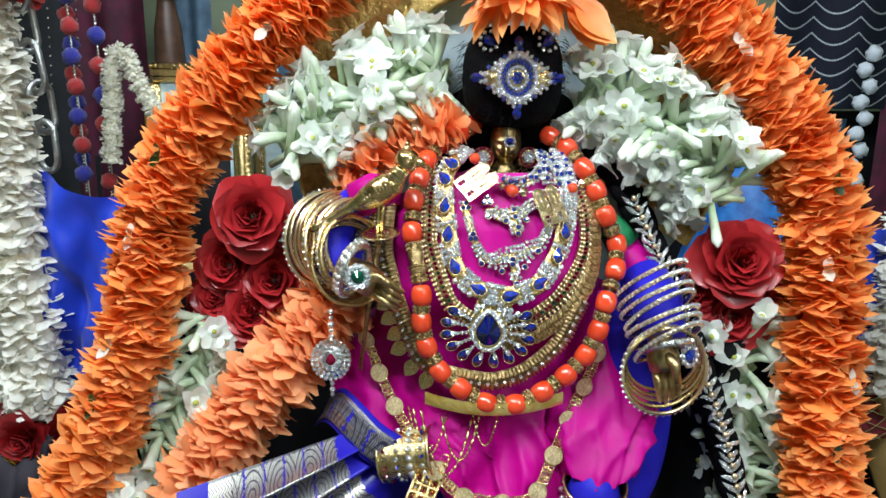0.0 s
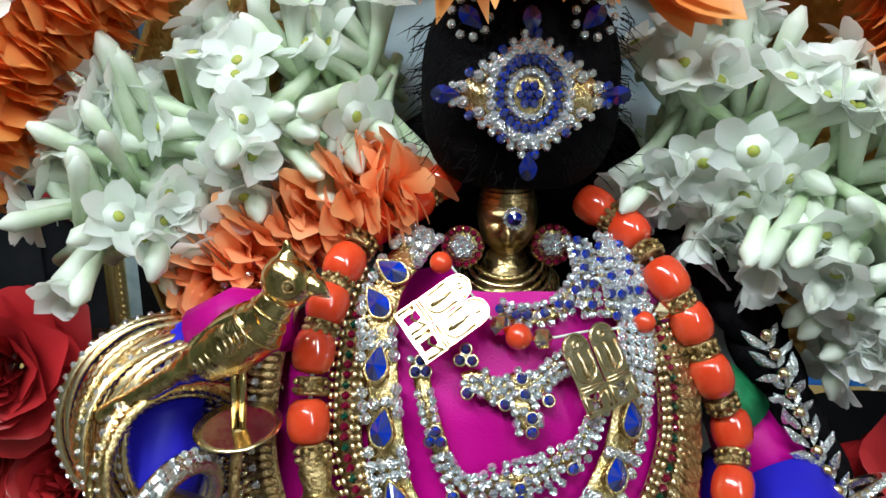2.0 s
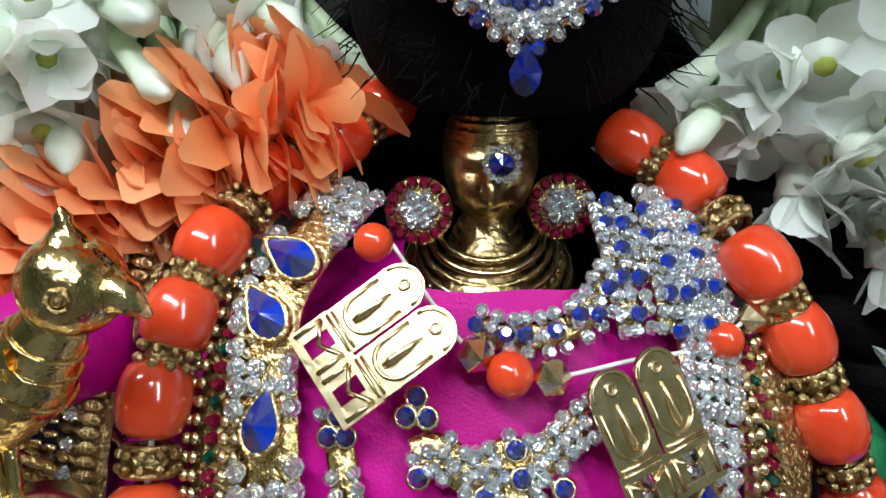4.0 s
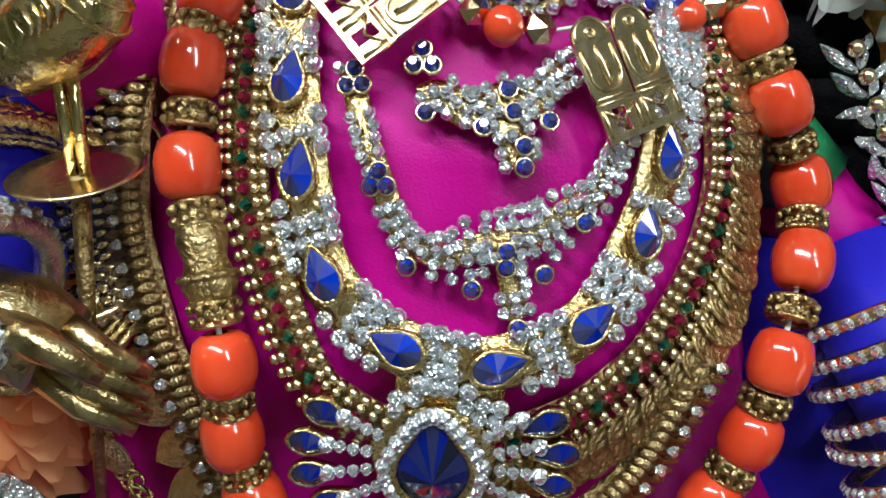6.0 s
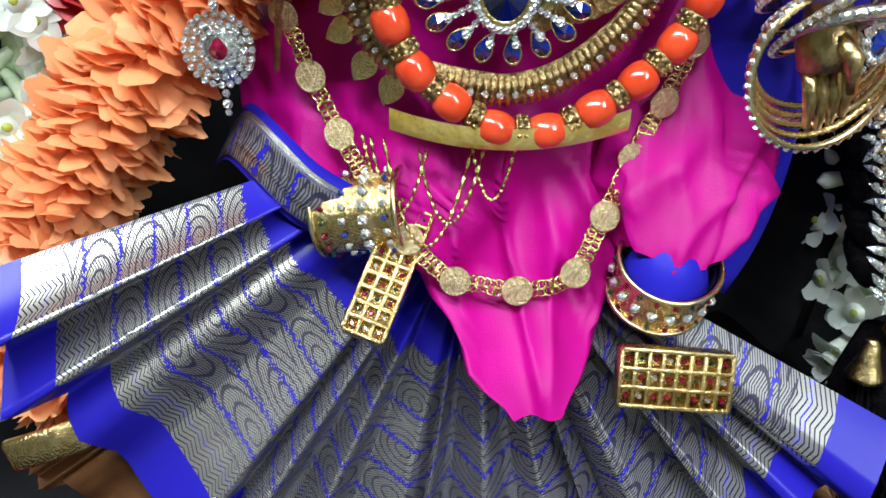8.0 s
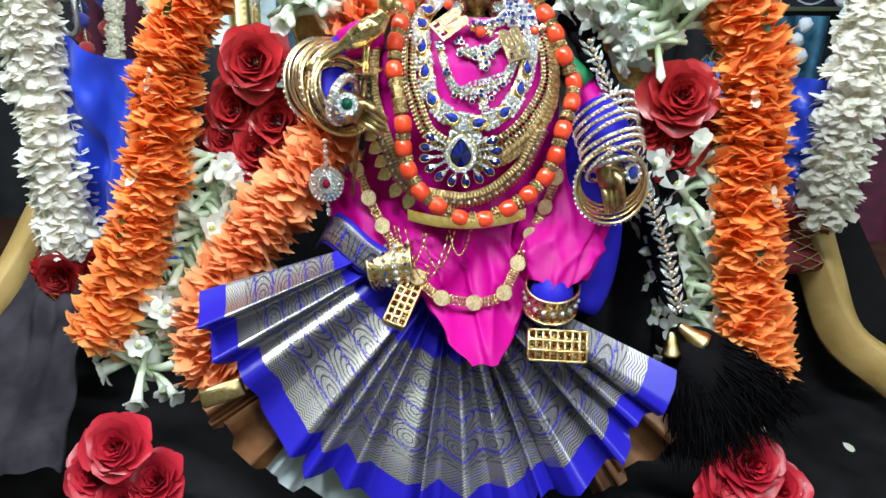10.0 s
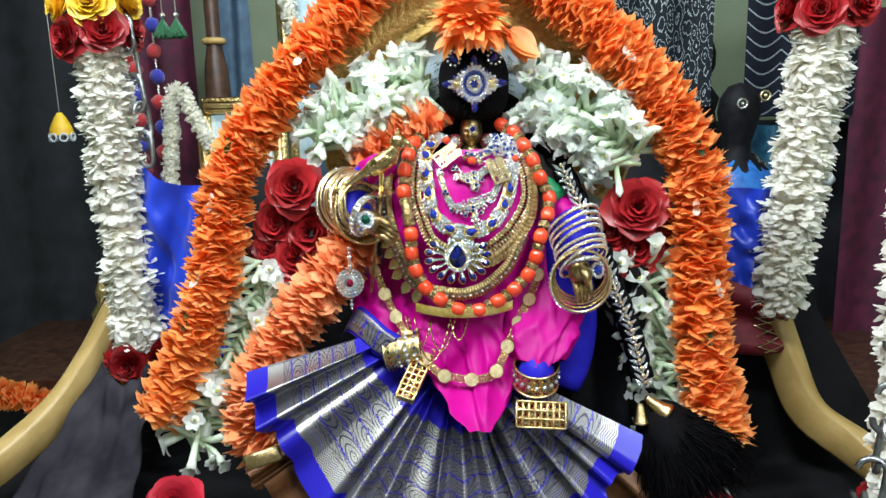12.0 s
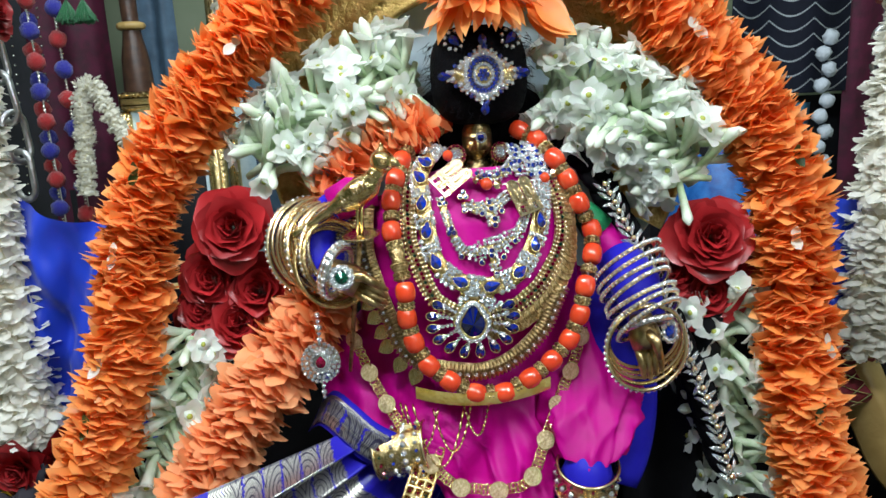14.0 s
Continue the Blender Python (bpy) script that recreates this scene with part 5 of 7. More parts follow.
ax_ = V(0.60, -0.76, 0.25).normalized()
for k_ in range(9):
    c_ = V(-0.0795, 0.574, 1.3670) + ax_ * (0.0042 * k_ - 0.010) + V(0.0012 * k_, 0, -0.0006 * k_ + (0.002 if k_ % 2 else 0))
    R_ = 0.0380 - 0.0008 * k_ + (0.001 if k_ % 3 == 0 else 0)
    bangle(c_, ax_ + jit(0.05), R_, 0.0017, GOLD_PALE, "thin pale gold bangle on the arm with the bird", "bangles by the bird", 0.0 if k_ % 4 == 1 else 0.28, 52 if k_ in (0, 4, 8) else 0)
for k_ in range(5):
    bangle(V(-0.072, 0.560, 1.353) + ax_ * (0.004 * k_), ax_ + jit(0.08), 0.027 + 0.0016 * k_, 0.0014, GOLD, "thin reddish gold bangle", "bangles by the bird", 0.2)
for k_ in (0, 1, 3, 8, 9, 10):
    f_ = k_ / 10
    bangle(V(-0.076, 0.568, 1.3670).lerp(V(-0.064, 0.547, 1.3630), f_), V(0.72, -0.62, 0.22) + jit(0.06), 0.0360 - 0.0085 * f_, 0.0017, GOLD_PALE if k_ % 2 else GOLD, "thin pale gold bangle with a twisted edge", "bangles by the bird", 0.3, 40 if k_ in (3, 8) else 0)
bangle(V(-0.0605, 0.527, 1.358), V(0.85, -0.35, -0.25), 0.0185, 0.003, SILVER, "wide wrist bracelet set with rhinestones", "bangles by the bird", 0, 26)
bangle(V(-0.0580, 0.524, 1.357), V(0.85, -0.35, -0.25), 0.0185, 0.003, SILVER, "wide wrist bracelet set with rhinestones", "bangles by the bird", 0, 26)
c_, n_ = V(-0.0525, 0.5065, 1.3565), V(0.1, -1, 0.2).normalized()
g_ = thing("flower_ring", c_, "flower ring with dark green stone and rhinestone petals", "ring")
piece("green_stone", stone_mesh("green_stone", EMERALD, 0.009, 0.009, 0.003, 12), g_, Matrix.Translation(c_) @ frame_of(n_).to_4x4())
b_ = Build()
b_.lathe(c_ - n_ * 0.003, frame_of(n_), [(0.0003, -0.001), (0.008, -0.001), (0.0095, 0.001), (0.0003, 0.002)], 18)
part("backplate", b_, SILVER, g_)
for k_ in range(11):
    a_ = 2 * math.pi * k_ / 11
    piece("rhinestone", RHINE, g_, Matrix.Translation(c_ + frame_of(n_) @ V(0.0072 * math.cos(a_), 0.0072 * math.sin(a_), -0.001)) @ frame_of(n_ + jit(0.2)).to_4x4() @ Matrix.Scale(1.2, 4))

ax_ = V(0.42, -0.56, -0.72).normalized()
for k_ in range(7):
    f_ = k_ / 6
    c_ = V(0.1640, 0.5620, 1.343).lerp(V(0.1725, 0.5290, 1.306), f_)
    bangle(c_, ax_ + jit(0.06), 0.0285 - 0.0025 * f_, 0.0019, GOLD_PALE, "slim bangle set with rhinestones on a blue sleeve", "bangles on the open arm", 0, 46)
for k_ in range(5):
    bangle(V(0.1690, 0.5280 - 0.002 * k_, 1.293 - 0.0015 * k_), V(0.15, -0.9, -0.25 + 0.08 * k_) + jit(0.05), 0.0275 + 0.0012 * k_, 0.0014, GOLD if k_ % 2 else GOLD_PALE, "large gold bangle hanging round the wrist", "bangles on the open arm", 0.2, 44 if k_ in (1, 4) else 0)
bangle(V(0.170, 0.523, 1.305), V(0.2, -0.5, -0.85), 0.016, 0.003, SILVER, "wrist bracelet set with rhinestones", "bangles on the open arm", 0, 24)
c_, n_ = V(0.187, 0.521, 1.2985), V(0.4, -1, 0.2).normalized()
g_ = thing("finger_ring", c_, "ring with oval blue stone and rhinestones", "ring")
piece("blue_stone", stone_mesh("blue_stone", SAPPHIRE, 0.008, 0.010, 0.003, 12), g_, Matrix.Translation(c_) @ frame_of(n_).to_4x4())
for k_ in range(10):
    a_ = 2 * math.pi * k_ / 10
    piece("rhinestone", RHINE, g_, Matrix.Translation(c_ + frame_of(n_) @ V(0.0062 * math.cos(a_), 0.0072 * math.sin(a_), -0.001)) @ frame_of(n_ + jit(0.2)).to_4x4())


def bird_on_pin():
    """A cast bird: round crested head, egg-shaped body with chased wings, long tapering tail, on a pin with a disc."""
    Y = 0.545
    g = thing("bird_pin", (-0.0588, Y, 1.268), "polished brass bird on a slim pin with a disc", "ornament")
    b = Build()
    path = spline([V(-0.0245, Y, 1.4285), V(-0.0285, Y, 1.4225), V(-0.0335, Y, 1.4165), V(-0.0410, Y, 1.4110), V(-0.0500, Y, 1.4060), V(-0.0590, Y, 1.4010), V(-0.0760, Y, 1.3905), V(-0.0935, Y, 1.3800)], 0.002)
    prof = [(0.0, 0.0058), (0.08, 0.0068), (0.18, 0.0098), (0.30, 0.0106), (0.42, 0.0088), (0.52, 0.0058), (0.60, 0.0040), (0.80, 0.0037), (0.96, 0.0040), (1.0, 0.0026)]
    rad = []
    for i in range(len(path)):
        f = i / (len(path) - 1)
        for (f0, r0), (f1, r1) in zip(prof, prof[1:]):
            if f0 <= f <= f1 + 1e-6:
                rad.append(r0 + (r1 - r0) * smooth01((f - f0) / (f1 - f0)))
                break
    b.tube(path, rad, 24)
    part("body", b, BRASS, g, "polished brass body")
    b = Build()
    b.ball((-0.0213, Y, 1.4340), 0.0092, 24, 16)
    part("head", b, BRASS, g)
    b = Build()
    b.lathe((-0.0211, Y, 1.4415), Matrix.Identity(3), [(0.0056, -0.001), (0.0034, 0.0016), (0.0016, 0.0036), (0.0017, 0.0048), (0.0004, 0.0064)], 14)
    part("crest", b, BRASS, g)
    b = Build()
    b.tube([V(-0.0150, Y - 0.001, 1.4335), V(-0.0105, Y - 0.002, 1.4320), V(-0.0072, Y - 0.002, 1.4290)], [0.0050, 0.0030, 0.0006], 12)
    part("beak", b, BRASS, g)
    e = V(-0.0190, Y - 0.0092, 1.4345)
    b = Build()
    b.ring(e, (0.15, -1, 0.1), 0.0019, 0.0005, 16, 5)
    b.ball(e, 0.0010, 8, 5)
    part("eye", b, GOLD_DULL, g, "small ringed eye")
    # wings: a raised shield with chased ribs
    for side in (-1, 1):
        b = Build()
        n = V(0.10, side, 0.35 if side < 0 else 0.1).normalized()
        b.petal(V(-0.0300, Y + side * 0.0088, 1.4225), (-0.86, 0, -0.52), n, 0.0340, 0.0125, -0.06, -0.35, 8)
        wing = part("wing", b, BRASS, g, "chased wing")
        for k in range(9):
            b = Build()
            o = V(-0.0335 - 0.0023 * k, Y + side * (0.0112 - 0.0004 * k), 1.4175 - 0.0015 * k)
            b.tube([o + V(-0.001, 0, 0.0038 - 0.00025 * k), o + V(0.0006, side * 0.0005, 0.0004), o + V(-0.0008, 0, -0.0036 + 0.00025 * k)], [0.0003, 0.0007, 0.0003], 5)
            part("feather_rib", b, GOLD_PALE, wing)
    for k in range(3):
        b = Build()
        b.ring(path[3 + 2 * k], path[4 + 2 * k] - path[2 + 2 * k], rad[3 + 2 * k] + 0.0001, 0.0005, 22, 5, twist=0.4)
        part("neck_ring", b, BRASS, g)
    for s_ in (-1, 1):
        b = Build()
        b.tube([V(-0.0405 + 0.0017 * s_, Y, 1.404), V(-0.0412 + 0.0015 * s_, Y, 1.391), V(-0.0420 + 0.0013 * s_, Y, 1.379)], 0.0015, 10)
        part("leg", b, BRASS, g)
    b = Build()
    b.tube([V(-0.0420, Y, 1.379), V(-0.0490, Y + 0.002, 1.335), V(-0.0588, Y + 0.005, 1.268)], [0.0022, 0.0020, 0.0015], 10)
    part("pin", b, GOLD_DULL, g)
    b = Build()
    b.lathe(V(-0.0420, Y, 1.378), frame_of((-0.03, -0.12, 1)), [(0.0022, -0.0014), (0.0120, 0.0004), (0.0152, 0.0016), (0.0155, 0.0021), (0.0120, 0.0012), (0.0022, 0.0008)], 30)
    part("disc", b, GOLD_PALE, g)
    return g


bird_on_pin()


def hanging_pendant():
    c, n = V(-0.079, 0.535, 1.282), V(0.05, -1, 0.15).normalized()
    F = frame_of(n)
    g = thing("drop_pendant", c, "drop pendant of rhinestones with a ruby centre on a chain", "pendant")
    b = Build()
    b.lathe(c - n * 0.002, F, [(0.0003, -0.0008), (0.0145, -0.0008), (0.0155, 0.0005), (0.0003, 0.0012)], 26)
    part("backplate", b, SILVER, g)
    piece("ruby_stone", stone_mesh("ruby_stone", RUBY, 0.008, 0.009, 0.003, 12, 0.5), g, Matrix.Translation(c) @ F.to_4x4())
    for R, k in ((0.0072, 13), (0.0110, 18), (0.0143, 24)):
        for i in range(k):
            a = 2 * math.pi * i / k
            piece("rhinestone", RHINE_S, g, Matrix.Translation(c + F @ V(R * math.cos(a), R * math.sin(a) * 1.05, 0)) @ frame_of(n + jit(0.2)).to_4x4())
    for z, s in ((0.019, 1.0), (0.024, 0.8), (0.029, 1.2), (0.034, 0.8), (0.039, 1.0), (-0.019, 0.8), (-0.024, 1.0), (-0.028, 0.7)):
        piece("rhinestone", RHINE, g, Matrix.Translation(c + V(0.001, -0.001, z)) @ F.to_4x4() @ Matrix.Scale(s, 4))
    return g


hanging_pendant()


# ---- lap jewels ----
def coin_chain():
    g = thing("coin_chain", surf(0.05, 1.176, 0, torso_y)[0], "long antique gold chain of embossed coins", "necklace")
    H = [(-0.052, 1.300), (-0.040, 1.262), (-0.026, 1.233), (-0.006, 1.208), (0.018, 1.187), (0.036, 1.178), (0.060, 1.175), (0.078, 1.187), (0.092, 1.212), (0.106, 1.240), (0.117, 1.266), (0.124, 1.295)]
    P, T = path2(H, 0.0029, torso_y, 0.011)
    b = Build()
    b.ring((0, 0, 0), (0, 0, 1), 0.0022, 0.0006, 10, 5)
    link = b.mesh("chain_link", GOLD)
    for i, (p, t) in enumerate(zip(P, T)):
        n = surf(p.x, p.z, 0, torso_y)[1]
        s = t.cross(n).normalized()
        if i % 10 == 2:
            piece("coin", COIN_B, g, Matrix.Translation(p + n * 0.0015) @ frame_of(n + jit(0.12)).to_4x4())
        elif i % 10 not in (1, 3):
            for k in (-1, 1):
                piece("chain_link", link, g, Matrix.Translation(p + s * 0.0019 * k) @ frame_of(n + jit(0.5)).to_4x4())
    return g


def belt():
    g = thing("belt", (0.045, 0.53, 1.245), "gold foil belt with thin swagged chains", "belt")
    b = Build()
    R = []
    for k in range(31):
        x = -0.006 + 0.104 * k / 30
        z = 1.254 + 9.0 * (x - 0.045) ** 2 * 0.25
        y = min(torso_y(x, z), chest_y(x, z)) - 0.013
        R.append([V(x, y, z - 0.007), V(x, y - 0.001, z - 0.004), V(x, y - 0.0005, z), V(x, y, z + 0.003)])
    b.grid(R)
    part("strip", b, FOIL, g, "shining gold foil strip")
    for x0, z0, x1, z1, sag in ((-0.016, 1.243, 0.010, 1.240, 0.028), (0.006, 1.240, 0.036, 1.243, 0.030), (-0.010, 1.243, 0.030, 1.240, 0.040), (0.030, 1.243, 0.050, 1.244, 0.022), (-0.020, 1.244, 0.000, 1.220, 0.012)):
        b = Build()
        pts = []
        for k in range(19):
            f = k / 18
            x, z = x0 + (x1 - x0) * f, z0 + (z1 - z0) * f - sag * 4 * f * (1 - f)
            pts.append(V(x, torso_y(x, z) - 0.014, z))
        for p, q in zip(pts, pts[1:]):
            b.tube([p, p.lerp(q, 0.5) + V(0, -0.0006, 0), q], [0.0005, 0.0013, 0.0005], 5)
        part("swag_chain", b, GOLD, g)
    return g


def wrist_band(c, up, R, h, arc, label, rows, box):
    """An openwork gold cuff with coloured stones, and the pierced plate below it."""
    g = thing("gold_cuff", c, label, "cuff", "gold cuffs")
    F = frame_of(Vector(up), (0, 1, 0))
    b = Build()
    r_ = []
    for j in range(7):
        z = -h / 2 + h * j / 6
        r_.append([Vector(c) + F @ V(R * math.sin(math.radians(arc * (k / 24 - 0.5))), -R * math.cos(math.radians(arc * (k / 24 - 0.5))), z) for k in range(25)])
    b.grid(r_)
    b.grid([[p + (Vector(c) - p).normalized() * 0.0015 for p in row] for row in r_[::-1]])
    part("shell", b, GOLD, g)
    for z in (-h / 2, h / 2):
        b = Build()
        b.tube([Vector(c) + F @ V((R + 0.0008) * math.sin(math.radians(arc * (k / 24 - 0.5))), -(R + 0.0008) * math.cos(math.radians(arc * (k / 24 - 0.5))), z) for k in range(25)], 0.0014, 6)
        part("rim", b, GOLD_PALE, g)
    stones = (RUBY_DOT, RHINE, GREEN_DOT, RHINE, RUBY_DOT, BLUE_DOT)
    for j in range(rows):
        z = -h / 2 + h * (j + 0.5) / rows
        m = 11
        for k in range(m):
            a = math.radians(arc * ((k + 0.5) / m - 0.5) * 0.95)
            e = F @ V(math.sin(a), -math.cos(a), 0)
            piece("stone", stones[(k * 2 + j) % 6] if j != rows // 2 else RHINE, g, Matrix.Translation(Vector(c) + e * (R + 0.0012) + F @ V(0, 0, z)) @ frame_of(e, up).to_4x4() @ Matrix.Scale(1.1 if j == rows // 2 else 0.8, 4))
    if box:
        (bx, by, bz), bn, bu, w, hh, d = box
        B = frame_of(bn, bu)
        b = Build()
        b.box(V(bx, by, bz) + B @ V(0, 0, -d * 0.35), B, w * 0.97, hh * 0.97, d * 0.3, 0.1)
        plate = part("pierced_plate", b, GOLD, g, "pierced gold plate")
        nx, ny = (8, 3) if w > hh else (3, 10)
        for k in range(ny + 1):
            b = Build()
            b.box(V(bx, by, bz) + B @ V(0, -hh / 2 + hh * k / ny, 0), B, w, 0.0022, d, 0.2)
            part("bar", b, GOLD, plate)
        for k in range(nx + 1):
            b = Build()
            b.box(V(bx, by, bz) + B @ V(-w / 2 + w * k / nx, 0, 0), B, 0.0022, hh, d * 0.96, 0.2)
            part("bar", b, GOLD, plate)
        for k in range(nx):
            for j in range(ny):
                piece("stone", (RUBY_DOT, RUBY_DOT, RHINE_S, GREEN_DOT, RUBY_DOT)[(2 * k + 3 * j) % 5], g, Matrix.Translation(V(bx, by, bz) + B @ V(-w / 2 + w * (k + 0.5) / nx, -hh / 2 + hh * (j + 0.5) / ny, d * 0.30)) @ B.to_4x4() @ Matrix.Scale(0.8, 4))
    return g


coin_chain()
belt()
wrist_band((0.1225, 0.516, 1.186), (0.02, -0.35, 1), 0.0225, 0.026, 230, "openwork gold cuff with red and white stones above a pierced box", 3, ((0.126, 0.482, 1.154), (0, -1, 0.5), (0.03, 0, 1), 0.050, 0.026, 0.010))
wrist_band((-0.019, 0.531, 1.207), (1, -0.12, 0.22), 0.0185, 0.040, 230, "slanted openwork gold cuff with coloured stones and pierced strap", 4, ((-0.005, 0.512, 1.190), (0.10, -0.62, 0.75), (0.31, 0.72, 0.60), 0.019, 0.072, 0.010))
# brocade sash end over the hip
b_ = Build()
rows_, uv_ = [], []
P_ = spline([V(-0.094, 0.570, 1.222), V(-0.080, 0.552, 1.236), V(-0.062, 0.535, 1.230), V(-0.046, 0.526, 1.219), V(-0.026, 0.526, 1.206)], 0.003)
for i_, p_ in enumerate(P_):
    rows_.append([p_ + V(0.016 * (k / 10 - 0.5), -0.006 * math.sin(math.pi * k / 10) + 0.0015 * math.sin(2.2 * k), 0.030 * (k / 10 - 0.5)) for k in range(11)])
    uv_ += [(0.55 + k / 30, 0.44 + 0.34 * i_ / len(P_)) if 1 < k < 9 else (0.5, 0.95) for k in range(11)]
b_.grid(rows_, uv=uv_)
part("sash_end", b_, BROCADE, sari, "blue sash end with silver brocade")

# thin chains lying round the neck
b_ = Build()
b_.ball((0, 0, 0), 0.0011, 7, 5)
neck_bead_ = b_.mesh("bead", GOLD_PALE)
for k_ in range(6):
    c_, ax_, R_ = V(0.052, 0.6220, 1.4215 - 0.0022 * k_), V(0, -0.45, 1).normalized(), 0.0135 + 0.0019 * k_
    g_ = thing("neck_chain", c_, "thin pale gold chain lying close round the neck", "necklace", "chains round the neck")
    b_ = Build()
    b_.ring(c_, ax_, R_, 0.0010, 56, 6, twist=0.3 if k_ % 2 else 0.0)
    part("chain", b_, GOLD_PALE if k_ % 2 else GOLD, g_)
    if k_ == 3:
        for i_ in range(34):
            a_ = 2 * math.pi * i_ / 34
            piece("bead", neck_bead_, g_, Matrix.Translation(c_ + frame_of(ax_) @ V((R_ + 0.001) * math.cos(a_), (R_ + 0.001) * math.sin(a_), -0.001)))

# ---- braid and tassel ----
braid_pts = [(0.128, 0.602, 1.432), (0.142, 0.597, 1.418), (0.154, 0.590, 1.3976), (0.1694, 0.583, 1.3645), (0.190, 0.570, 1.3235), (0.2085, 0.555, 1.270), (0.2254, 0.545, 1.2264), (0.2395, 0.530, 1.170)]
g_ = thing("hair_braid", (0.238, 0.528, 1.155), "long black braid with a strip of rhinestone leaves", "braid")
b_ = Build()
P_ = spline([V(0.108, 0.65, 1.440)] + [V(*p) + V(0.002, 0.019, -0.003) for p in braid_pts], 0.005)
P_ = spline(P_, 0.003)
for s_ in range(3):
    Q_ = []
    for i_, p_ in enumerate(P_):
        w_ = i_ * 0.30 + 2 * math.pi * s_ / 3
        Q_.append(p_ + V(0.90, 0, 0.45) * (0.0062 * math.sin(w_)) + V(0, 0.0040 * math.sin(2 * w_), 0))
    b_ = Build()
    b_.tube(Q_, [0.0066] * len(Q_), 10)
    part("plait_strand", b_, HAIR, g_)
b_ = Build()
b_.gem((0, 0, 0), Matrix.Identity(3), 0.0040, 0.0108, 0.0022, 8, 0.6)
leaf_ = b_.mesh("rhinestone_leaf", DIAMOND, smooth=False)
b_ = Build()
b_.ball((0, 0, 0), 0.0024, 8, 6)
bead_ = b_.mesh("gold_bead", GOLD_PALE)
P_ = spline([V(*p) for p in braid_pts], 0.0082)
T_ = tangents(P_)
for p_, t_ in zip(P_, T_):
    if p_.z > 1.408:
        continue
    n_ = V(0.15, -1, 0.35).normalized()
    s_ = t_.cross(n_).normalized()
    for k_ in (-1, 1):
        up_ = -t_ * 0.9 + s_ * k_ * 0.8
        piece("rhinestone_leaf", leaf_, g_, Matrix.Translation(p_ + s_ * k_ * 0.005) @ frame_of(n_ + jit(0.8), up_ + jit(0.7)).to_4x4() @ Matrix.Scale(rng.uniform(0.75, 1.1), 4))
        piece("rhinestone_leaf", leaf_, g_, Matrix.Translation(p_ + s_ * k_ * 0.0025 + t_ * 0.003 - n_ * 0.001) @ frame_of(n_ + s_ * k_ * 0.6 + jit(0.5), up_ + jit(0.5)).to_4x4() @ Matrix.Scale(0.8, 4))
    piece("gold_bead", bead_, g_, Matrix.Translation(p_ + n_ * 0.002))
g_ = thing("braid_tassel", (0.28, 0.515, 1.05), "fluffy black yarn tassel with gold bell caps", "tassel")
b_ = Build()
for k_ in range(4200):
    a_, f_ = rng.uniform(0, 2 * math.pi), math.sqrt(rng.random())
    d_ = V(0.55 + 0.62 * f_ * math.cos(a_), -0.25 + 0.55 * f_ * math.sin(a_), -0.80 + 0.45 * f_ * math.cos(a_)).normalized()
    o_ = V(0.243, 0.530, 1.148) + V(0.008 * f_ * math.cos(a_), 0.008 * f_ * math.sin(a_), 0)
    L_ = rng.uniform(0.07, 0.112)
    b_.tube([o_, o_ + d_ * L_ * 0.4 + jit(0.004), o_ + d_ * L_ * 0.75 + jit(0.008), o_ + d_ * L_ + V(0, 0, -0.012) + jit(0.012)], [0.0006, 0.0009, 0.0008, 0.0003], 3, False)
part("yarn", b_, HAIR, g_, kind="stuff")
b_ = Build()
b_.ball((0.272, 0.524, 1.108), 0.044, 18, 12, frame_of((0.5, -0.2, -0.8)), (0.95, 0.7, 1.05))
part("core", b_, HAIR, g_)
for c_, d_, s_ in (((0.250, 0.518, 1.150), (0.75, -0.1, -0.6), 1.0), ((0.233, 0.514, 1.142), (0.05, -0.2, -1), 0.8)):
    b_ = Build()
    b_.lathe(c_, frame_of(d_), [(0.003 * s_, -0.014 * s_), (0.005 * s_, -0.010 * s_), (0.007 * s_, 0), (0.011 * s_, 0.010 * s_), (0.012 * s_, 0.013 * s_), (0.009 * s_, 0.012 * s_)], 18)
    part("bell_cap", b_, GOLD, g_)

# ---- garlands ----
OW = [(0.34, TUBEROSE, 0.03), (0.52, LEAF, 0.028), (0.62, TUBEROSE, 0.03), (0.75, TUBEROSE, 0.03), (0.83, LEAF, 0.026)]
garland("orange_garland", [(0.030, 0.648, 1.66), (-0.03, 0.645, 1.635), (-0.078, 0.632, 1.588), (-0.128, 0.62, 1.533), (-0.178, 0.606, 1.477), (-0.210, 0.594, 1.426), (-0.228, 0.584, 1.381), (-0.234, 0.575, 1.336), (-0.243, 0.566, 1.285), (-0.263, 0.556, 1.229), (-0.292, 0.546, 1.163), (-0.309, 0.54, 1.128)], ORANGE_RINGS, 0.013, ORANGE, 0.0042, "thick garland of pointed bright orange petals", "orange garlands", OW, scale=1.04)
garland("orange_garland", [(0.07, 0.648, 1.66), (0.115, 0.64, 1.625), (0.160, 0.630, 1.581), (0.209, 0.619, 1.535), (0.253, 0.608, 1.484), (0.284, 0.596, 1.429), (0.300, 0.585, 1.375), (0.301, 0.573, 1.315), (0.303, 0.560, 1.251), (0.307, 0.549, 1.197), (0.317, 0.540, 1.144), (0.330, 0.534, 1.112)], ORANGE_RINGS, 0.013, ORANGE, 0.0042, "thick garland of pointed bright orange petals", "orange garlands", OW, scale=1.04)
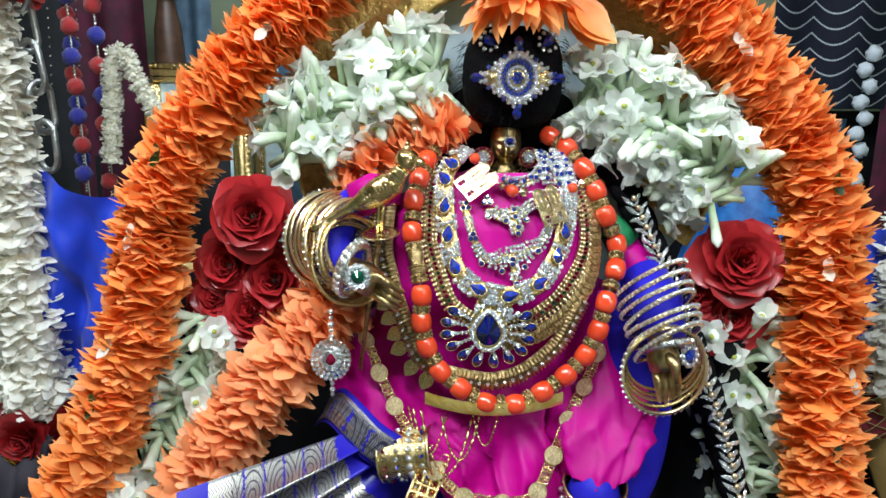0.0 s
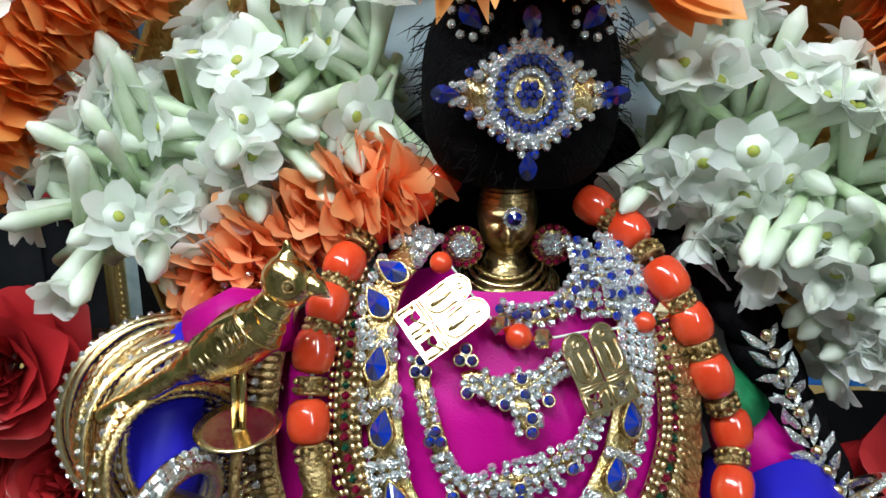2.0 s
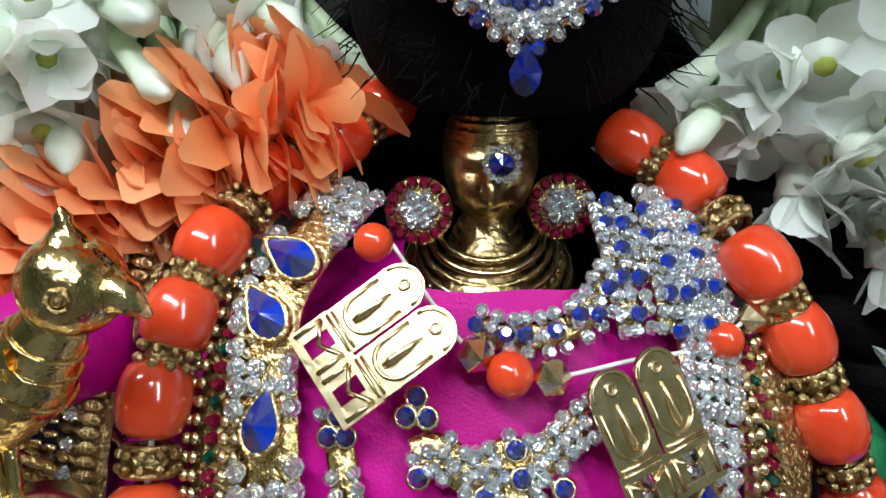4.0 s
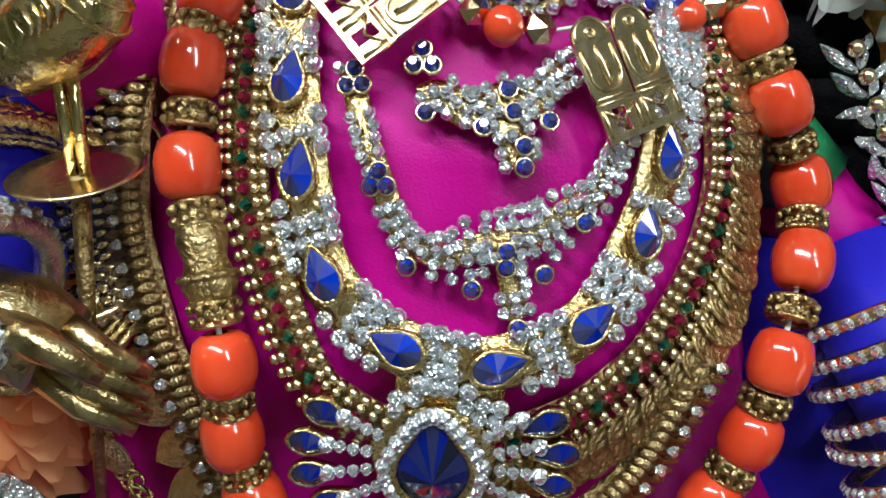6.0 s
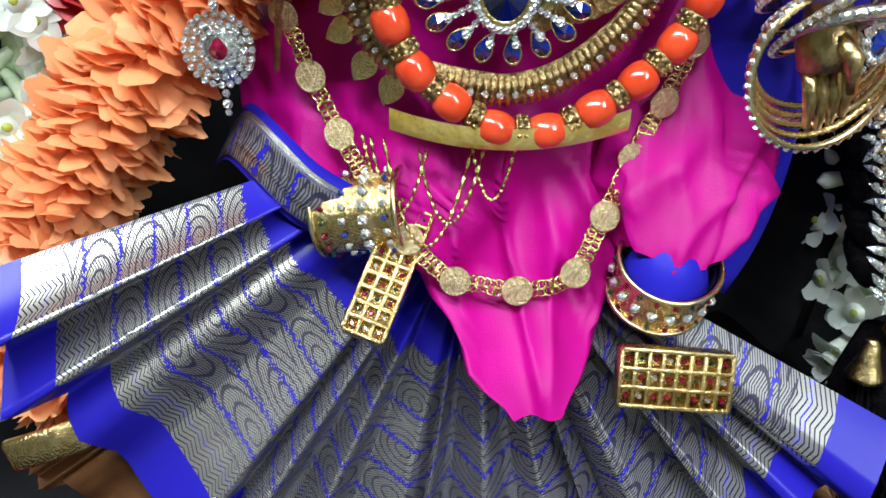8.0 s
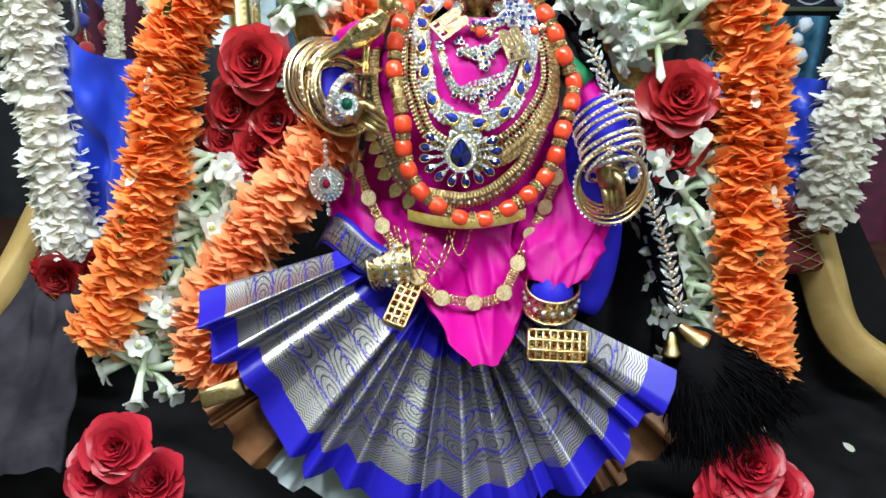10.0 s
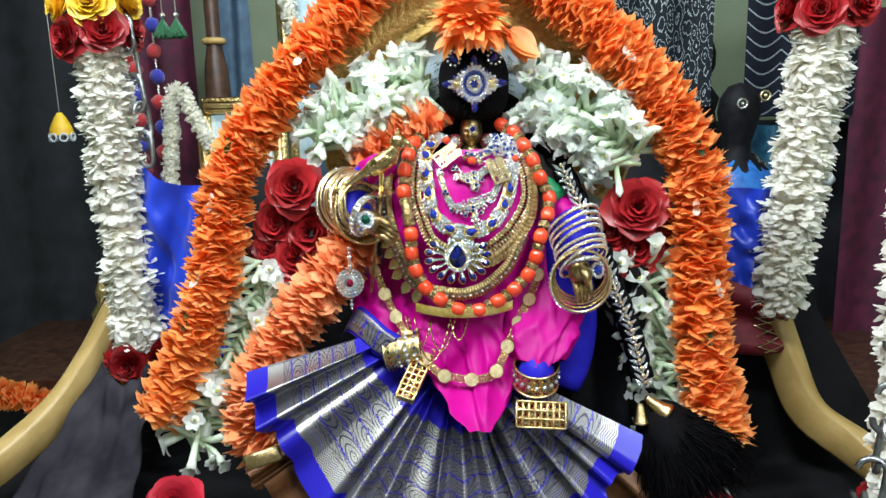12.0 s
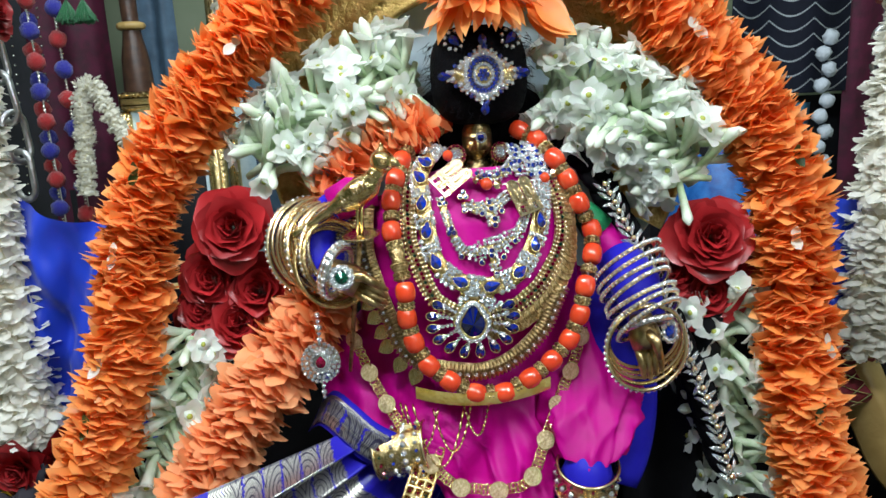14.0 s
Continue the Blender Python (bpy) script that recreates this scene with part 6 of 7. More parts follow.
garland("peach_garland", [(-0.070, 0.578, 1.325), (-0.099, 0.570, 1.296), (-0.135, 0.562, 1.251), (-0.171, 0.550, 1.200), (-0.195, 0.540, 1.158), (-0.201, 0.530, 1.125), (-0.190, 0.524, 1.100)], PEACH_RINGS, 0.011, PEACH, 0.0046, "thick garland of soft peach orange petals", "orange garlands", scale=0.92)
garland("shoulder_flowers", [(-0.085, 0.610, 1.402), (-0.055, 0.606, 1.422), (-0.025, 0.606, 1.443), (0.010, 0.606, 1.458)], SMALL_PEACH, 0.006, PEACH, 0.006, "string of loose peach orange petals over the shoulder", "orange garlands", scale=0.95, category="flower string")
BIG_RINGS = ring_set("petal_whorl", ORANGE, 40, 0.016, 0.034, 0.0135, -0.3, -0.2, 4, spread=0.70, point=1.15)
g_ = thing("crown_flower", (0.055, 0.59, 1.535), "large crown of bright orange petals above the hair", "flower")
for k_ in range(11):
    piece("petal_whorl", BIG_RINGS[k_ % 4], g_, Matrix.Translation((0.056, 0.605, 1.553 + 0.0048 * k_)) @ pose(0, 0, 0, 12 + rng.uniform(-8, 8), rng.uniform(-8, 8), 47 * k_) @ Matrix.Diagonal((1.08 - 0.025 * k_, 1.0 - 0.025 * k_, 1.1 - 0.22 * k_, 1)))
b_ = Build()
b_.ball((0.056, 0.605, 1.575), 0.03, 14, 9)
part("flower_base", b_, ORANGE, g_)
b_ = Build()
for k_ in range(9):
    b_.petal(V(0.102, 0.600, 1.545) + jit(0.008), (0.4 + 0.5 * rng.random(), -0.3, -1 + 0.4 * rng.random()), (0.2, -1, 0.2), 0.036, 0.018, 0.1, 0.25, 5, 1.3)
solo("side_flower", b_, ORANGE, "drooping deep orange petals beside the crown", "flower")

tuberose_garland("tuberose_string", [(-0.004, 0.650, 1.494), (-0.040, 0.640, 1.484), (-0.080, 0.630, 1.464), (-0.113, 0.622, 1.438), (-0.130, 0.614, 1.414)], 0.030, 74, 46, "thick string of white tuberose florets and green buds")
tuberose_garland("tuberose_string", [(0.118, 0.645, 1.478), (0.143, 0.634, 1.472), (0.180, 0.622, 1.454), (0.214, 0.614, 1.424), (0.236, 0.608, 1.396)], 0.036, 86, 44, "thick string of white tuberose florets and green buds")
tuberose_garland("tuberose_string", [(-0.196, 0.602, 1.290), (-0.212, 0.600, 1.228), (-0.244, 0.590, 1.172), (-0.262, 0.566, 1.118), (-0.272, 0.545, 1.075)], 0.032, 92, 10, "long hanging string of white tuberose florets")
tuberose_garland("tuberose_string", [(0.250, 0.606, 1.285), (0.262, 0.604, 1.225), (0.270, 0.598, 1.160), (0.285, 0.575, 1.09), (0.303, 0.540, 1.050)], 0.028, 90, 8, "long hanging string of white tuberose florets in shade")
RL = "deep red velvety rose in full bloom"
for x_, y_, z_, s_ in ((-0.148, 0.588, 1.382, 1.2), (-0.172, 0.600, 1.338, 1.1), (-0.134, 0.596, 1.326, 1.15), (-0.152, 0.592, 1.300, 1.1), (-0.184, 0.604, 1.308, 1.0), (0.236, 0.590, 1.352, 1.25), (0.240, 0.600, 1.306, 1.15), (0.208, 0.604, 1.322, 1.1), (0.256, 0.606, 1.326, 1.05), (0.222, 0.606, 1.284, 1.05)):
    rose((x_, y_, z_), (0.0, -1, 0.25), ROSES, RL, s_ * 0.84, "dark roses beside the statue", True)
for x_, y_, z_, s_ in ((-0.262, 0.458, 1.056, 1.05), (-0.292, 0.468, 1.018, 1.05), (-0.234, 0.464, 1.014, 1.0), (-0.262, 0.45, 1.00, 1.0), (0.301, 0.478, 1.040, 1.1), (0.282, 0.475, 1.012, 1.0), (0.330, 0.48, 1.012, 1.05), (0.306, 0.465, 0.995, 1.0)):
    rose((x_, y_, z_), (0.0, -0.8, 0.7), ROSES_B, "bright crimson rose at the end of the tuberose string", s_ * 0.9, "crimson roses on the seat", True)


def hanging_string(x0, y0, z0, x1, y1, z1, top, bottom):
    g = garland("jasmine_garland", [(x0, y0, z0), ((x0 + x1) / 2, (y0 + y1) / 2, (z0 + z1) / 2), (x1, y1, z1)], JAS_RINGS, 0.024, JCORE, 0.0062, "thick cream jasmine garland hanging beside the swing chain", "jasmine garlands", scale=1.08)
    for zz, meshes, lab, n in ((z0 + 0.020, ROSES, "dark red rose on top of a jasmine garland", 5), (z0 + 0.060, ROSES_Y, "golden yellow rose above red roses", 4)) if top else ():
        for k in range(n):
            a = 2 * math.pi * k / n + 0.4
            rose((x0 + 0.032 * math.cos(a), y0 + 0.032 * math.sin(a), zz + rng.uniform(-0.008, 0.008)), (math.cos(a), math.sin(a) - 0.4, 0.2), meshes, lab, 0.85, "roses on the jasmine garlands")
    for zz, meshes, lab, n in ((z1 - 0.020, ROSES, "dark red rose at the foot of a jasmine garland", 5), (z1 - 0.055, ROSES_Y if bottom == 2 else ROSES, "rose at the foot of a jasmine garland", 4)) if bottom else ():
        for k in range(n):
            a = 2 * math.pi * k / n + 0.9
            rose((x1 + 0.026 * math.cos(a), y1 + 0.026 * math.sin(a), zz + rng.uniform(-0.008, 0.008)), (math.cos(a), math.sin(a) - 0.4, -0.1), meshes, lab, 0.85, "roses on the jasmine garlands")
    return g


hanging_string(-0.418, 0.685, 1.545, -0.403, 0.680, 1.165, True, 2)
hanging_string(0.466, 0.695, 1.545, 0.430, 0.695, 1.215, True, 0)
hanging_string(0.470, 0.450, 1.55, 0.487, 0.470, 1.075, False, 1)
hanging_string(-0.440, 0.330, 1.20, -0.440, 0.340, 1.02, False, 0)


def chain(pts, label, group="swing chains"):
    b = Build()
    R, r, st = 0.0115, 0.0031, 0.0115
    rows = []
    for i in range(25):
        a = 2 * math.pi * i / 24
        e = V(math.cos(a) * R, 0, math.sin(a) * R + math.copysign(st, math.sin(a)))
        o = V(math.cos(a), 0, math.sin(a))
        rows.append([e + o * (r * math.cos(2 * math.pi * k / 7)) + V(0, r * math.sin(2 * math.pi * k / 7), 0) for k in range(7)])
    b.grid(rows, closed=True)
    me = b.mesh("link", STEEL)
    P = spline(pts, 0.0365)
    T = tangents(P)
    g = thing("swing_chain", P[-1], label, "chain", group)
    for i, (p, t) in enumerate(zip(P, T)):
        F = frame_of(V(0.3, -1, 0), t)
        piece("link", me, g, Matrix.Translation(p) @ Matrix((F.col[0], -F.col[2], F.col[1])).transposed().to_4x4() @ pose(0, 0, 0, 0, 0, 38 if i % 2 else -52))
    return g


chain([V(-0.392, 0.690, 1.75), V(-0.382, 0.690, 1.545), V(-0.374, 0.692, 1.46), V(-0.376, 0.696, 1.40)], "steel link chain of the swing beside the jasmine")
chain([V(0.440, 0.720, 1.75), V(0.442, 0.716, 1.55), V(0.446, 0.710, 1.36)], "steel link chain of the swing beside the jasmine")
chain([V(0.440, 0.400, 1.60), V(0.4275, 0.400, 1.42), V(0.4290, 0.400, 1.345), V(0.4300, 0.402, 1.225), V(0.4150, 0.405, 1.105), V(0.4080, 0.41, 1.03)], "steel link chain in front of a jasmine garland")
chain([V(-0.400, 0.31, 1.40), V(-0.402, 0.32, 1.2), V(-0.405, 0.33, 1.05)], "steel link chain in front of a jasmine garland")

# ---- gold arch and panel behind ----
g_ = thing("gold_arch", (0.055, 0.672, 1.30), "embossed gold arch with leaf scrolls behind the statue", "arch")
b_ = Build()
rows_ = []
for i_ in range(49):
    a_ = math.radians(-30 + 240 * i_ / 48)
    e_ = V(math.cos(a_), 0, math.sin(a_))
    rows_.append([V(0.055, 0.672, 1.44) + e_ * R_ + V(0, y_, 0) for R_, y_ in ((0.124, 0.006), (0.124, -0.004), (0.128, -0.006), (0.133, -0.002), (0.155, -0.005), (0.180, -0.002), (0.186, -0.007), (0.191, -0.003), (0.191, 0.006))])
b_.grid(rows_)
part("band", b_, ARCH_GOLD, g_)
b_ = Build()
for i_ in range(62):
    a_ = math.radians(-30 + 240 * i_ / 61)
    e_, t_ = V(math.cos(a_), 0, math.sin(a_)), V(-math.sin(a_), 0, math.cos(a_))
    for s_ in (-1, 1):
        b_.petal(V(0.055, 0.666, 1.44) + e_ * (0.157 + 0.003 * s_), t_ * (1 if i_ < 31 else -1) + e_ * s_ * 0.8, (0, -1, 0), 0.022, 0.010, 0.15, -0.35, 4, 1.4)
part("leaf_scroll", b_, ARCH_GOLD, g_, "raised gold leaves")
b_ = Build()
b_.lathe(V(0.055, 0.690, 1.44), frame_of((0, -1, 0)), [(0.0005, 0.0), (0.185, 0.0), (0.187, -0.004), (0.0005, -0.006)], 48)
part("panel", b_, PALE_BLUE, g_, "pale blue panel inside the arch")

# ---- swing, cloths and seat ----
g_ = thing("swing", (0, 0.62, 0.9), "carved gold-painted wooden swing with curved arms", "swing")


def board(pts, wide, tall):
    P = spline(pts, 0.012)
    T = tangents(P)
    b = Build()
    R = []
    for i, (p, t) in enumerate(zip(P, T)):
        up = V(0, 0, 1) - t * t.z
        up.normalize()
        s = t.cross(up).normalized()
        w = wide * (1 + 0.12 * math.sin(i * 0.35))
        R.append([p + s * (x * w) + up * (y * tall) for x, y in ((-0.5, -0.75), (-0.5, 0.12), (-0.38, 0.22), (0.38, 0.22), (0.5, 0.12), (0.5, -0.75), (0.38, -0.85), (-0.38, -0.85))])
    b.grid(R, closed=True)
    n = len(b.v)
    b.f.append(tuple(reversed(range(8))))
    b.f.append(tuple(range(n - 8, n)))
    return b


part("arm", board([V(-0.448, 0.765, 1.235), V(-0.468, 0.745, 1.205), V(-0.492, 0.705, 1.145), V(-0.522, 0.650, 1.085), V(-0.560, 0.58, 1.045), V(-0.578, 0.54, 1.035)], 0.030, 0.040), WOOD, g_)
part("arm", board([V(0.428, 0.765, 1.235), V(0.440, 0.735, 1.205), V(0.456, 0.705, 1.150), V(0.480, 0.680, 1.085), V(0.525, 0.66, 1.050), V(0.556, 0.62, 1.03)], 0.030, 0.040), WOOD, g_)
b_ = Build()
b_.box((0, 0.60, 0.925), Matrix.Identity(3), 1.22, 0.50, 0.05, 0.2)
part("seat", b_, WOOD, g_)
b_ = Build()
b_.box((0, 0.80, 1.10), Matrix.Identity(3), 0.92, 0.03, 0.36, 0.2)
part("backrest", b_, WOOD, g_)
for x_ in (-0.575, 0.575):
    for y_ in (0.42, 0.78):
        b_ = Build()
        b_.tube([V(x_, y_, 0.95), V(x_, y_, 0.6), V(x_, y_, 0.0)], [0.03, 0.025, 0.03], 12)
        part("leg", b_, WOOD, g_)


def cloth(name, fn, nu, nv, material, label, category="cloth", uvs=False):
    b = Build()
    rows = [[fn(i / nu, j / nv) for i in range(nu + 1)] for j in range(nv + 1)]
    b.grid(rows, uv=[(i / nu, j / nv) for j in range(nv + 1) for i in range(nu + 1)] if uvs else None)
    back = [[p + V(0, 0.003, -0.001) for p in r] for r in rows]
    b.grid(back[::-1], uv=[(i / nu, j / nv) for j in range(nv, -1, -1) for i in range(nu + 1)] if uvs else None)
    return solo(name, b, material, label, category)


def wrinkle(p, s, k):
    return noise.noise(Vector(p) * k) * s


def seat_cloth(u, v):
    x = -0.62 + 1.24 * u
    if v < 0.45:
        f = v / 0.45
        y, z = 0.775 - 0.05 * f, 1.29 - 0.30 * f
    else:
        f = (v - 0.45) / 0.55
        y, z = 0.725 - 0.40 * f, 0.99 - 0.035 * f
    w = wrinkle((x, y, z), 0.018, 9)
    return V(x * (0.72 + 0.28 * min(1, v / 0.45)), y + w * 0.6, z + w * 0.6)


cloth("seat_cloth", seat_cloth, 90, 60, BLACK_CLOTH, "black velvet cloth spread over the swing seat")
cloth("grey_cloth", lambda u, v: V(-0.455 + 0.17 * u * (0.35 + 0.65 * v) - 0.03 * v, 0.735 - 0.02 * u - 0.27 * v + wrinkle((u, v, 0), 0.02, 5), 1.17 - 0.155 * v + 0.02 * u * v + wrinkle((u, v, 2), 0.015, 6)), 24, 30, GREY_SATIN, "dark grey satin cloth folded over the arm of the swing")
cloth("blue_cloth", lambda u, v: V(-0.383 + 0.115 * u - 0.012 * v, 0.700 - 0.012 * abs(math.sin(5 * u + 3 * v)) - 0.010 * abs(math.sin(9 * u * v + 4 * u + 1)) + wrinkle((u * 2, v * 2, 1), 0.012, 3), 1.402 - 0.014 * u - 0.02 * math.sin(3 * u) - 0.235 * v), 36, 50, BLUE_SATIN, "bright blue satin cloth hung over the swing back")
cloth("blue_cloth", lambda u, v: V(0.345 + 0.095 * u, 0.706 - 0.008 * math.sin(7 * u + 2 * v + 1) + wrinkle((u * 2, v * 2, 4), 0.012, 3), 1.362 - 0.008 * u - 0.125 * v), 30, 36, BLUE_SATIN, "bright blue satin cloth hung over the swing back")
net_ = cloth("maroon_cloth", lambda u, v: V(0.348 + 0.105 * u, 0.700 - 0.010 * math.sin(9 * v) + 0.006 * math.sin(8 * u), 1.250 - 0.105 * v - 0.035 * u * (1 - v)), 26, 26, MAROON, "maroon cloth with a gold net border")
b_ = Build()
for k_ in range(11):
    for s_ in (1, -1):
        pts_ = []
        for j_ in range(9):
            v_ = (k_ / 10) * 1.3 - 0.15 + s_ * 0.15 * (j_ / 8 - 0.5)
            u_ = 0.55 + 0.36 * j_ / 8
            if 0.06 < v_ < 0.94:
                pts_.append(V(0.348 + 0.105 * u_, 0.697 - 0.010 * math.sin(9 * v_) + 0.006 * math.sin(8 * u_), 1.250 - 0.105 * v_ - 0.035 * u_ * (1 - v_)))
        if len(pts_) > 2:
            b_.tube(pts_, 0.0008, 4)
net_part = new("net_border", b_.mesh("net_border", GOLD_PALE, tuple(net_.location)))
net_part.parent = net_
tagged(net_part, "gold net threads")
cloth("dark_drape", lambda u, v: V(0.165 + 0.085 * u, 0.590 - 0.012 * math.sin(9 * u + 2 * v), 1.30 - 0.21 * v + 0.01 * math.sin(5 * u)), 26, 36, BLACK_CLOTH, "black cloth behind the braid")
g_ = thing("foot_ornament", (-0.17, 0.475, 1.085), "narrow gold brocade end of the underskirt", "ornament")
b_ = Build()
b_.box((-0.168, 0.468, 1.108), frame_of((0.1, -1, 0.3), (-0.3, 0, 1)), 0.040, 0.017, 0.006, 0.3)
part("gold_edge", b_, GOLD, g_)
for k_, (x_, y_, z_) in enumerate(((-0.40, 0.56, 1.024), (-0.375, 0.55, 1.018), (-0.335, 0.53, 1.012), (0.43, 0.56, 1.010), (0.40, 0.5, 0.99))):
    b_ = Build()
    b_.petal((x_, y_ - 0.02, z_ + 0.006), (1 - 0.4 * k_, 0.3, 0.05), (0, -0.5, 0.8), 0.013, 0.007, 0.2, 0.3)
    solo("fallen_petal", b_, JASMINE, "fallen white petal on the black cloth", "petal", "fallen petals")
b_ = Build()
b_.tube(spline([V(0.318, 0.525, 1.115), V(0.322, 0.515, 1.07), V(0.336, 0.50, 1.03), V(0.352, 0.49, 0.992)], 0.005), 0.0018, 6)
solo("cotton_string", b_, THREAD, "loose white cotton string under the orange garland", "string")


# ---- the shelf and hangings behind ----
def BX(px):
    return -0.07 + (px - 784) / 690


def BZ(py):
    return 1.11 + (441 - py) / 680


def back_cloth(name, px0, px1, py0, py1, y, material, label, waves=6, amp=0.012):
    k = (y + 0.17) / 1.92
    x0, x1, z0, z1 = [0.06 + (BX(p) - 0.06) * k for p in (px0, px1)] + [1.49 + (BZ(p) - 1.49) * k for p in (py0, py1)]
    return cloth(name, lambda u, v: V(x0 + (x1 - x0) * u, y - amp * math.sin(waves * math.pi * u + 2 * v), z0 + (z1 - z0) * v), 48, 12, material, label, "hanging cloth", True)


TEAL = mat("teal_cloth", (0.01, 0.06, 0.12), (0.02, 0.13, 0.22), 40, 0.6, bump=0.3, bscale=200)
SLATE = mat("slate_blue_cloth", (0.03, 0.06, 0.10), (0.06, 0.11, 0.17), 30, 0.7, bump=0.2, bscale=200)
DARK_CLOTH = mat("dark_backdrop_cloth", (0.004, 0.005, 0.008), (0.018, 0.018, 0.026), 14, 0.8, bump=0.3, bscale=90)
DARK_DOLL = mat("dark_lacquer", (0.004, 0.004, 0.006), (0.010, 0.009, 0.012), 60, 0.6, spec=0.15)
DOLL_BLUE = mat("doll_blue_silk", (0.005, 0.07, 0.30), (0.02, 0.16, 0.50), 40, 0.45, bump=0.3, bscale=200)
WINE = mat("wine_cloth", (0.05, 0.004, 0.02), (0.11, 0.008, 0.04), 30, 0.7, bump=0.3, bscale=200)
back_cloth("backdrop_cloth", -420, 185, -150, 1400, 2.10, DARK_CLOTH, "very dark cloth hung behind the shelf", 9)
back_cloth("backdrop_cloth", 1080, 2100, 240, 1400, 2.12, DARK_CLOTH, "very dark cloth hung behind the shelf", 9)
back_cloth("backdrop_cloth", 150, 1120, 330, 1400, 2.16, DARK_CLOTH, "very dark cloth hung behind the shelf", 9)
back_cloth("brown_cloth", 120, 322, -220, 420, 2.14, WINE, "dark wine brown cloth hung in folds", 6)
back_cloth("slate_cloth", 366, 428, -150, 420, 2.02, SLATE, "slate blue cloth hung in folds", 3)
back_cloth("sequin_cloth", 1085, 1252, -200, 215, 1.95, VINE, "black cloth with curling silver sequin vines", 4)
back_cloth("beaded_cloth", 1308, 1500, -200, 235, 1.95, SCALLOP, "black cloth with swags of silver beads", 3)
back_cloth("wine_cloth", 1490, 1750, 60, 700, 1.98, WINE, "wine red cloth in folds", 5)
back_cloth("teal_cloth", 1290, 1440, 250, 560, 1.92, TEAL, "teal doll skirt cloth in folds", 5, 0.02)
slab("shelf_top", -1.5, 1.6, 1.55, 2.2, 0.72, 0.76, DARK_WOOD, "dark wooden shelf behind the swing", "")


def pom_string(px, y, start, n, first, label):
    x = BX(px)
    g = thing("pompom_string", (x, y, 1.15), label, "pompom string", "pompom strings")
    b = Build()
    b.tube([V(x, y, 2.6), V(x, y, 1.7), V(x + 0.01, y, 1.15)], 0.0015, 5)
    part("string", b, THREAD, g)
    for k in range(n):
        z = start - 0.068 * k
        b = Build()
        rr = random.Random(k + px)
        b.ball((x + 0.003 * (k % 2), y, z), 0.0200, 12, 8)
        b.v = [tuple(Vector(p) + Vector((rr.uniform(-1, 1), rr.uniform(-1, 1), rr.uniform(-1, 1))) * 0.002) for p in b.v]
        part("pompom", b, POM_RED if (k + first) % 2 else POM_BLUE, g)
        for j in range(3):
            b = Build()
            b.ball((x + 0.003, y, z - 0.026 - 0.008 * j), 0.0038, 8, 6)
            part("silver_bead", b, SILVER, g)


pom_string(205, 1.74, 1.78, 9, 0, "string of red and blue wool pompoms with silver beads")
pom_string(240, 1.76, 1.76, 9, 1, "string of red and blue wool pompoms with silver beads")
pom_string(182, 1.80, 1.74, 8, 1, "string of red and blue wool pompoms with silver beads")
for px_ in (266, 292):
    g_ = thing("green_tassel", (BX(px_), 1.75, BZ(60)), "fluffy green wool tassel with silver cap", "tassel", "green tassels")
    b_ = Build()
    for k_ in range(160):
        d_ = V(rng.uniform(-0.45, 0.45), rng.uniform(-0.45, 0.45), -1).normalized()
        o_ = V(BX(px_), 1.75, BZ(35))
        b_.tube([o_, o_ + d_ * 0.025, o_ + d_ * rng.uniform(0.045, 0.055) + jit(0.004)], [0.002, 0.003, 0.0015], 4, False)
    part("yarn", b_, POM_GREEN, g_, kind="stuff")
    b_ = Build()
    b_.ball((BX(px_), 1.75, BZ(30)), 0.008, 10, 7)
    part("cap", b_, SILVER, g_)
    b_ = Build()
    b_.tube([V(BX(px_), 1.75, BZ(30)), V(BX(px_), 1.75, 2.6)], 0.001, 4)
    part("string", b_, THREAD, g_)
g_ = thing("turned_pillar", (BX(306), 1.95, 0.76), "dark turned wooden pillar with gold rings", "pillar")
b_ = Build()
b_.lathe((BX(306), 1.95, 0), Matrix.Identity(3), [(0.04, 0.76), (0.04, 1.3), (0.030, 1.34), (0.036, 1.40), (0.038, 1.5), (0.034, 1.58), (0.026, 1.62), (0.02, 1.66), (0.022, 1.9), (0.03, 2.6)], 18)
part("shaft", b_, DARK_WOOD, g_)
for z_ in (1.66,):
    b_ = Build()
    b_.ring((BX(306), 1.95, z_), (0, 0, 1), 0.026, 0.010, 20, 8)
    part("ring", b_, WOOD, g_)


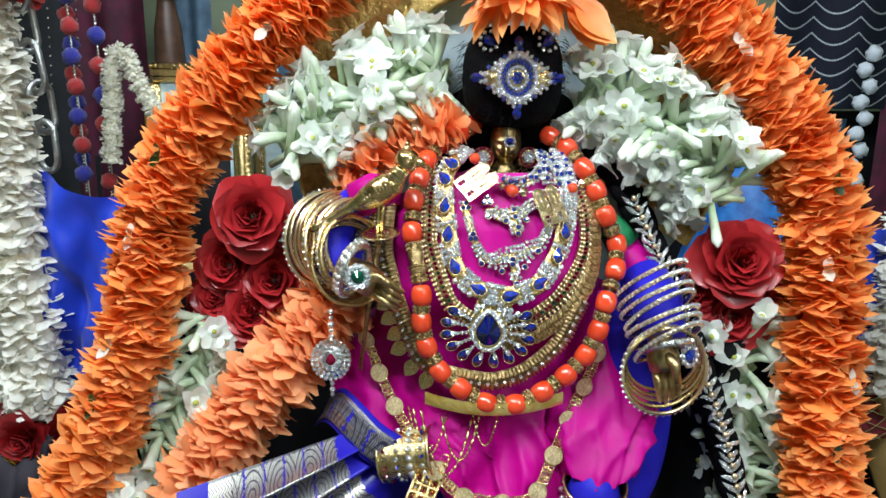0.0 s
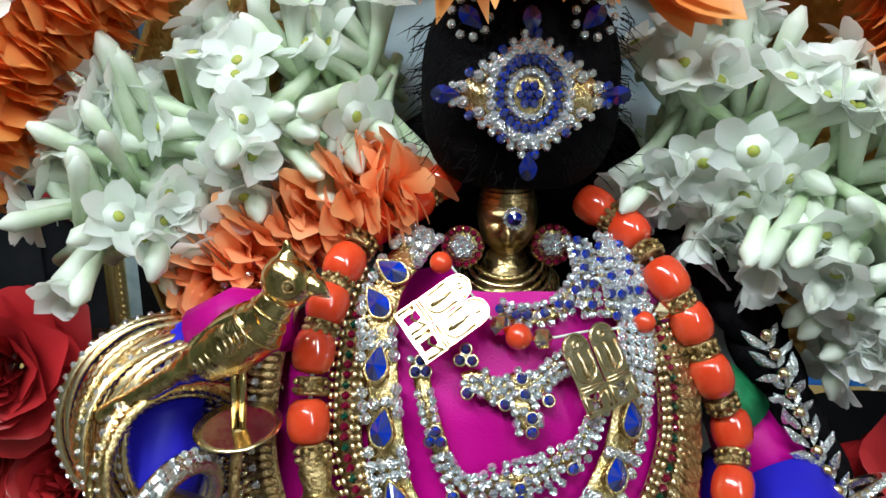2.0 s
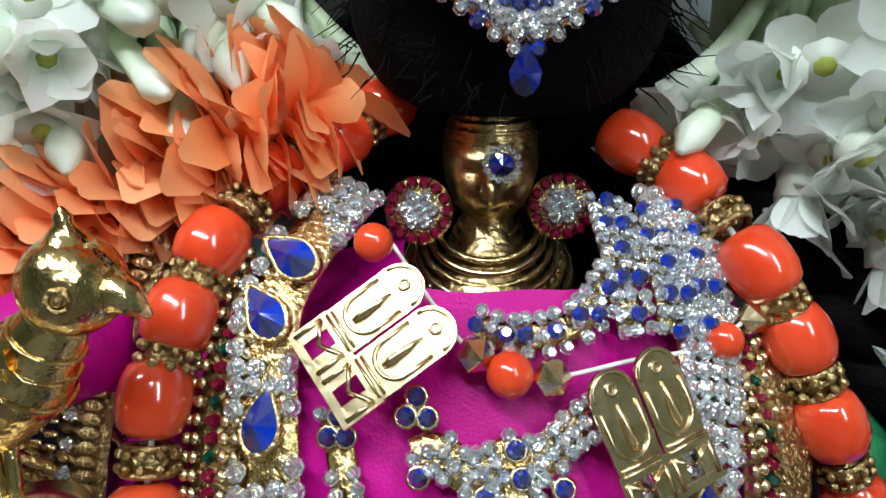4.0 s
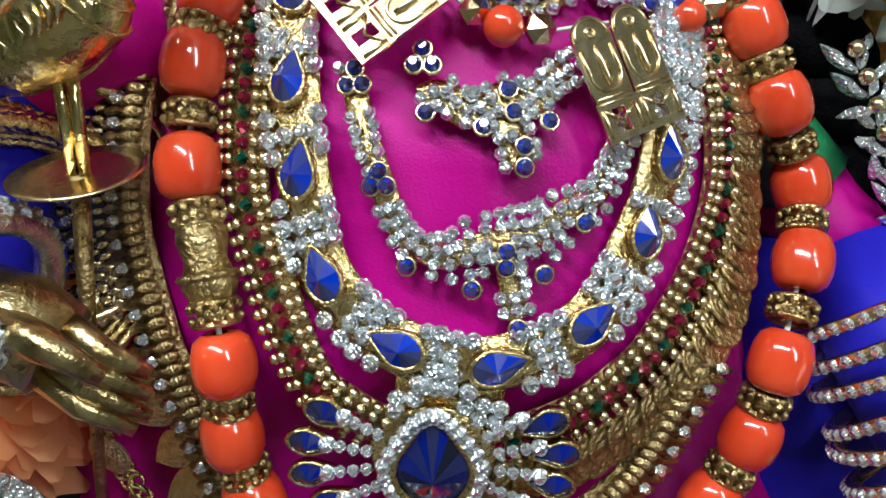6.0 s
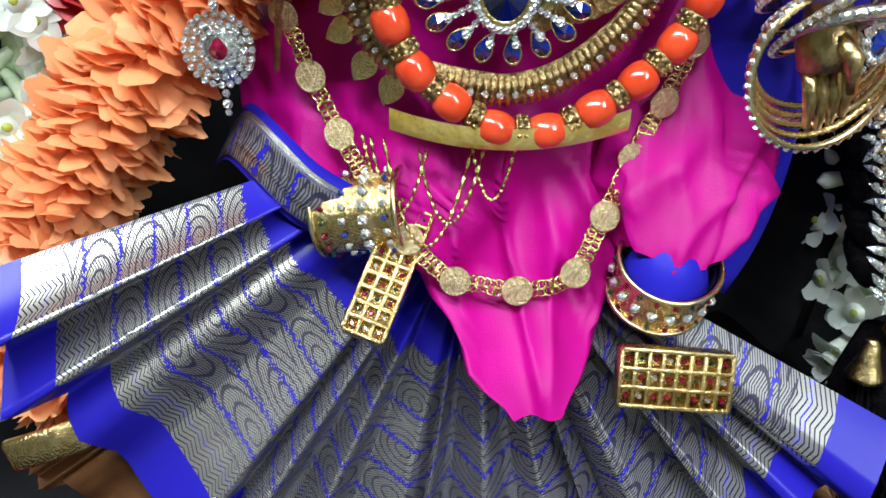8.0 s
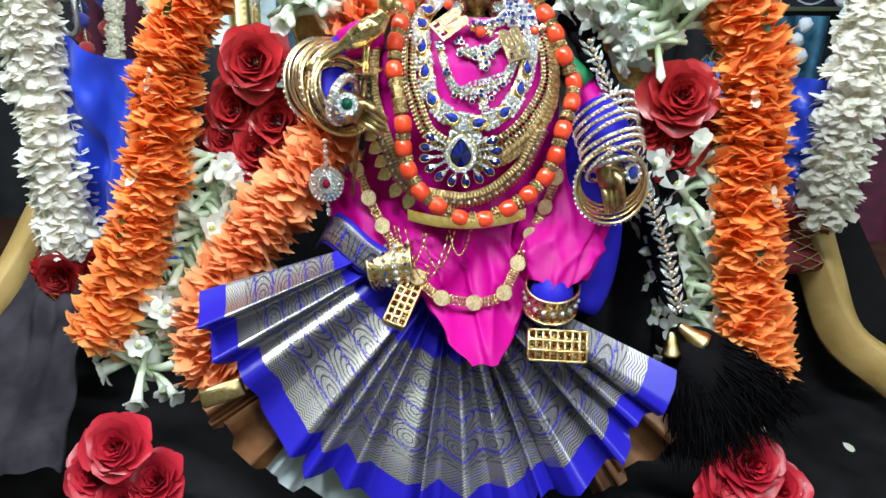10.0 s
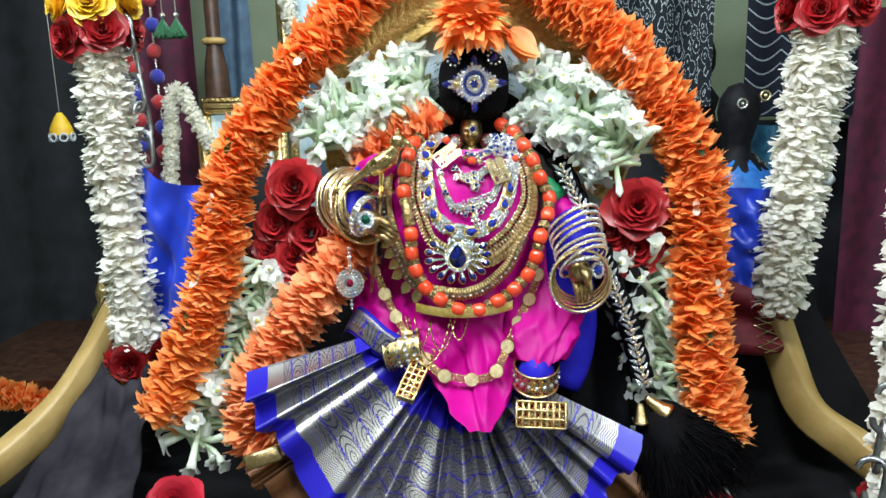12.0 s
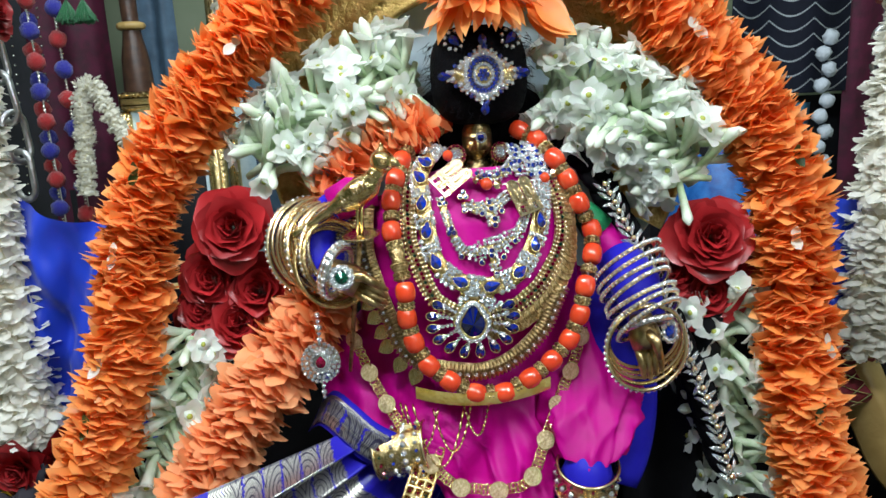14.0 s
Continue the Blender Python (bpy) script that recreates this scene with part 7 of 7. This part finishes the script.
def picture_frame(px0, px1, py0, py1, y, label, inner):
    x0, x1, z1, z0 = BX(px0), BX(px1), BZ(py0), BZ(py1)
    g = thing("picture_frame", ((x0 + x1) / 2, y, z0), label, "picture frame", "framed pictures")
    F = Matrix.Identity(3)
    for nm, c, sx, sz in (("top_rail", ((x0 + x1) / 2, z1), x1 - x0, 0.045), ("bottom_rail", ((x0 + x1) / 2, z0), x1 - x0, 0.045), ("side_rail", (x0, (z0 + z1) / 2), 0.045, z1 - z0 - 0.045), ("side_rail", (x1, (z0 + z1) / 2), 0.045, z1 - z0 - 0.045)):
        b = Build()
        b.box((c[0], y, c[1]), F, sx, 0.03, sz, 0.25)
        b.box((c[0], y - 0.014, c[1]), F, sx * 0.96 if sx > sz else 0.02, 0.012, sz * 0.96 if sz > sx else 0.02, 0.4)
        n = max(4, int(max(sx, sz) / 0.014))
        for k in range(n):
            f = (k + 0.5) / n - 0.5
            q = V(c[0] + (f * sx if sx > sz else 0.016), y - 0.016, c[1] + (f * sz if sz > sx else 0.016))
            b.ball(q, 0.0042, 6, 4)
        part(nm, b, GOLD, g, "carved gilt moulding")
    b = Build()
    b.box(((x0 + x1) / 2, y + 0.004, (z0 + z1) / 2), F, x1 - x0 - 0.04, 0.01, z1 - z0 - 0.04, 0.1)
    part("mount", b, PALE_BLUE, g, "pale mount")
    b = Build()
    b.box(((x0 + x1) / 2 + 0.01, y - 0.003, (z0 + z1) / 2 - 0.02), F, (x1 - x0) * 0.6, 0.008, (z1 - z0) * 0.6, 0.1)
    part("picture", b, inner, g, "dark picture")
    return g


picture_frame(325, 470, 193, 663, 1.76, "gilt carved picture frame standing on the shelf", DARK_DOLL)
picture_frame(437, 640, -160, 663, 2.04, "gilt picture frame with a pale blue picture", SLATE)
WH = [(BX(268), 1.70, BZ(330)), (BX(278), 1.70, BZ(240)), (BX(286), 1.70, BZ(172)), (BX(305), 1.70, BZ(165)), (BX(330), 1.70, BZ(225)), (BX(352), 1.70, BZ(262))]
garland("white_flower_loop", WH, JAS_RINGS, 0.012, JCORE, 0.010, "loop of white flowers over the picture frame", "", scale=0.72)
garland("white_flower_string", [(BX(450), 1.98, BZ(-80)), (BX(462), 1.98, BZ(20)), (BX(478), 1.98, BZ(100))], JAS_RINGS, 0.014, JCORE, 0.011, "string of pale flowers over the picture frame", "", scale=0.9)
# black lacquered doll with earrings
g_ = thing("doll", (BX(1325), 1.85, 0.9), "dark lacquered doll with round silver ear jewels", "doll")
b_ = Build()
b_.lathe((BX(1328), 1.85, 0), Matrix.Identity(3), [(0.20, 0.76), (0.17, 0.95), (0.10, 1.22), (0.085, 1.27), (0.035, 1.31), (0.035, 1.34), (0.045, 1.37), (0.056, 1.42), (0.050, 1.46), (0.03, 1.49), (0.001, 1.50)], 24)
part("figure", b_, DARK_DOLL, g_)
b_ = Build()
b_.lathe((BX(1328), 1.85, 0), Matrix.Identity(3), [(0.215, 0.77), (0.185, 0.95), (0.115, 1.20), (0.100, 1.26), (0.050, 1.295), (0.040, 1.30)], 28)
for i_, q_ in enumerate(b_.v):
    b_.v[i_] = (q_[0], q_[1] + 0.006 * math.sin(q_[0] * 160), q_[2])
part("robe", b_, DOLL_BLUE, g_, "bright blue silk robe")
for k_, (R2_, z2_) in enumerate(((0.052, 1.296), (0.075, 1.275), (0.098, 1.250))):
    b_ = Build()
    b_.ring((BX(1328), 1.84, z2_), (0, -0.5, 1), R2_, 0.005, 44, 6, twist=0.5)
    part("bead_collar", b_, GOLD_PALE if k_ % 2 else SILVER, g_)
for px_, py_ in ((1318, 213), (1357, 200)):
    b_ = Build()
    b_.ring((BX(px_), 1.775, BZ(py_)), (0, -1, 0), 0.012, 0.003, 18, 6, twist=0.3)
    b_.ball((BX(px_), 1.775, BZ(py_)), 0.006, 8, 6)
    part("ear_jewel", b_, SILVER if px_ < 1330 else GOLD_PALE, g_)
b_ = Build()
b_.lathe((BX(1284), 2.0, 0), Matrix.Identity(3), [(0.09, 0.76), (0.08, 1.2), (0.04, 1.42), (0.05, 1.46), (0.022, 1.50), (0.022, 1.52), (0.036, 1.55), (0.036, 1.59), (0.026, 1.62), (0.016, 1.635), (0.004, 1.66)], 20)
solo("figurine", b_, DARK_DOLL, "small black stone figurine with a pointed crown", "figurine")
b_ = Build()
b_.lathe((BX(98), 1.72, 0), Matrix.Identity(3), [(0.045, 0.76), (0.045, 0.82), (0.03, 0.86), (0.035, 0.90), (0.015, 0.93), (0.018, 0.95), (0.018, 0.965), (0.01, 0.985), (0.002, 1.01)], 16)
solo("figurine", b_, GOLD_DULL, "small antique gold figurine on the shelf", "figurine")
for px_, py0_, n_p in ((1500, 150, 9), (1432, 270, 7)):
    g_ = thing("white_pompom_string", (BX(px_), 1.9, BZ(py0_ + 30 * n_p)), "string of soft white pompoms", "pompom string", "white pompom strings")
    for k_ in range(n_p):
        b_ = Build()
        b_.ball((BX(px_) + 0.008 * (-1) ** k_, 1.88, BZ(py0_ + 26 * k_)), 0.018, 10, 7)
        b_.v = [tuple(Vector(p) + jit(0.003)) for p in b_.v]
        part("pompom", b_, POM_WHITE, g_)
# yellow lotus bell and bead strings at the dark side
g_ = thing("lotus_hanging", (BX(65), 1.7, BZ(225)), "yellow cloth lotus bell with violet edging", "hanging ornament")
b_ = Build()
b_.lathe((BX(65), 1.70, BZ(225)), Matrix.Identity(3), [(0.032, -0.02), (0.028, 0.0), (0.016, 0.025), (0.006, 0.04)], 14)
part("bell", b_, YELLOW, g_)
b_ = Build()
for k_ in range(7):
    a_ = 2 * math.pi * k_ / 7
    b_.ring((BX(65) + 0.03 * math.cos(a_), 1.70 + 0.03 * math.sin(a_), BZ(225) - 0.026), (math.cos(a_), math.sin(a_), 0), 0.010, 0.003, 14, 5)
part("edging", b_, POM_WHITE, g_)
b_ = Build()
b_.tube([V(BX(65), 1.70, BZ(225) + 0.04), V(BX(65), 1.70, 2.6)], 0.001, 4)
part("string", b_, THREAD, g_)
for px_, y_ in ((12, 1.9), (45, 1.85), (88, 1.9), (120, 1.95)):
    g_ = thing("bead_string", (BX(px_), y_, 1.2), "string of tiny silver beads", "bead string", "bead strings")
    b_ = Build()
    for k_ in range(60):
        b_.ball((BX(px_) + 0.04 * math.sin(k_ * 0.05), y_, 2.59 - 0.023 * k_), 0.0035, 5, 4)
    part("beads", b_, SILVER, g_, kind="stuff")
garland("orange_heap", [(BX(-30), 1.5, BZ(690)), (BX(20), 1.5, BZ(700)), (BX(60), 1.5, BZ(715))], ORANGE_RINGS, 0.01, ORANGE, 0.012, "heap of orange flowers on the shelf", "", scale=1.3, category="flowers")
